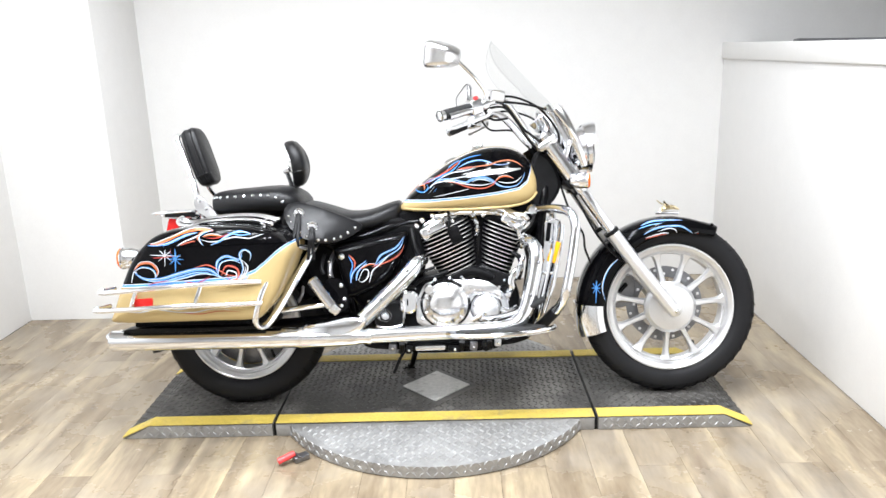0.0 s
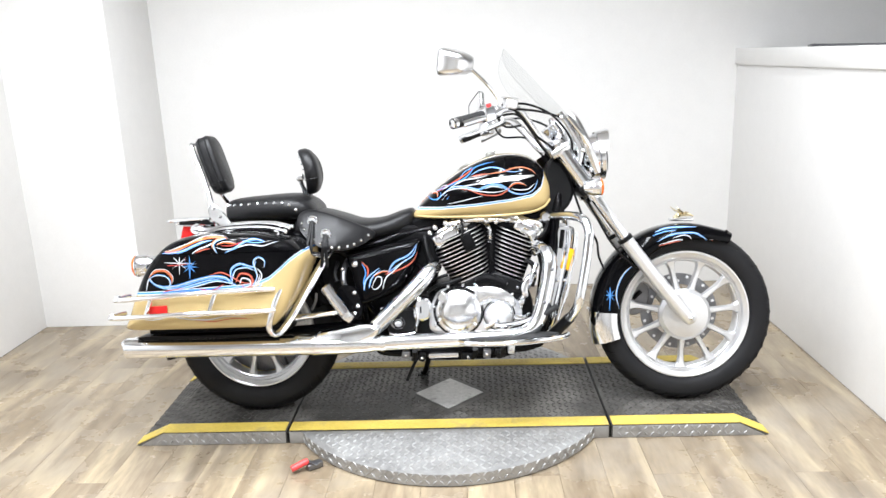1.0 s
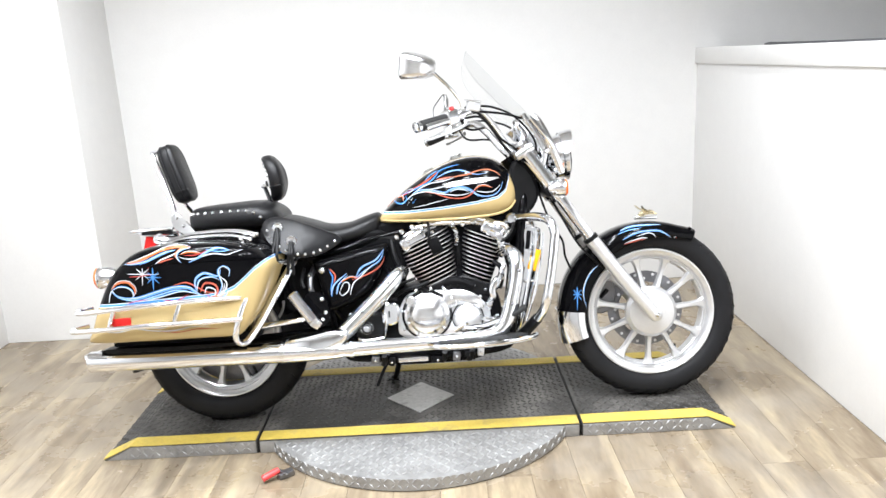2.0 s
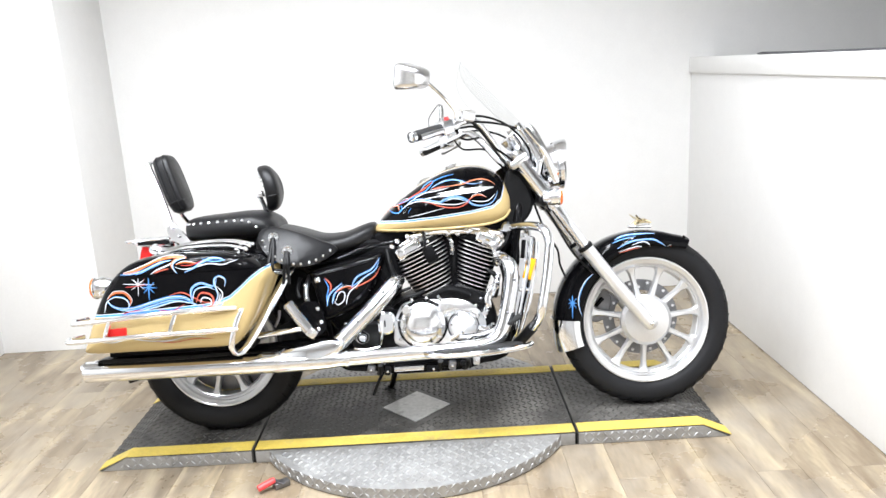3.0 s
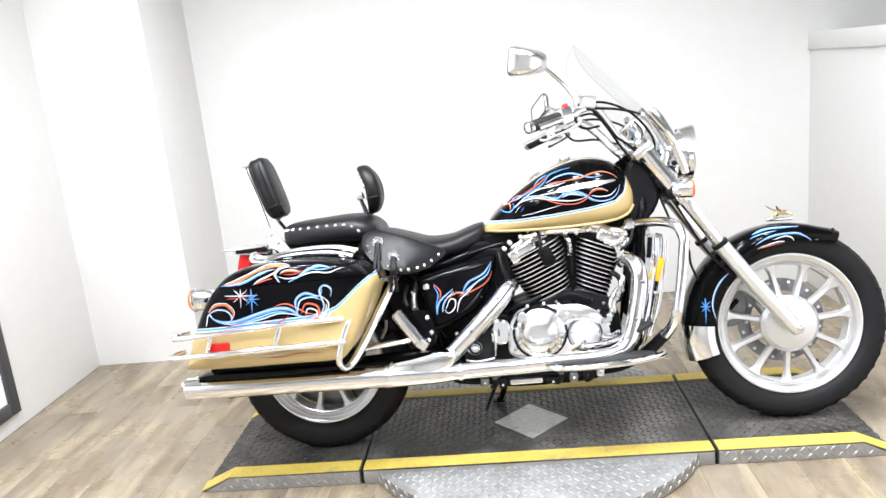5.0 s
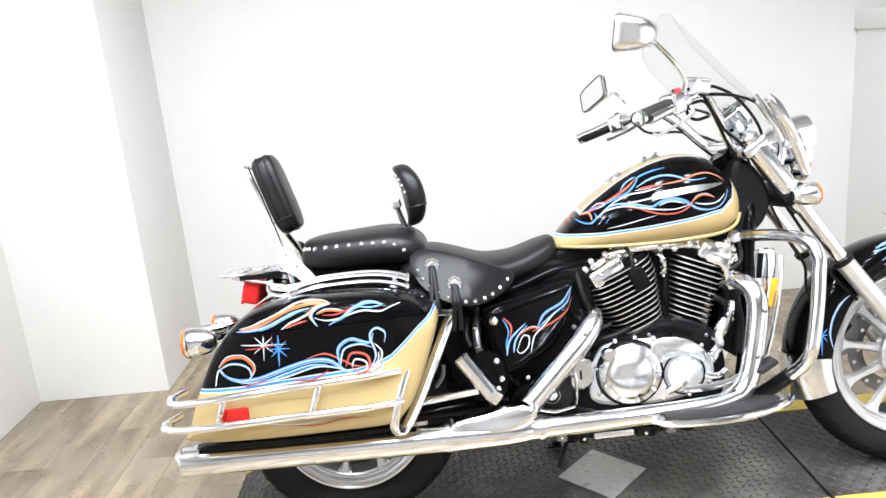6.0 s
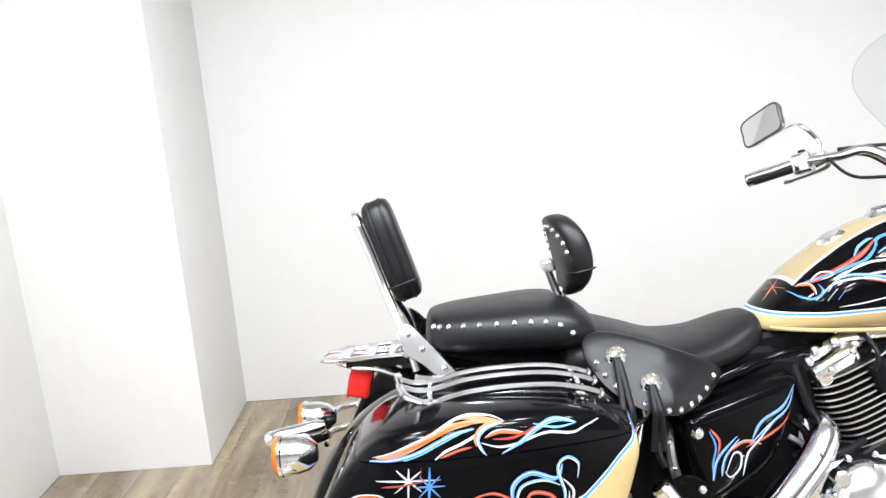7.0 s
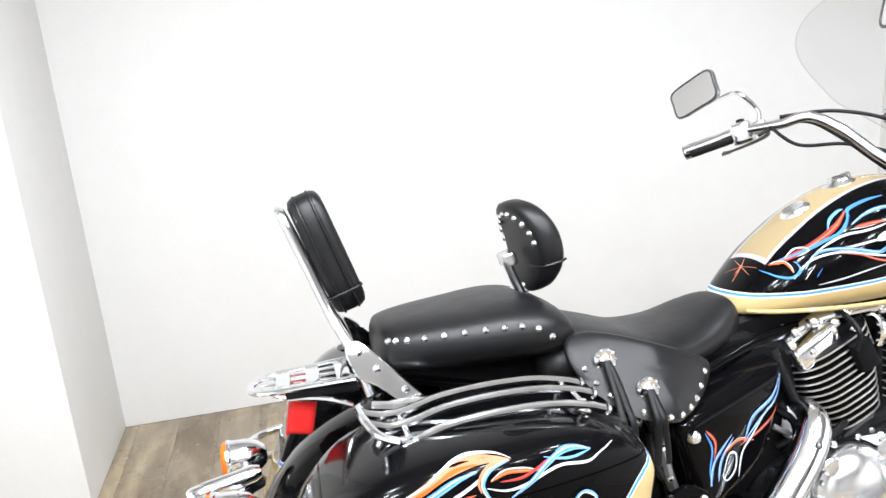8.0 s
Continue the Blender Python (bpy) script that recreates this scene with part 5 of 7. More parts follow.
# ---- front fork, steering, headlight, windscreen ----
for s in (-1, 1):
    y = 0.104 * s
    leg = part("fork_leg", tube([(0.920, y, 0.302), (0.903, y, 0.325), (0.80, y, 0.458), (0.700, y, 0.594), (0.683, y, 0.617)], [0.017, 0.025, 0.026, 0.026, 0.027], 18, 4), cast, bike, "aluminium lower fork leg")
    part("dust_seal", tube([(0.684, y, 0.615), (0.676, y, 0.627)], 0.029, 18, 1), satin_black, leg)
    part("axle_boss", turned([(0, 0.022), (0.010, 0.022), (0.014, 0.018), (0.024, 0.012), (0.024, -0.02)], Matrix.Translation((0.913, y, 0.320)) @ pose(0, 0, 0, -90 * s, 0, 0), 18), cast, leg)
    part("axle_bolt", stud((0.913, y + s * 0.024, 0.320), (0, s, 0), 0.009), polished, leg)
    tubew = part("fork_tube", tube([(0.68, y, 0.621), (0.56, y, 0.800)], 0.0205, 16, 2), chrome, bike, "chrome upper fork tube")
    part("fork_cover", tube([(0.575, y, 0.778), (0.565, y, 0.793), (0.455, y, 0.957), (0.445, y, 0.972)], [0.024, 0.030, 0.030, 0.026], 18, 3), chrome, tubew, "chrome fork cover")
    part("fork_cap", turned([(0, 0.012), (0.014, 0.012), (0.018, 0.006), (0.024, 0.0), (0.024, -0.01)], Matrix.Translation((0.440, y, 0.982)) @ pose(0, 0, 0, 0, -33, 0), 18), polished, tubew)
    sg = bullet("front_signal", (0.556, s * 0.162, 0.816), AHEAD, chrome, amber, "chrome front turn signal with an orange lens", 0.030, 0.066)
    part("signal_stalk", tube([(0.545, s * 0.15, 0.812), (0.548, s * 0.10, 0.806)], 0.012, 10, 2), chrome, sg)
part("front_axle", tube([(0.913, -0.09, 0.320), (0.913, 0.09, 0.320)], 0.010, 12, 1), steel, bike)
part("lower_clamp", block((0.075, 0.27, 0.040), pose(0.548, 0, 0.815, 0, -34, 0), 0.012), satin_black, bike, "black lower fork clamp")
part("upper_clamp", block((0.080, 0.27, 0.034), pose(0.448, 0, 0.955, 0, -34, 0), 0.012), polished, bike, "polished upper fork clamp")
part("steering_head", tube([(0.40, 0, 0.945), (0.50, 0, 0.79)], 0.036, 16, 1), black_paint, bike, "black steering head")

lampm = pose(0.588, 0, 0.930, 0, 84, 0)
head = part("headlight", turned([(0, -0.085), (0.03, -0.082), (0.06, -0.066), (0.078, -0.03), (0.084, 0.01), (0.090, 0.016), (0.090, 0.030), (0.083, 0.034)], lampm, 40), chrome, bike, "chrome headlight with a visor")
part("lamp_lens", turned([(0.083, 0.030), (0.07, 0.040), (0.04, 0.048), (0, 0.051)], lampm, 36), lamp_glass, head, "clear headlight glass")
part("reflector", turned([(0.080, 0.026), (0.06, 0.0), (0.03, -0.022), (0, -0.03)], lampm, 36), chrome, head)
vis = bmesh.new()
rings(vis, [[lampm @ Vector((-r * math.cos(a), r * math.sin(a), h)) for r, h in ((0.0915, 0.012), (0.094, 0.012), (0.098, 0.014 + 0.046 * max(0, math.cos(a)) ** 0.4), (0.0955, 0.014 + 0.046 * max(0, math.cos(a)) ** 0.4))] for a in np.linspace(-1.5, 1.5, 24)])
part("visor", vis, chrome, head, "chrome headlight visor")
# second, dark sheet along the inner face of the visor
underside = bmesh.new()
rings(underside, [[lampm @ Vector((-r * math.cos(a), r * math.sin(a), h)) for r, h in ((0.0900, 0.034), (0.0912, 0.034), (0.0952, 0.012 + 0.049 * max(0, math.cos(a)) ** 0.4), (0.0935, 0.012 + 0.049 * max(0, math.cos(a)) ** 0.4))] for a in np.linspace(-1.1, 1.1, 20)])
part("visor_underside", underside, satin_black, head, "dark visor underside")
part("lamp_bracket", tube([(0.53, -0.09, 0.87), (0.56, -0.07, 0.862), (0.56, 0.07, 0.862), (0.53, 0.09, 0.87)], 0.012, 10, 3), chrome, head)


def windscreen():
    bm = bmesh.new()
    nu, nv, grid = 28, 28, []
    for j in range(nv + 1):
        v = j / nv
        half = 0.196 * min(1.0, (1 - max(0, (v - 0.52) / 0.48) ** 2.6) ** 0.5 if v < 1 else 0.0) * (0.74 + 0.26 * min(1, v / 0.35))
        half = max(half, 0.012)
        row = []
        for i in range(nu + 1):
            u = -1 + 2 * i / nu
            y = u * half
            x = 0.568 - 0.304 * v - 2.5 * y * y
            z = 1.010 + 0.335 * v - 0.25 * y * y
            row.append((x, y, z))
        grid.append(row)
    for dx in (0.0, 0.0035):
        vs = [[bm.verts.new((x - dx, y, z)) for x, y, z in row] for row in grid]
        for a, b in zip(vs, vs[1:]):
            for i in range(nu):
                bm.faces.new((a[i], a[i + 1], b[i + 1], b[i]))
    return bm


shield = part("windscreen", windscreen(), shield_plastic, bike, "clear curved plastic windscreen", 60)
shield.visible_shadow = False
edge_pts = []
for v in np.linspace(0.06, 0.995, 22):
    half = max(0.012, 0.196 * (1 - max(0, (v - 0.52) / 0.48) ** 2.6) ** 0.5 * (0.74 + 0.26 * min(1, v / 0.35)))
    edge_pts.append((0.568 - 0.304 * v - 2.5 * half * half - 0.0018, half, 1.010 + 0.335 * v - 0.25 * half * half))
part("shield_edge", tube(edge_pts + [(x, -y, z) for x, y, z in reversed(edge_pts)], 0.0016, 6, 2), glass_material("ground_edge", (0.92, 0.925, 0.925), 0.2, None), shield, "ground windscreen edge")
for s in (-1, 1):
    br = part("shield_bracket", tube([(0.505, s * 0.118, 0.880), (0.520, s * 0.13, 0.95), (0.485, s * 0.135, 1.03), (0.445, s * 0.14, 1.09)], 0.010, 10, 5, flat=0.5), chrome, shield, "chrome windscreen bracket")
    part("bracket_bar", tube([(0.556, s * 0.06, 0.905), (0.565, s * 0.12, 0.915), (0.535, s * 0.155, 0.985), (0.47, s * 0.17, 1.07)], 0.009, 10, 5), chrome, shield)
    for z, x in ((0.95, 0.525), (1.07, 0.452)):
        part("bracket_bolt", stud((x, s * 0.148, z), (0, s, 0), 0.010), chrome, br)
    part("shield_post", tube([(0.478, s * 0.140, 1.085), (0.500, s * 0.142, 1.058), (0.530, s * 0.140, 0.998), (0.558, s * 0.136, 0.930), (0.580, s * 0.130, 0.868)], [0.010, 0.016, 0.017, 0.016, 0.012], 14, 4), polished, shield, "polished windscreen post")

# gauge on the upper clamp
gm = pose(0.448, 0.0, 1.045, 0, -38, 0)
gauge = part("speedometer", turned([(0, -0.045), (0.03, -0.042), (0.046, -0.02), (0.050, 0.012), (0.053, 0.018), (0.050, 0.022)], gm, 32), chrome, bike, "round chrome speedometer")
part("dial", turned([(0.049, 0.016), (0, 0.016)], gm, 28), satin_black, gauge, "dark dial")
part("dial_glass", turned([(0.049, 0.019), (0.03, 0.023), (0, 0.024)], gm, 28), lamp_glass, gauge)
part("needle", block((0.030, 0.003, 0.001), gm @ pose(0.012, 0, 0.0178, 0, 0, 30), 0), trim_paint, gauge)


# handlebar and controls
def lift(s):
    """The left bar reaches a little further out and bends lower."""
    return 0.038 if s > 0 else 0.0


def bar_side(s):
    return [(0.405, s * 0.06, 0.965), (0.385, s * 0.095, 0.985), (0.335, s * 0.15, 1.055), (0.292, s * 0.20, 1.100 - 0.2 * lift(s)), (0.245, s * 0.245, 1.100 - 0.45 * lift(s)), (0.188, s * 0.286 + lift(s), 1.076), (0.135, s * 0.332 + lift(s), 1.058), (0.092, s * 0.368 + lift(s), 1.044)]


bars = part("handlebar", tube(bar_side(-1)[::-1] + bar_side(1), 0.0128, 14, 6), chrome, bike, "pulled-back chrome handlebar with black grips")
for s in (-1, 1):
    g0, g1 = (Vector((0.165, -0.296, 1.076)), Vector((0.066, -0.374, 1.047))) if s < 0 else (Vector((0.184, 0.336, 1.068)), Vector((0.096, 0.412, 1.040)))
    d = (g1 - g0).normalized()
    part("grip", tube([g0, g0 + 0.008 * d, g1 - 0.004 * d, g1], [0.019, 0.0175, 0.0185, 0.017], 18, 3), grip_rubber, bars, "black rubber grip")
    part("grip_end", turned([(0, 0.010), (0.012, 0.009), (0.0185, 0.003), (0.0185, -0.010)], Matrix.Translation(g1) @ d.to_track_quat("Z", "Y").to_matrix().to_4x4(), 18), chrome, bars, "chrome grip end")
    # switch housing, perch, lever
    m0 = Matrix.Translation(g0 - 0.020 * d) @ d.to_track_quat("X", "Z").to_matrix().to_4x4()
    sw = part("switch_housing", block((0.050, 0.048, 0.054), m0, 0.010, seg=3), chrome, bars, "chrome switch housing")
    part("switch", block((0.014, 0.014, 0.012), m0 @ pose(0.0, 0.018 * s * -1, 0.030), 0.003), red_plastic if s < 0 else satin_black, sw)
    part("switch", block((0.013, 0.010, 0.010), m0 @ pose(-0.006, -0.025, -0.006), 0.002), satin_black, sw)
    part("switch", block((0.012, 0.008, 0.010), m0 @ pose(0.008, -0.025, 0.018), 0.002), satin_black, sw)
    for u, v, w in ((0.010, -0.026, 0.004), (-0.014, -0.026, 0.014), (0.004, -0.026, -0.016), (-0.010, 0.0, 0.029)):
        part("switch", block((0.009, 0.007, 0.009), m0 @ pose(u, v, w), 0.002), satin_black, sw)
    part("housing_rib", block((0.006, 0.046, 0.050), m0 @ pose(0.019, 0, 0), 0.003), polished, sw)
    perch = g0 - 0.062 * d
    part("perch", block((0.034, 0.04, 0.032), Matrix.Translation(perch) @ d.to_track_quat("X", "Z").to_matrix().to_4x4(), 0.008, seg=3), polished, sw)
    f = Vector((0.02, 0, -0.018)) if s < 0 else Vector((0.022, 0, -0.012))
    g1 = g1 if s < 0 else g0 + 0.055 * d
    part("lever", tube([perch + f, perch + 1.7 * f + 0.02 * d, g0 + 2.1 * f + 0.02 * d, g0 + 2.2 * f + 0.075 * d, g1 + 2.3 * f + 0.0 * d, g1 + 2.0 * f + 0.014 * d], [0.006, 0.006, 0.0045, 0.004, 0.004, 0.0055], 10, 5, flat=0.6), rim_silver, bars, "polished hand lever")
    # mirror
    base = perch + Vector((0.0, 0, 0.015))
    c = Vector((0.092, -0.328, 1.250)) if s < 0 else Vector((0.166, 0.462, 1.186))
    mir = part("mirror", tube([base, base + Vector((0.004, s * 0.012, 0.030)), base + Vector((-0.03, s * 0.04, 0.075)), c + Vector((0.04, -s * 0.012, -0.02)), c + Vector((0.022, 0, 0.0))], 0.0055, 10, 6), chrome, bike, "chrome mirror on a bent stem")
    mm = Matrix.Translation(c) @ (pose(0, 0, 0, -21, 8, 20) if s > 0 else pose(0, 0, 0, 22, 10, 24) @ Matrix.Scale(0.84, 4)) @ pose(0, 0, 0, 0, -90, 0)
    if s < 0:
        mm = Matrix.Translation((0.066, -0.326, 1.254)) @ pose(0, 0, 0, 0, 14, 0) @ pose(0, 0, 0, 12, 0, -28) @ pose(0, 0, 0, 0, -90, 0)
    prof = [(-0.040, -0.062), (-0.043, 0.0), (-0.038, 0.064), (0.0, 0.071), (0.035, 0.065), (0.041, 0.0), (0.037, -0.063), (0.0, -0.069)]
    loops = []
    deep = 1.0 if s < 0 else 0.30
    for h, k in ((0.012, 0.93), (0.012, 1.0), (0.006, 1.02), (-0.012, 0.97), (-0.036, 0.86), (-0.056, 0.68), (-0.066, 0.46), (-0.070, 0.2)):
        loops.append([mm @ Vector((k * p.x, k * p.z, h if h > 0 else deep * h)) for p in spline([(a, 0, b) for a, b in prof], 4, True)])
    part("mirror_shell", rings(bmesh.new(), loops), polished, mir, "chrome mirror shell", 50)
    face = [mm @ Vector((0.93 * p.x, 0.93 * p.z, 0.0125)) for p in spline([(a, 0, b) for a, b in prof], 4, True)]
    fb = bmesh.new()
    fb.faces.new([fb.verts.new(p) for p in face])
    part("mirror_glass", fb, mirror_glass, mir, "mirror glass", 0)
    part("mirror_rim", tube([mm @ Vector((0.965 * a, 0.965 * b, 0.0115)) for a, b in prof], 0.0032, 6, 4, closed=True), frame_dark, mir, "dark mirror rim")

res = part("brake_reservoir", block((0.046, 0.040, 0.034), pose(0.262, -0.240, 1.118, 8, 8, 20), 0.007, seg=3), cast, bars, "grey brake fluid reservoir")
part("reservoir_lid", block((0.050, 0.044, 0.006), pose(0.261, -0.242, 1.137, 8, 8, 20), 0.003), polished, res)
for s in (-1, 1):
    part("riser", tube([(0.432, s * 0.055, 0.962), (0.404, s * 0.058, 0.975)], 0.018, 14, 1), chrome, bars, "chrome handlebar riser")

# cables and hoses
CABLES = (
    ((0.235, -0.24, 1.115), (0.33, -0.17, 1.120), (0.43, -0.09, 1.080), (0.50, -0.05, 0.99), (0.49, -0.03, 0.90)),
    ((0.262, -0.24, 1.112), (0.30, -0.20, 1.075), (0.36, -0.14, 1.01), (0.42, -0.10, 0.965), (0.46, -0.06, 0.90)),
    ((0.255, -0.25, 1.10), (0.37, -0.20, 1.09), (0.47, -0.12, 1.06), (0.53, -0.09, 0.97), (0.52, -0.07, 0.86)),
    ((0.225, 0.25, 1.08), (0.26, 0.20, 1.03), (0.34, 0.14, 1.02), (0.42, 0.08, 0.98), (0.47, 0.05, 0.90)),
    ((0.245, 0.24, 1.10), (0.34, 0.17, 1.098), (0.43, 0.09, 1.055), (0.50, 0.05, 0.97), (0.49, 0.04, 0.88)),
    ((0.200, 0.262, 1.062), (0.245, 0.245, 1.080), (0.292, 0.200, 1.080), (0.335, 0.152, 1.036), (0.385, 0.10, 0.968), (0.43, 0.07, 0.92)),
    ((0.200, -0.262, 1.062), (0.245, -0.245, 1.080), (0.292, -0.200, 1.080), (0.335, -0.152, 1.036), (0.385, -0.10, 0.968), (0.43, -0.07, 0.92)),
    ((0.215, -0.26, 1.085), (0.228, -0.25, 1.050), (0.255, -0.23, 1.038), (0.30, -0.19, 1.045)),
    ((0.50, -0.075, 0.86), (0.56, -0.10, 0.74), (0.615, -0.115, 0.63), (0.66, -0.10, 0.57), (0.73, -0.08, 0.50)),
    ((0.49, -0.06, 0.84), (0.53, -0.10, 0.70), (0.575, -0.10, 0.62), (0.585, -0.085, 0.56), (0.612, -0.055, 0.50)),
)
for w in CABLES:
    part("cable", tube(w, 0.0042, 8, 7), satin_black, bike, "black control cable")

# ---- frame ----
def pipe(name, pts, r, mat, label="", seg=12, steps=6, flat=1.0, parent=None):
    return part(name, tube(pts, r, seg, steps, flat=flat), mat, parent or bike, label)


for s in (-1, 1):
    pipe("frame_tube", [(0.46, s * 0.05, 0.87), (0.43, s * 0.09, 0.72), (0.40, s * 0.11, 0.50), (0.365, s * 0.12, 0.285), (0.33, s * 0.12, 0.240), (0.20, s * 0.12, 0.228), (-0.18, s * 0.12, 0.228), (-0.26, s * 0.12, 0.27), (-0.30, s * 0.12, 0.42), (-0.33, s * 0.12, 0.58), (-0.42, s * 0.12, 0.64)], 0.017, black_paint, "black frame tube")
    pipe("frame_tube", [(0.40, s * 0.05, 0.80), (0.15, s * 0.06, 0.70), (-0.10, s * 0.10, 0.675), (-0.30, s * 0.125, 0.625), (-0.52, s * 0.125, 0.63), (-0.80, s * 0.12, 0.66)], 0.015, black_paint, "black frame tube")
    pipe("swingarm", [(-0.28, s * 0.12, 0.33), (-0.45, s * 0.13, 0.325), (-0.72, s * 0.13, 0.315), (-0.78, s * 0.13, 0.315)], [0.03, 0.024, 0.022, 0.018], black_paint, "black swingarm")
    sh = pipe("shock_absorber", [(-0.52, s * 0.17, 0.60), (-0.66, s * 0.165, 0.36)], 0.022, chrome, "chrome rear shock absorber", 14, 1)
    for k in range(9):
        t = 0.1 + 0.085 * k
        p, q = Vector((-0.52, s * 0.17, 0.60)), Vector((-0.66, s * 0.165, 0.36))
        a = p + t * (q - p)
        part("coil", tube([a, a + 0.02 * (q - p)], 0.030, 16, 1), chrome, sh)
    pipe("bag_bracket", [(-0.385, s * 0.19, 0.640), (-0.412, s * 0.235, 0.616), (-0.462, s * 0.300, 0.630)], 0.012, chrome, "chrome bag bracket", flat=0.8)
    peg = pipe("passenger_peg", [(-0.402, s * 0.305, 0.508), (-0.338, s * 0.310, 0.414)], 0.020, chrome, "folded chrome passenger peg", 16, 1)
    part("peg_end", turned([(0, 0.006), (0.014, 0.005), (0.020, 0), (0.020, -0.006)], Matrix.Translation((-0.402, s * 0.305, 0.508)) @ Vector((-0.62, 0, 0.78)).to_track_quat("Z", "Y").to_matrix().to_4x4(), 16), chrome, peg)
    part("peg_clevis", block((0.036, 0.03, 0.034), pose(-0.328, s * 0.300, 0.402, 0, 40, 0), 0.006), polished, peg)
    pipe("peg_bracket", [(-0.52, s * 0.285, 0.400), (-0.45, s * 0.29, 0.408), (-0.365, s * 0.295, 0.418)], 0.014, chrome, "chrome peg bracket", flat=0.75)
    part("peg_plate", slab([(-0.365, 0.50), (-0.30, 0.49), (-0.285, 0.40), (-0.34, 0.375), (-0.385, 0.40)], [(s * 0.245, 0.003), (s * 0.251, 0), (s * 0.257, 0.003)], 3), black_paint, peg)
    for x, z in ((-0.31, 0.478), (-0.30, 0.43), (-0.312, 0.405)):
        part("peg_bolt", stud((x, s * 0.257, z), (0, s, 0), 0.009), chrome, peg)

# inner dark mass between frame and wheel: battery box, air box, tool box
part("battery_box", slab([(-0.44, 0.61), (-0.42, 0.40), (-0.30, 0.30), (-0.10, 0.30), (-0.03, 0.45), (-0.01, 0.64), (-0.08, 0.69), (-0.2, 0.67)], [(-0.115, 0.02), (-0.10, 0), (0.10, 0), (0.115, 0.02)], 3), engine_black, bike, "black battery and air box")
part("under_seat_tray", block((0.36, 0.20, 0.10), pose(-0.52, 0, 0.645), 0.02), engine_black, bike)
part("shaft_housing", tube([(-0.20, 0.10, 0.33), (-0.45, 0.12, 0.32), (-0.70, 0.10, 0.315)], [0.045, 0.05, 0.07], 16, 4), black_paint, bike, "black shaft drive housing")

COVER = ((-0.337, 0.594), (-0.325, 0.612), (-0.24, 0.632), (-0.12, 0.660), (-0.086, 0.664), (-0.080, 0.645), (-0.094, 0.590), (-0.125, 0.520), (-0.160, 0.478), (-0.235, 0.440), (-0.283, 0.424), (-0.302, 0.440), (-0.320, 0.520))


def toe(x):
    """How far the cover draws in towards its front edge."""
    return 0.33 * max(0.0, x + 0.31) - 0.008


def side_cover():
    bm = slab(COVER, [(-0.090, 0.004), (-0.195, 0.0), (-0.215, 0.006), (-0.227, 0.020), (-0.231, 0.04)], 4)
    for v in bm.verts:
        d = toe(v.co.x)
        if v.co.y < -0.15:
            v.co += Vector((0.16 * d, d, -0.16 * d))
    return bm


cover = part("side_cover", side_cover(), black_paint, bike, "gloss black side cover with flame pinstripes", 50)
part("side_cover", mirror_y(side_cover()), black_paint, bike, "gloss black side cover", 50)
part("cover_bolt", stud((-0.306, -0.236, 0.578), (0, -1, 0), 0.013), chrome, cover, "round chrome cover bolt")
for k in range(5):
    part("cover_stud", stud((-0.130 - 0.018 * k, -0.226 + toe(-0.135 - 0.018 * k), 0.522 - 0.011 * k), (0, -1, 0), 0.003), chrome, cover)
cover_trees = liner(cover, surface(cover))


def cover_line(color, width, *pts):
    cover_trees(color, width, *[(x + 0.16 * toe(x), z - 0.16 * toe(x)) for x, z in pts])


cover_line("red", 0.006, (-0.281, 0.583), (-0.263, 0.558), (-0.268, 0.529))
cover_line("sky", 0.004, (-0.283, 0.579), (-0.271, 0.548), (-0.279, 0.512), (-0.277, 0.482))
cover_line("sky", 0.006, (-0.280, 0.483), (-0.268, 0.524), (-0.225, 0.562))
cover_line("sky", 0.006, (-0.262, 0.488), (-0.253, 0.523), (-0.222, 0.556))
cover_line("orange", 0.006, (-0.249, 0.531), (-0.212, 0.549), (-0.176, 0.539))
cover_line("white", 0.004, (-0.253, 0.493), (-0.236, 0.528), (-0.220, 0.525), (-0.224, 0.499), (-0.244, 0.484), (-0.255, 0.497))
cover_line("sky", 0.007, (-0.195, 0.549), (-0.174, 0.582), (-0.126, 0.607), (-0.097, 0.646))
cover_line("sky", 0.005, (-0.200, 0.542), (-0.157, 0.574), (-0.114, 0.604), (-0.099, 0.638))
cover_line("red", 0.006, (-0.209, 0.538), (-0.158, 0.555), (-0.116, 0.581), (-0.097, 0.617))
cover_line("white", 0.004, (-0.218, 0.483), (-0.206, 0.524), (-0.182, 0.547), (-0.136, 0.591))

# ---- engine ----
engine = part("engine", slab([(-0.16, 0.24), (-0.17, 0.34), (-0.12, 0.43), (0.0, 0.475), (0.10, 0.50), (0.22, 0.50), (0.31, 0.46), (0.335, 0.36), (0.30, 0.24), (0.20, 0.205), (0.0, 0.20)], [(-0.135, 0.03), (-0.12, 0.006), (-0.10, 0), (0.10, 0), (0.12, 0.006), (0.135, 0.03)], 4), engine_black, bike, "black and chrome air-finned V-twin engine")
fin_silver = material("machined_fin_edge", (0.70, 0.70, 0.69), 0.38, 1.0, 0.05, 120, 0.08)


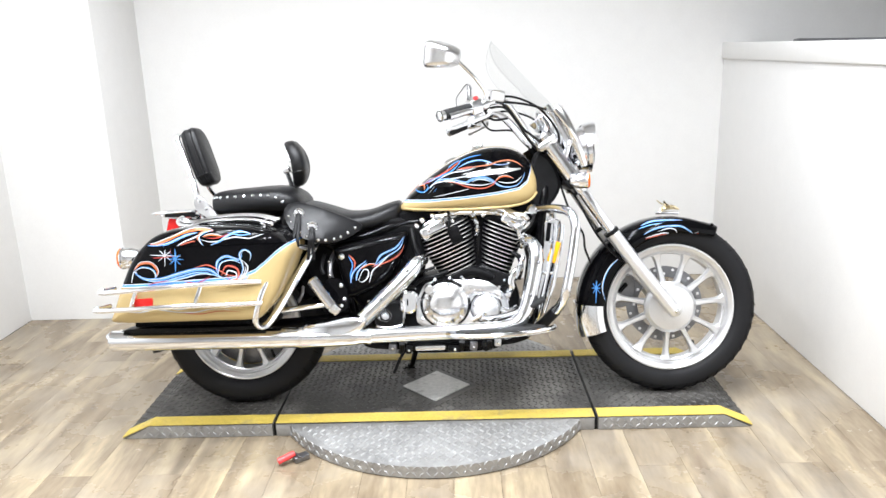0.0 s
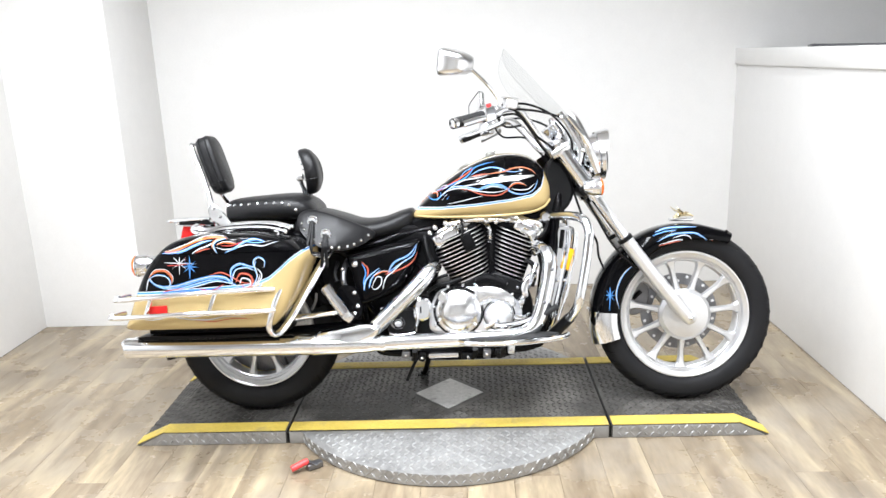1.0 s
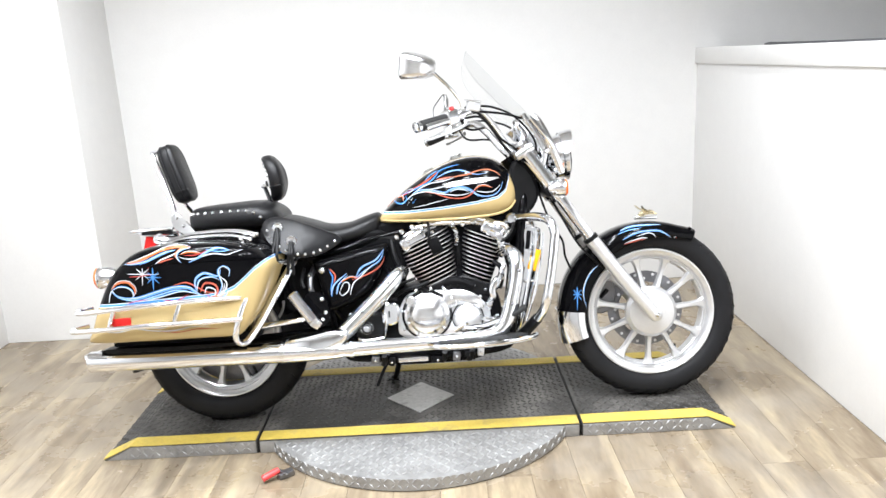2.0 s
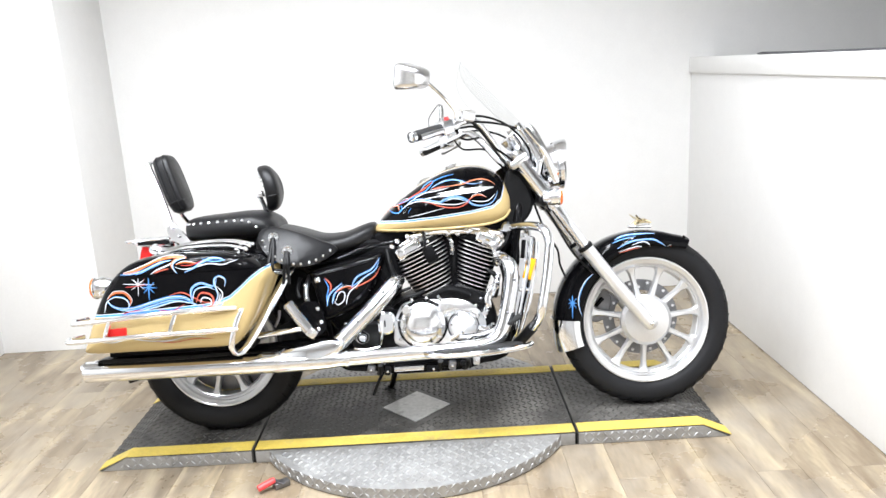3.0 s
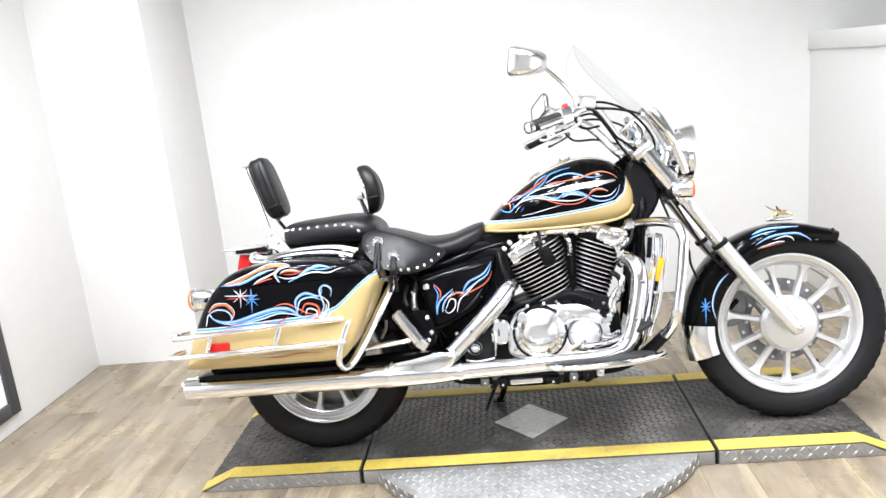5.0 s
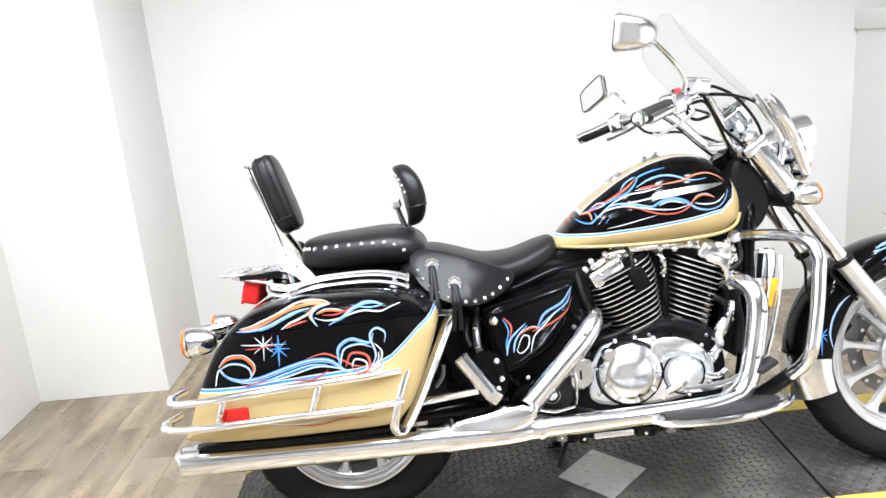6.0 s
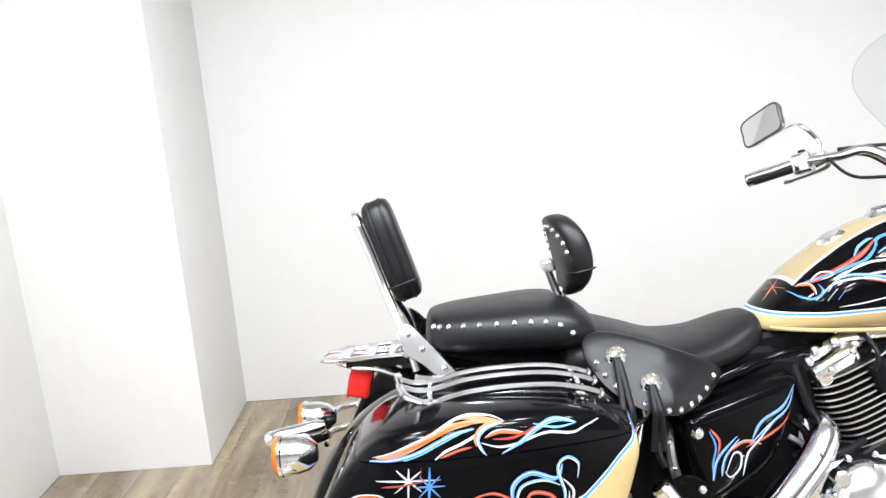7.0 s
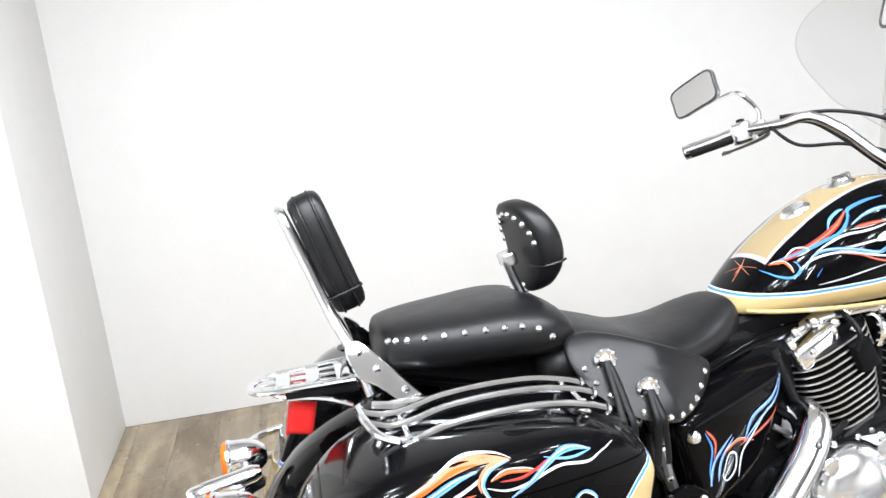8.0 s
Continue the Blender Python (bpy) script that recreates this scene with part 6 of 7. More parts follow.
def cylinder(base, lean, count, w0, w1, d0, d1, skew):
    """A finned barrel: dark fins with bright machined edges, round the rim; head and rocker cover on top."""
    m = Matrix.Translation(base) @ pose(0, 0, 0, 0, lean, 0)
    cy = part("cylinder", turned([(0.055, 0.0), (0.060, 0.01), (0.062, 0.20), (0, 0.20)], m, 28), engine_black, engine, "finned black cylinder")
    for k in range(count):
        t = k / (count - 1)
        hw, hd = w0 + (w1 - w0) * min(1, 1.3 * t), d0 + (d1 - d0) * min(1, 1.3 * t)
        z = 0.012 + 0.0148 * k
        for kind, grow, th, mat in (("fin", 0.0, 0.0064, engine_black), ("fin_edge", 0.0016, 0.0031, fin_silver)):
            loops = []
            for h, inset in ((-th / 2, 0.0), (th / 2, 0.0)):
                loop = []
                for a in np.linspace(0, 2 * math.pi, 36, endpoint=False):
                    c, s = math.cos(a), math.sin(a)
                    x = skew * t + (hw + grow) * math.copysign(abs(c) ** 0.62, c)
                    y = (hd + grow) * math.copysign(abs(s) ** 0.62, s)
                    loop.append(m @ Vector((x, y, z + h)))
                loops.append(loop)
            part(kind, rings(bmesh.new(), loops), mat, cy)
    return m, cy


mr, cyr = cylinder((0.122, 0, 0.462), -22.5, 14, 0.068, 0.103, 0.132, 0.150, 0.016)
mf, cyf = cylinder((0.240, 0, 0.470), 22.5, 13, 0.057, 0.078, 0.125, 0.143, -0.034)
for m, cy, sgn in ((mr, cyr, -1), (mf, cyf, 1)):
    sh = 0.018 if sgn < 0 else -0.034
    part("rocker_cover", block((0.150, 0.205, 0.052), m @ pose(sh, 0, 0.232), 0.020, seg=4), polished, cy, "polished rocker cover")
    part("head_cover", block((0.105, 0.060, 0.050), m @ pose(sh - 0.038 if sgn < 0 else sh + 0.03, -0.112, 0.218, 0, 6 * sgn, 0), 0.014, seg=3), chrome, cy, "chrome head side cover")
    part("head_block", block((0.165, 0.24, 0.030), m @ pose(sh, 0, 0.206), 0.008), engine_black, cy)
    for x, z in ((-0.055, 0.222), (0.0, 0.235), (0.04, 0.215)):
        part("head_bolt", stud(m @ Vector((x + sh, -0.142, z)), (0, -1, 0), 0.008), chrome, cy)
    for x in (-0.04, 0.03):
        part("hex_bolt", stud(m @ Vector((x, -0.08, 0.264)), m.to_3x3() @ Vector((0, 0, 1)), 0.011), chrome, cy)
    part("spark_cap", block((0.044, 0.03, 0.062), m @ pose(0.046, -0.152, 0.168), 0.008, seg=2), engine_black, cy, "black spark plug cap") if sgn < 0 else None
    part("plug_lead", tube([m @ Vector((0.03, -0.164, 0.19)), m @ Vector((0.05, -0.166, 0.225)), m @ Vector((0.06, -0.10, 0.27))], 0.005, 8, 5), satin_black, cy)

# dark mass between the cylinders and under the tank
part("intake", slab([(0.13, 0.49), (0.12, 0.60), (0.10, 0.70), (0.20, 0.72), (0.27, 0.70), (0.24, 0.58), (0.23, 0.48)], [(-0.085, 0.012), (-0.075, 0), (0.075, 0), (0.085, 0.012)], 3), engine_black, engine, "black intake between the cylinders")
part("tank_tunnel", slab([(-0.10, 0.655), (-0.11, 0.72), (0.10, 0.735), (0.36, 0.735), (0.40, 0.80), (0.47, 0.86), (0.50, 0.80), (0.44, 0.70), (0.36, 0.60), (0.30, 0.66), (0.10, 0.665)], [(-0.075, 0.01), (-0.065, 0), (0.065, 0), (0.075, 0.01)], 3), engine_black, bike, "black frame spine under the tank")
part("neck_cover", slab([(0.385, 0.76), (0.40, 0.90), (0.43, 0.925), (0.475, 0.88), (0.50, 0.80), (0.46, 0.73), (0.40, 0.725)], [(-0.088, 0.012), (-0.078, 0), (0.078, 0), (0.088, 0.012)], 3), satin_black, bike, "black steering neck cover")
for x, z in ((0.02, 0.705), (0.09, 0.712), (0.17, 0.708), (0.25, 0.712), (0.31, 0.700), (-0.02, 0.690)):
    part("chrome_bolt", stud((x, -0.128, z), (0, -1, 0.2), 0.011), chrome, engine)
part("fuel_rail", tube([(0.02, -0.11, 0.70), (0.12, -0.12, 0.712), (0.24, -0.12, 0.708), (0.33, -0.10, 0.69)], 0.009, 10, 4), polished, engine)

# covers on the crankcase
CC = Vector((0.056, 0, 0.380))
clutch = part("clutch_cover", lathe([(0.086, -0.125), (0.088, -0.150), (0.082, -0.164), (0.070, -0.168), (0.066, -0.172), (0.060, -0.178), (0.050, -0.184), (0.036, -0.189), (0.02, -0.192), (0, -0.193)], CC, "Y", 48), polished, engine, "round chrome clutch cover")
for k in range(9):
    a = 2 * math.pi * k / 9
    part("cover_screw", stud(CC + Vector((0.077 * math.cos(a), -0.168, 0.077 * math.sin(a))), (0, -1, 0), 0.0062), chrome, clutch)
C2 = Vector((0.205, 0, 0.362))
gear = part("crank_cover", lathe([(0.052, -0.12), (0.054, -0.146), (0.048, -0.158), (0.038, -0.163), (0.026, -0.167), (0.012, -0.169), (0, -0.169)], C2, "Y", 40), cast, engine, "chrome crankshaft cover")
for k in range(7):
    a = 2 * math.pi * k / 7 + 0.2
    part("cover_screw", stud(C2 + Vector((0.044 * math.cos(a), -0.158, 0.044 * math.sin(a))), (0, -1, 0), 0.006), chrome, gear)
part("case_cover", slab([(-0.036, 0.30), (-0.052, 0.37), (-0.038, 0.425), (-0.004, 0.463), (0.079, 0.470), (0.183, 0.462), (0.258, 0.428), (0.292, 0.368), (0.262, 0.318), (0.15, 0.285)], [(-0.148, 0.012), (-0.141, 0.002), (-0.10, 0)], 4), cast, engine, "polished crankcase side cover")
part("cam_plate", slab([(0.128, 0.400), (0.118, 0.448), (0.150, 0.468), (0.215, 0.458), (0.262, 0.424), (0.262, 0.390), (0.225, 0.408), (0.175, 0.412)], [(-0.160, 0.006), (-0.156, 0.0), (-0.13, 0)], 3), polished, engine, "chrome cam chest plate")
for c, rr in ((CC, 0.0885), (C2, 0.0545)):
    part("cover_gasket", lathe([(rr, -0.140), (rr, -0.1498), (rr + 0.0045, -0.1498), (rr + 0.0045, -0.140)], c, "Y", 40), engine_black, engine, "dark gasket line")
part("case_rib", tube([(0.155, -0.150, 0.318), (0.185, -0.160, 0.335), (0.20, -0.164, 0.350)], 0.011, 10, 4), chrome, engine)
part("case_rib", tube([(0.262, -0.150, 0.355), (0.290, -0.160, 0.350), (0.318, -0.150, 0.362)], 0.010, 10, 4), chrome, engine)
for x, z, r in ((-0.030, 0.330, 0.007), (-0.036, 0.400, 0.007), (0.020, 0.474, 0.008), (0.075, 0.478, 0.007), (0.125, 0.470, 0.009), (0.255, 0.438, 0.007), (0.286, 0.390, 0.008), (0.275, 0.335, 0.007), (0.215, 0.303, 0.007), (0.145, 0.298, 0.007), (0.150, 0.440, 0.006), (0.235, 0.418, 0.006)):
    part("case_bolt", stud((x, -0.150 if z < 0.41 else -0.158, z), (0, -1, 0.1), r), chrome, engine)
# cylinder feet: black cast plates with nuts
for x0, lean in ((0.118, -22.5), (0.236, 22.5)):
    foot = part("cylinder_foot", slab([(-0.062, -0.022), (-0.054, 0.018), (0.054, 0.018), (0.062, -0.022), (0.0, -0.030)], [(-0.140, 0.005), (-0.136, 0.0), (-0.08, 0.0)], 2, m=Matrix.Translation((x0, 0, 0.480)) @ pose(0, 0, 0, 0, lean, 0)), satin_black, engine, "black cast cylinder foot")
    for dx in (-0.045, 0.0, 0.045):
        q = Matrix.Translation((x0, -0.140, 0.480)) @ pose(0, 0, 0, 0, lean, 0) @ Vector((dx, 0, -0.004))
        part("foot_nut", stud(q, (0, -1, 0), 0.0065), steel, foot)
# hoses, elbows and small castings behind the covers
for pts, r, mat in (
    (((-0.055, -0.13, 0.455), (-0.02, -0.15, 0.478), (0.03, -0.145, 0.488), (0.07, -0.13, 0.50)), 0.0075, satin_black),
    (((-0.075, -0.12, 0.475), (-0.03, -0.14, 0.500), (0.02, -0.13, 0.515)), 0.006, satin_black),
    (((-0.085, -0.13, 0.52), (-0.055, -0.145, 0.505), (-0.035, -0.14, 0.525), (-0.03, -0.12, 0.56)), 0.006, steel),
    (((0.285, -0.15, 0.41), (0.300, -0.165, 0.435), (0.298, -0.165, 0.462), (0.315, -0.16, 0.492), (0.340, -0.15, 0.505)), 0.0125, chrome),
    (((0.330, -0.12, 0.64), (0.345, -0.15, 0.625), (0.350, -0.15, 0.60), (0.338, -0.14, 0.58)), 0.010, satin_black),
    (((0.31, -0.12, 0.56), (0.335, -0.13, 0.54), (0.340, -0.13, 0.50), (0.33, -0.12, 0.46)), 0.009, satin_black),
    (((-0.12, -0.12, 0.30), (-0.06, -0.15, 0.285), (0.02, -0.16, 0.262), (0.10, -0.16, 0.262)), 0.007, satin_black),
    (((-0.20, -0.13, 0.285), (-0.14, -0.16, 0.262), (-0.09, -0.16, 0.248)), 0.009, steel),
):
    part("hose" if mat is satin_black else "bracket", tube(pts, r, 10, 5), mat, engine)
part("hose_clip", turned([(0, 0.010), (0.010, 0.009), (0.0135, 0.003), (0.0135, -0.008)], Matrix.Translation((0.286, -0.158, 0.408)) @ pose(0, 0, 0, 90, 0, 0), 14), chrome, engine)
for x, z, w, h, mat in ((-0.145, 0.225, 0.03, 0.028, steel), (-0.085, 0.214, 0.022, 0.030, satin_black), (0.085, 0.212, 0.05, 0.020, satin_black), (0.155, 0.220, 0.028, 0.032, steel), (0.205, 0.222, 0.04, 0.020, satin_black), (0.245, 0.232, 0.024, 0.030, cast)):
    part("frame_lug", block((w, 0.03, h), pose(x, -0.150, z, 0, 8, 0), 0.005, seg=2), mat, engine)
    part("lug_bolt", stud((x, -0.166, z), (0, -1, 0), 0.006), chrome, engine)
for x, z in ((0.335, 0.688), (0.352, 0.668), (0.345, 0.640), (0.318, 0.655), (-0.04, 0.672), (0.055, 0.700), (0.205, 0.705)):
    part("chrome_bolt", stud((x, -0.140, z), (0, -1, 0.2), 0.010), chrome, engine)
part("oil_filler", turned([(0, 0.016), (0.014, 0.016), (0.018, 0.012), (0.018, -0.01)], Matrix.Translation((-0.002, -0.165, 0.440)) @ pose(0, 0, 0, 90, 0, 0), 16), polished, engine)
box = part("pivot_cover", slab([(-0.110, 0.365), (-0.104, 0.425), (-0.080, 0.440), (-0.046, 0.425), (-0.048, 0.370), (-0.078, 0.352)], [(-0.176, 0.008), (-0.170, 0.001), (-0.12, 0)], 3), chrome, engine, "chrome swingarm pivot cover")
part("pivot_slot", block((0.005, 0.004, 0.024), pose(-0.082, -0.1765, 0.395), 0.001), engine_black, box)
part("brake_pedal_boss", turned([(0, 0.016), (0.014, 0.016), (0.019, 0.010), (0.019, -0.02)], Matrix.Translation((-0.175, -0.165, 0.345)) @ pose(0, 0, 0, 90, 0, 0), 20), chrome, engine, "chrome frame boss")
part("lower_frame_box", slab([(-0.26, 0.30), (-0.25, 0.38), (-0.13, 0.39), (-0.11, 0.30)], [(-0.150, 0.006), (-0.145, 0), (-0.10, 0)], 3), black_paint, engine)
# brackets, hoses and castings round the engine
for pts, r, mat in (
    (((0.30, -0.13, 0.67), (0.335, -0.15, 0.65), (0.345, -0.15, 0.61), (0.352, -0.15, 0.585)), 0.015, chrome),
    (((0.325, -0.12, 0.70), (0.36, -0.13, 0.69), (0.372, -0.12, 0.655)), 0.012, polished),
    (((0.295, -0.14, 0.45), (0.315, -0.16, 0.47), (0.335, -0.165, 0.52), (0.345, -0.15, 0.545)), 0.010, chrome),
    (((0.11, -0.12, 0.475), (0.16, -0.14, 0.50), (0.235, -0.14, 0.475)), 0.016, engine_black),
    (((-0.03, -0.12, 0.46), (0.02, -0.13, 0.475), (0.06, -0.12, 0.47)), 0.009, satin_black),
    (((-0.06, -0.12, 0.56), (-0.045, -0.13, 0.50), (-0.06, -0.13, 0.46)), 0.008, satin_black),
    (((-0.06, -0.11, 0.66), (-0.05, -0.13, 0.60), (-0.03, -0.13, 0.55)), 0.010, satin_black),
    (((0.36, -0.10, 0.60), (0.375, -0.13, 0.50), (0.365, -0.13, 0.40)), 0.011, satin_black),
    (((0.16, -0.08, 0.70), (0.178, -0.105, 0.685), (0.182, -0.11, 0.655), (0.18, -0.10, 0.63)), 0.009, chrome),
    (((0.20, -0.05, 0.52), (0.185, -0.09, 0.56), (0.19, -0.09, 0.66)), 0.007, satin_black),
):
    part("hose" if mat is satin_black else "bracket", tube(pts, r, 10, 5), mat, engine)
part("sump", slab([(-0.10, 0.235), (-0.09, 0.195), (0.0, 0.185), (0.20, 0.188), (0.27, 0.21), (0.25, 0.245)], [(-0.10, 0.015), (-0.09, 0), (0.09, 0), (0.10, 0.015)], 3), engine_black, engine, "black sump with cast ribs")
for k in range(7):
    part("sump_rib", block((0.010, 0.205, 0.030), pose(-0.05 + 0.045 * k, 0, 0.205), 0.003), engine_black, engine)
part("drain_cover", block((0.11, 0.05, 0.018), pose(-0.005, -0.15, 0.222), 0.004), polished, engine, "bright drain cover")
for x in (-0.12, 0.10, 0.2):
    part("bracket", tube([(x, -0.12, 0.20), (x + 0.01, -0.16, 0.215), (x + 0.012, -0.20, 0.25)], 0.010, 8, 3), satin_black, engine)

# radiator with chrome side shrouds
rad = part("radiator", block((0.036, 0.20, 0.30), pose(0.425, 0, 0.510, 0, 8, 0), 0.006), engine_black, bike, "black radiator in a chrome shroud")
for k in range(26):
    part("radiator_fin", block((0.004, 0.185, 0.003), pose(0.445 + 0.0012 * k - 0.015, 0, 0.375 + 0.0106 * k), 0), steel, rad)


def shroud():
    return slab([(0.432, 0.668), (0.478, 0.676), (0.494, 0.660), (0.486, 0.590), (0.452, 0.44), (0.412, 0.312), (0.362, 0.305), (0.390, 0.44), (0.426, 0.585)], [(-0.112, 0.004), (-0.108, 0), (-0.096, 0)], 3)


for s in (0, 1):
    shd = part("radiator_shroud", mirror_y(shroud()) if s else shroud(), chrome, rad, "chrome radiator side shroud")
    sg = 1 if s else -1
    part("reflector", block((0.031, 0.009, 0.080), pose(0.464, sg * 0.120, 0.556, 0, 17, 0), 0.003), orange_reflector, shd, "orange side reflector")
    part("reflector_bracket", tube([(0.452, sg * 0.108, 0.60), (0.455, sg * 0.114, 0.56), (0.446, sg * 0.114, 0.51)], 0.008, 8, 3), chrome, shd)
    part("shroud_rail", tube([(0.470, sg * 0.118, 0.662), (0.466, sg * 0.122, 0.60), (0.436, sg * 0.122, 0.46), (0.402, sg * 0.118, 0.33), (0.385, sg * 0.11, 0.29)], 0.0075, 10, 5), chrome, shd, "chrome shroud rail")
    for dx, zz, hh in ((0.0, 0.44, 0.19), (0.024, 0.43, 0.12), (0.040, 0.44, 0.17)):
        part("shroud_slot", block((0.007, 0.004, hh), pose(0.402 + dx + 0.25 * (zz - 0.44), sg * 0.1125, zz, 0, 15, 0), 0.002), engine_black, shd)
    part("shroud_slot", block((0.016, 0.004, 0.07), pose(0.446, sg * 0.1125, 0.630, 0, 8, 0), 0.003), engine_black, shd)
    part("shroud_rail", tube([(0.500, sg * 0.125, 0.655), (0.492, sg * 0.130, 0.58), (0.460, sg * 0.130, 0.44), (0.425, sg * 0.125, 0.33)], 0.006, 10, 5), chrome, shd)
    part("shroud_stay", block((0.040, 0.012, 0.012), pose(0.440, sg * 0.118, 0.478), 0.003), chrome, shd)


# engine guard hoop
def crash_bar():
    return tube([(0.395, -0.055, 0.712), (0.43, -0.12, 0.716), (0.475, -0.20, 0.718), (0.505, -0.268, 0.705), (0.517, -0.292, 0.664), (0.513, -0.297, 0.625), (0.499, -0.308, 0.545), (0.479, -0.316, 0.455), (0.470, -0.303, 0.412), (0.455, -0.265, 0.372), (0.425, -0.215, 0.325), (0.39, -0.165, 0.28), (0.35, -0.12, 0.258)], 0.0165, 14, 6)


hoops = both_sides("engine_guard", crash_bar, chrome, bike, "chrome engine guard hoop")
for s, hoop in zip((-1, 1), hoops):
    part("guard_clamp", block((0.035, 0.045, 0.040), pose(0.41, s * 0.06, 0.711), 0.010, seg=3), chrome, hoop)
    part("guard_cap", turned([(0, 0.014), (0.016, 0.012), (0.022, 0.004), (0.022, -0.012)], Matrix.Translation((0.392, s * 0.085, 0.712)) @ pose(0, 0, 0, -90 * s, 0, 0), 18), chrome, hoop)
    pegb = part("rubber_bumper", tube([(0.448, s * 0.252, 0.361), (0.418, s * 0.205, 0.316), (0.392, s * 0.168, 0.283)], 0.0195, 14, 1), satin_black, hoop, "black rubber bumper")

# ---- exhaust ----
exh = part("exhaust", tube([(0.335, -0.10, 0.60), (0.360, -0.16, 0.606), (0.383, -0.205, 0.580), (0.385, -0.222, 0.53), (0.366, -0.232, 0.44), (0.335, -0.245, 0.350), (0.285, -0.255, 0.312), (0.20, -0.262, 0.300), (0.0, -0.27, 0.297), (-0.25, -0.28, 0.297)], [0.022, 0.024, 0.026, 0.027, 0.027, 0.027, 0.026, 0.024, 0.024, 0.026], 20, 6), chrome, bike, "chrome two-into-one exhaust with heat shields")
part("rear_pipe", tube([(-0.022, -0.12, 0.545), (-0.034, -0.165, 0.548), (-0.050, -0.200, 0.532), (-0.10, -0.225, 0.480), (-0.20, -0.25, 0.390), (-0.255, -0.265, 0.345), (-0.32, -0.275, 0.325), (-0.42, -0.28, 0.325)], [0.022, 0.025, 0.029, 0.030, 0.030, 0.030, 0.029, 0.028], 20, 6), chrome, exh, "chrome rear exhaust pipe")
muff = part("muffler", tube([(-0.24, -0.281, 0.298), (-0.30, -0.285, 0.300), (-0.45, -0.290, 0.303), (-0.49, -0.290, 0.304), (-1.06, -0.300, 0.314), (-1.108, -0.301, 0.316), (-1.116, -0.301, 0.316)], [0.026, 0.033, 0.037, 0.036, 0.036, 0.036, 0.033], 28, 3), chrome, exh, "long straight chrome muffler")
part("muffler_mouth", tube([(-1.08, -0.301, 0.316), (-1.1175, -0.301, 0.316)], 0.024, 20, 1), engine_black, muff, "dark muffler mouth")
for x, rr in ((-0.452, 0.039), (-0.215, 0.029), (-1.085, 0.0375)):
    part("clamp_band", tube([(x - 0.006, -0.29, 0.304 - (x + 0.45) * 0.017), (x + 0.006, -0.29, 0.304 - (x + 0.45) * 0.017)] if x < -0.3 else [(x - 0.006, -0.279, 0.297), (x + 0.006, -0.279, 0.297)], rr, 24, 1), polished, exh, "clamp band")
part("collector_cover", slab([(-0.44, 0.345), (-0.36, 0.360), (-0.27, 0.375), (-0.22, 0.36), (-0.25, 0.318), (-0.33, 0.300), (-0.44, 0.300)], [(-0.318, 0.012), (-0.312, 0.003), (-0.300, 0.0), (-0.27, 0)], 4), chrome, exh, "chrome collector cover")
# black strip added for the shaded gap between bag and muffler
part("muffler_gap", slab([(-1.045, 0.361), (-0.80, 0.356), (-0.60, 0.358), (-0.60, 0.348), (-0.80, 0.344), (-1.04, 0.346)], [(-0.33, 0.001), (-0.328, 0), (-0.25, 0)], 2), satin_black, exh, "black strip standing in for the dark gap over the muffler")
part("muffler_hanger", block((0.5, 0.10, 0.030), pose(-0.78, -0.26, 0.378), 0.006), engine_black, exh, "dark muffler hanger")
part("heat_shield", tube([(0.300, -0.262, 0.322), (0.22, -0.275, 0.309), (0.0, -0.283, 0.305), (-0.205, -0.29, 0.303)], [0.020, 0.0235, 0.0235, 0.0235], 20, 4), chrome, exh, "chrome heat shield")
for p in ((-0.075, -0.243, 0.520), (-0.17, -0.270, 0.425), (0.391, -0.252, 0.535), (0.36, -0.262, 0.42)):
    part("shield_screw", stud(p, (0, -1, 0.3), 0.0062), steel, exh)

# rider floorboards
def floorboard():
    bm = slab([(0.06, -0.36), (0.05, -0.31), (0.09, -0.25), (0.20, -0.215), (0.34, -0.215), (0.415, -0.25), (0.40, -0.30), (0.28, -0.365), (0.15, -0.38)], [(0, 0.008), (0.004, 0), (0.009, 0), (0.012, 0.008)], 4)
    bm.transform(Matrix(((1, 0, 0, 0), (0, 0, 1, 0), (0, 1, 0, 0), (0, 0, 0, 1))))
    bm.transform(Matrix.Translation((0.02, 0, 0.292)))
    return bm


def board_pad():
    bm = slab([(0.08, -0.345), (0.075, -0.31), (0.11, -0.265), (0.20, -0.235), (0.33, -0.235), (0.385, -0.26), (0.37, -0.29), (0.27, -0.345), (0.15, -0.36)], [(0, 0.002), (0.003, 0), (0.009, 0), (0.011, 0.004)], 4)
    bm.transform(Matrix(((1, 0, 0, 0), (0, 0, 1, 0), (0, 1, 0, 0), (0, 0, 0, 1))))
    bm.transform(Matrix.Translation((0.02, 0, 0.302)))
    return bm


for s in (0, 1):
    fb_ob = part("floorboard", mirror_y(floorboard()) if s else floorboard(), chrome, bike, "chrome-edged rider floorboard with a black rubber mat")
    sg = 1 if s else -1
    part("board_edge", tube([(0.06, sg * 0.335, 0.306), (0.10, sg * 0.366, 0.306), (0.17, sg * 0.382, 0.306), (0.30, sg * 0.366, 0.306), (0.40, sg * 0.315, 0.306), (0.44, sg * 0.265, 0.306)], 0.0085, 8, 5), chrome, fb_ob, "chrome floorboard edge")
    part("rubber_mat", mirror_y(board_pad()) if s else board_pad(), grip_rubber, fb_ob, "black rubber mat")
brk = part("brake_pedal", tube([(0.19, -0.19, 0.33), (0.26, -0.215, 0.34), (0.33, -0.235, 0.365), (0.375, -0.25, 0.385)], 0.010, 10, 5), chrome, bike, "chrome brake pedal")
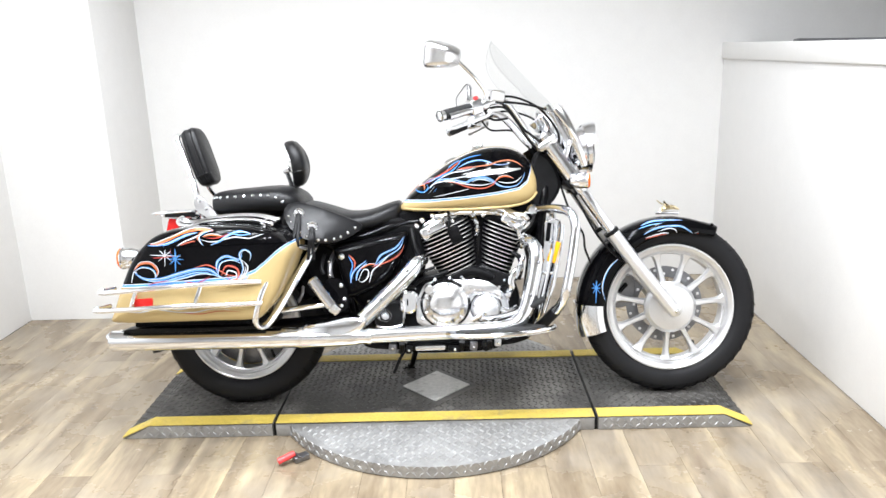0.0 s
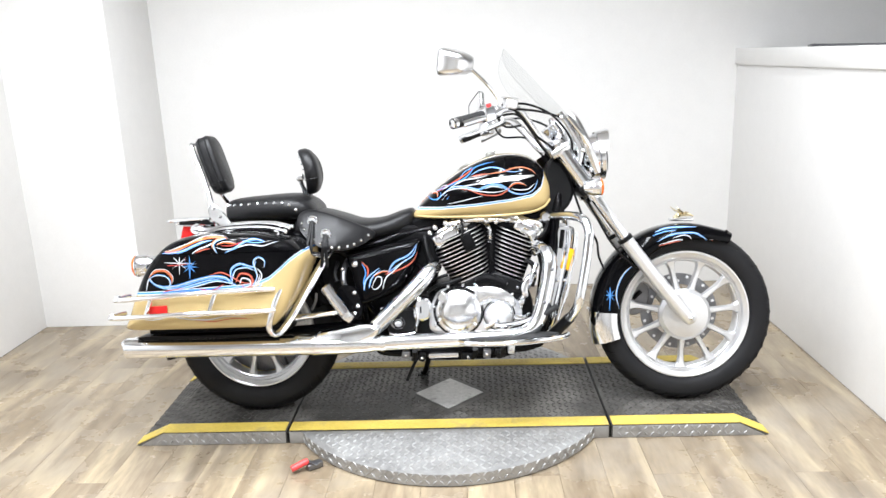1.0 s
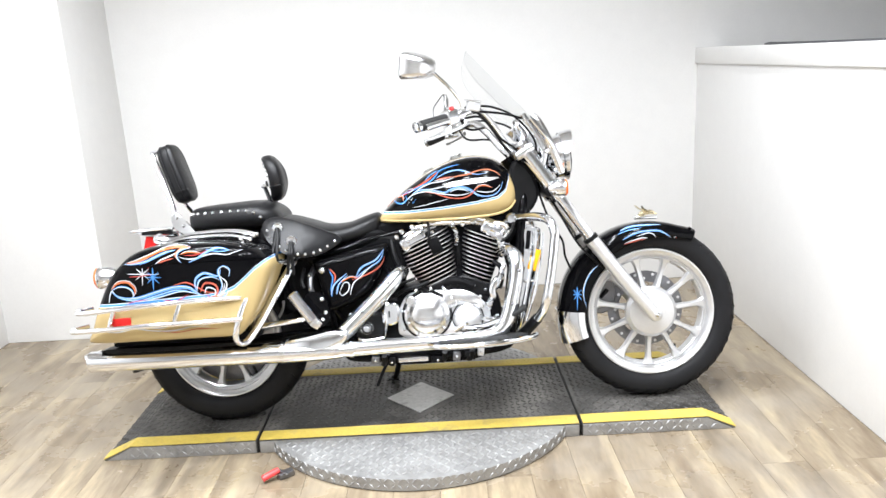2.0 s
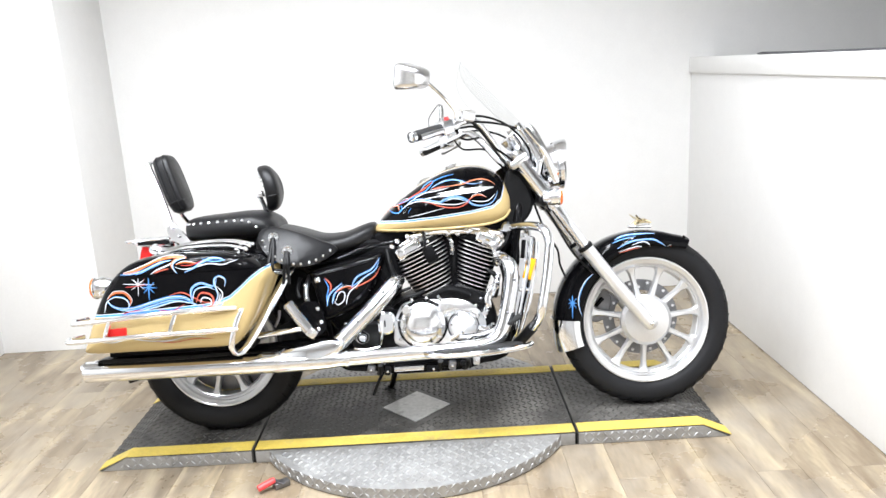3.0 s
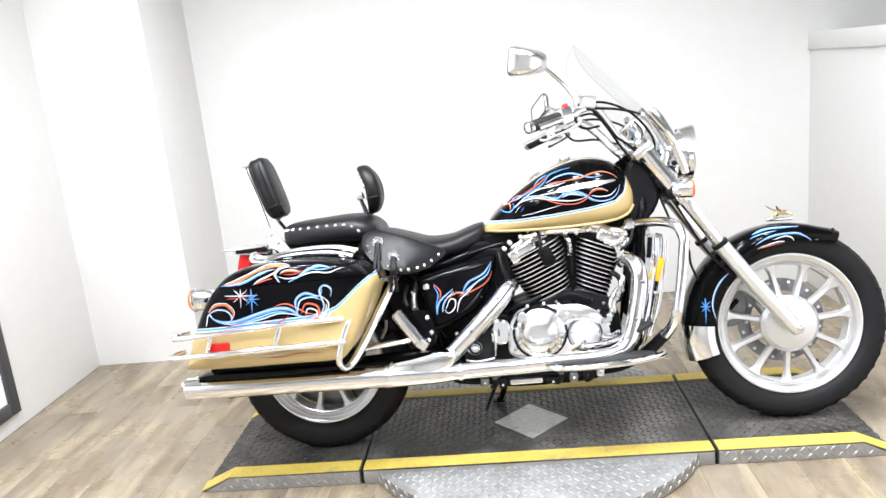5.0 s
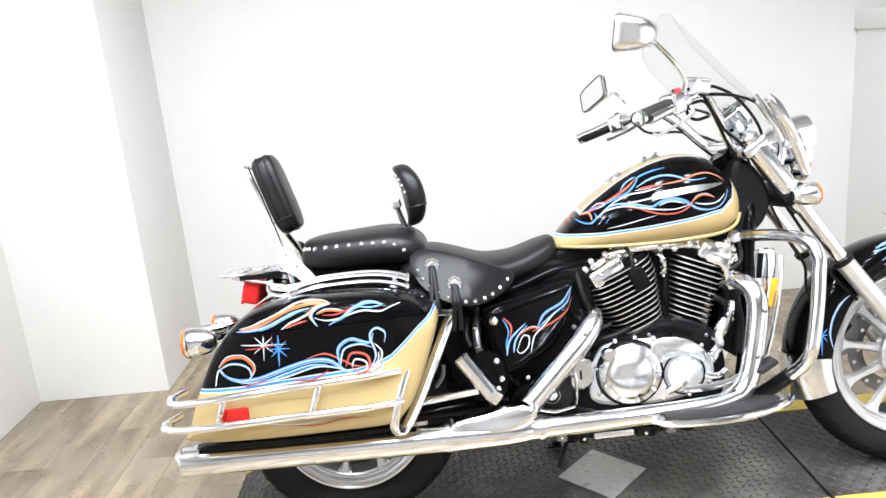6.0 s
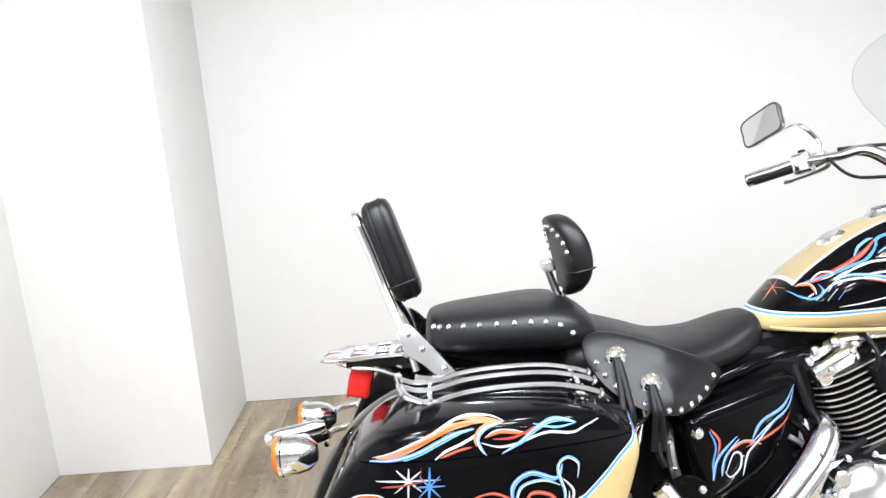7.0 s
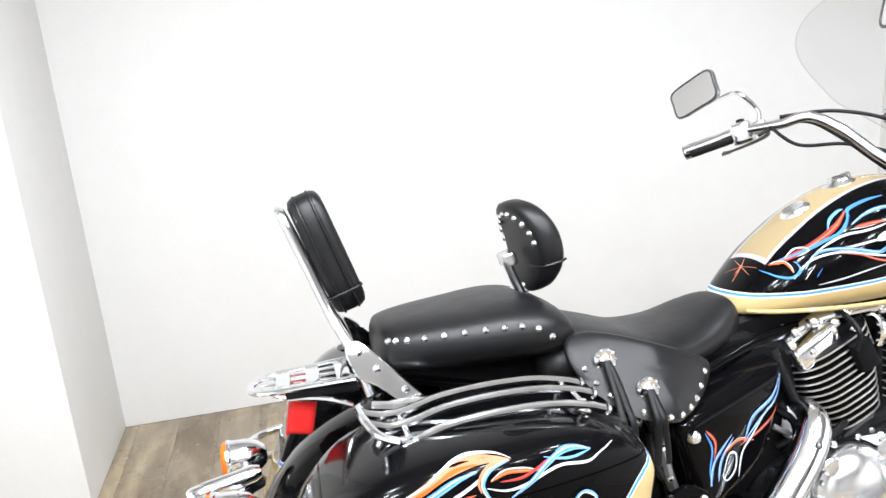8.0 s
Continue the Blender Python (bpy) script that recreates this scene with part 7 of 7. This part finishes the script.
part("pedal_pad", block((0.055, 0.05, 0.014), pose(0.385, -0.25, 0.392, 0, -30, 0), 0.005), grip_rubber, brk)

# side stand, holding the lean
part("side_stand", tube([(-0.06, 0.11, 0.20), (-0.085, 0.19, 0.11), (-0.10, 0.235, 0.060), (-0.115, 0.245, 0.052)], 0.011, 10, 4), satin_black, bike, "black side stand")
part("stand_foot", block((0.045, 0.03, 0.006), pose(-0.11, 0.245, 0.0485, 10.2, 0, 0), 0.002), satin_black, bike)
part("stand_spring", tube([(-0.10, -0.06, 0.20), (-0.125, -0.08, 0.165), (-0.15, -0.09, 0.11)], 0.006, 8, 3), satin_black, bike)

# front brake caliper, behind the leg
cal = part("brake_caliper", slab([(0.70, 0.40), (0.73, 0.45), (0.77, 0.46), (0.80, 0.40), (0.78, 0.33), (0.73, 0.31), (0.70, 0.345)], [(0.03, 0.004), (0.035, 0), (0.075, 0), (0.08, 0.006)], 3), steel, bike, "grey front brake caliper")
part("caliper_bolt", stud((0.752, 0.029, 0.43), (0, -1, 0), 0.010), chrome, cal)
part("caliper_bolt", stud((0.745, 0.029, 0.345), (0, -1, 0), 0.010), chrome, cal)
part("caliper_pin", tube([(0.735, 0.024, 0.375), (0.765, 0.024, 0.405)], 0.008, 8, 1), engine_black, cal)
part("brake_hose", tube([(0.748, 0.04, 0.46), (0.742, 0.02, 0.53), (0.71, -0.02, 0.60), (0.66, -0.06, 0.66), (0.60, -0.07, 0.74)], 0.005, 8, 6), satin_black, cal)

# ---- lower frame beside the swingarm pivot ----
boss = part("pivot_boss", turned([(0, 0.012), (0.010, 0.014), (0.013, 0.006), (0.022, 0.008), (0.026, 0.002), (0.026, -0.02)], Matrix.Translation((-0.165, -0.176, 0.350)) @ pose(0, 0, 0, 90, 0, 0), 24), chrome, bike, "round chrome pivot boss")
part("boss_ring", turned([(0.019, 0.006), (0.021, 0.0085), (0.015, 0.0085), (0.014, 0.005)], Matrix.Translation((-0.165, -0.176, 0.350)) @ pose(0, 0, 0, 90, 0, 0), 24), engine_black, boss)
part("pivot_plate", slab([(-0.205, 0.318), (-0.200, 0.372), (-0.180, 0.392), (-0.118, 0.398), (-0.100, 0.378), (-0.108, 0.320), (-0.15, 0.306)], [(-0.172, 0.004), (-0.168, 0.0), (-0.12, 0.0)], 2), satin_black, bike, "black pivot plate")
for pts, r, mat in (
    (((-0.200, -0.176, 0.312), (-0.16, -0.180, 0.304), (-0.105, -0.178, 0.312)), 0.0045, chrome),
    (((-0.102, -0.176, 0.318), (-0.095, -0.178, 0.365), (-0.098, -0.176, 0.402)), 0.0045, chrome),
    (((-0.290, -0.13, 0.600), (-0.300, -0.17, 0.560), (-0.292, -0.19, 0.500), (-0.275, -0.18, 0.430), (-0.250, -0.16, 0.385)), 0.009, black_paint),
    (((-0.335, -0.15, 0.595), (-0.350, -0.20, 0.560), (-0.352, -0.22, 0.520), (-0.345, -0.22, 0.490)), 0.010, steel),
    (((-0.372, -0.20, 0.585), (-0.380, -0.23, 0.545), (-0.372, -0.24, 0.520)), 0.007, satin_black),
    (((-0.315, -0.20, 0.470), (-0.345, -0.23, 0.462), (-0.385, -0.24, 0.455)), 0.008, satin_black),
    (((-0.470, -0.23, 0.420), (-0.450, -0.25, 0.452), (-0.446, -0.25, 0.480)), 0.005, steel),
    (((-0.10, -0.15, 0.44), (-0.075, -0.17, 0.452), (-0.05, -0.165, 0.446)), 0.006, satin_black),
    (((-0.088, -0.15, 0.56), (-0.070, -0.17, 0.54), (-0.066, -0.17, 0.50), (-0.078, -0.16, 0.47)), 0.008, black_paint),
):
    part("frame_bracket", tube(pts, r, 8, 5), mat, bike)
part("rear_cylinder_tab", slab([(-0.062, 0.500), (-0.052, 0.545), (-0.030, 0.552), (-0.012, 0.530), (-0.030, 0.520), (-0.050, 0.495)], [(-0.150, 0.003), (-0.147, 0.0), (-0.12, 0)], 2), trim_paint, bike, "white cable tab")
for x, y, z in ((-0.352, -0.226, 0.512), (-0.268, -0.175, 0.418), (-0.224, -0.178, 0.405), (-0.072, -0.172, 0.505), (-0.355, -0.215, 0.560)):
    part("frame_bolt", stud((x, y, z), (0, -1, 0.1), 0.0075), chrome, bike)

# ---- floor boards ----
def boards():
    wide, long = 0.152, 1.22
    bm = block((wide - 0.0007, long - 0.0007, 0.006), pose(0, 0, -0.003), 0.0004, seg=1)
    me = finish(bm, "board", oak, 0)
    nx = int((XR - XL) / wide) + 1
    count = 0
    for i in range(nx):
        x = XL + (i + 0.5) * wide
        y = YB - long / 2 + 0.001 - random.choice((0.0, 0.3, 0.55, 0.8)) + 0.9
        while y > YF - long / 2:
            lo, hi = max(y - long / 2, YF), min(y + long / 2, YB)
            if hi - lo > 0.05 and x - wide / 2 < XR:
                ob = new("board", me)
                ob.parent = floor
                xr = min(x + wide / 2, XR)
                cx = (x - wide / 2 + xr) / 2
                ob.matrix_basis = Matrix.Translation((cx, (lo + hi) / 2, 0)) @ Matrix.Diagonal(((xr - x + wide / 2) / wide, (hi - lo) / long, 1, 1))
                count += 1
            y -= long


boards()
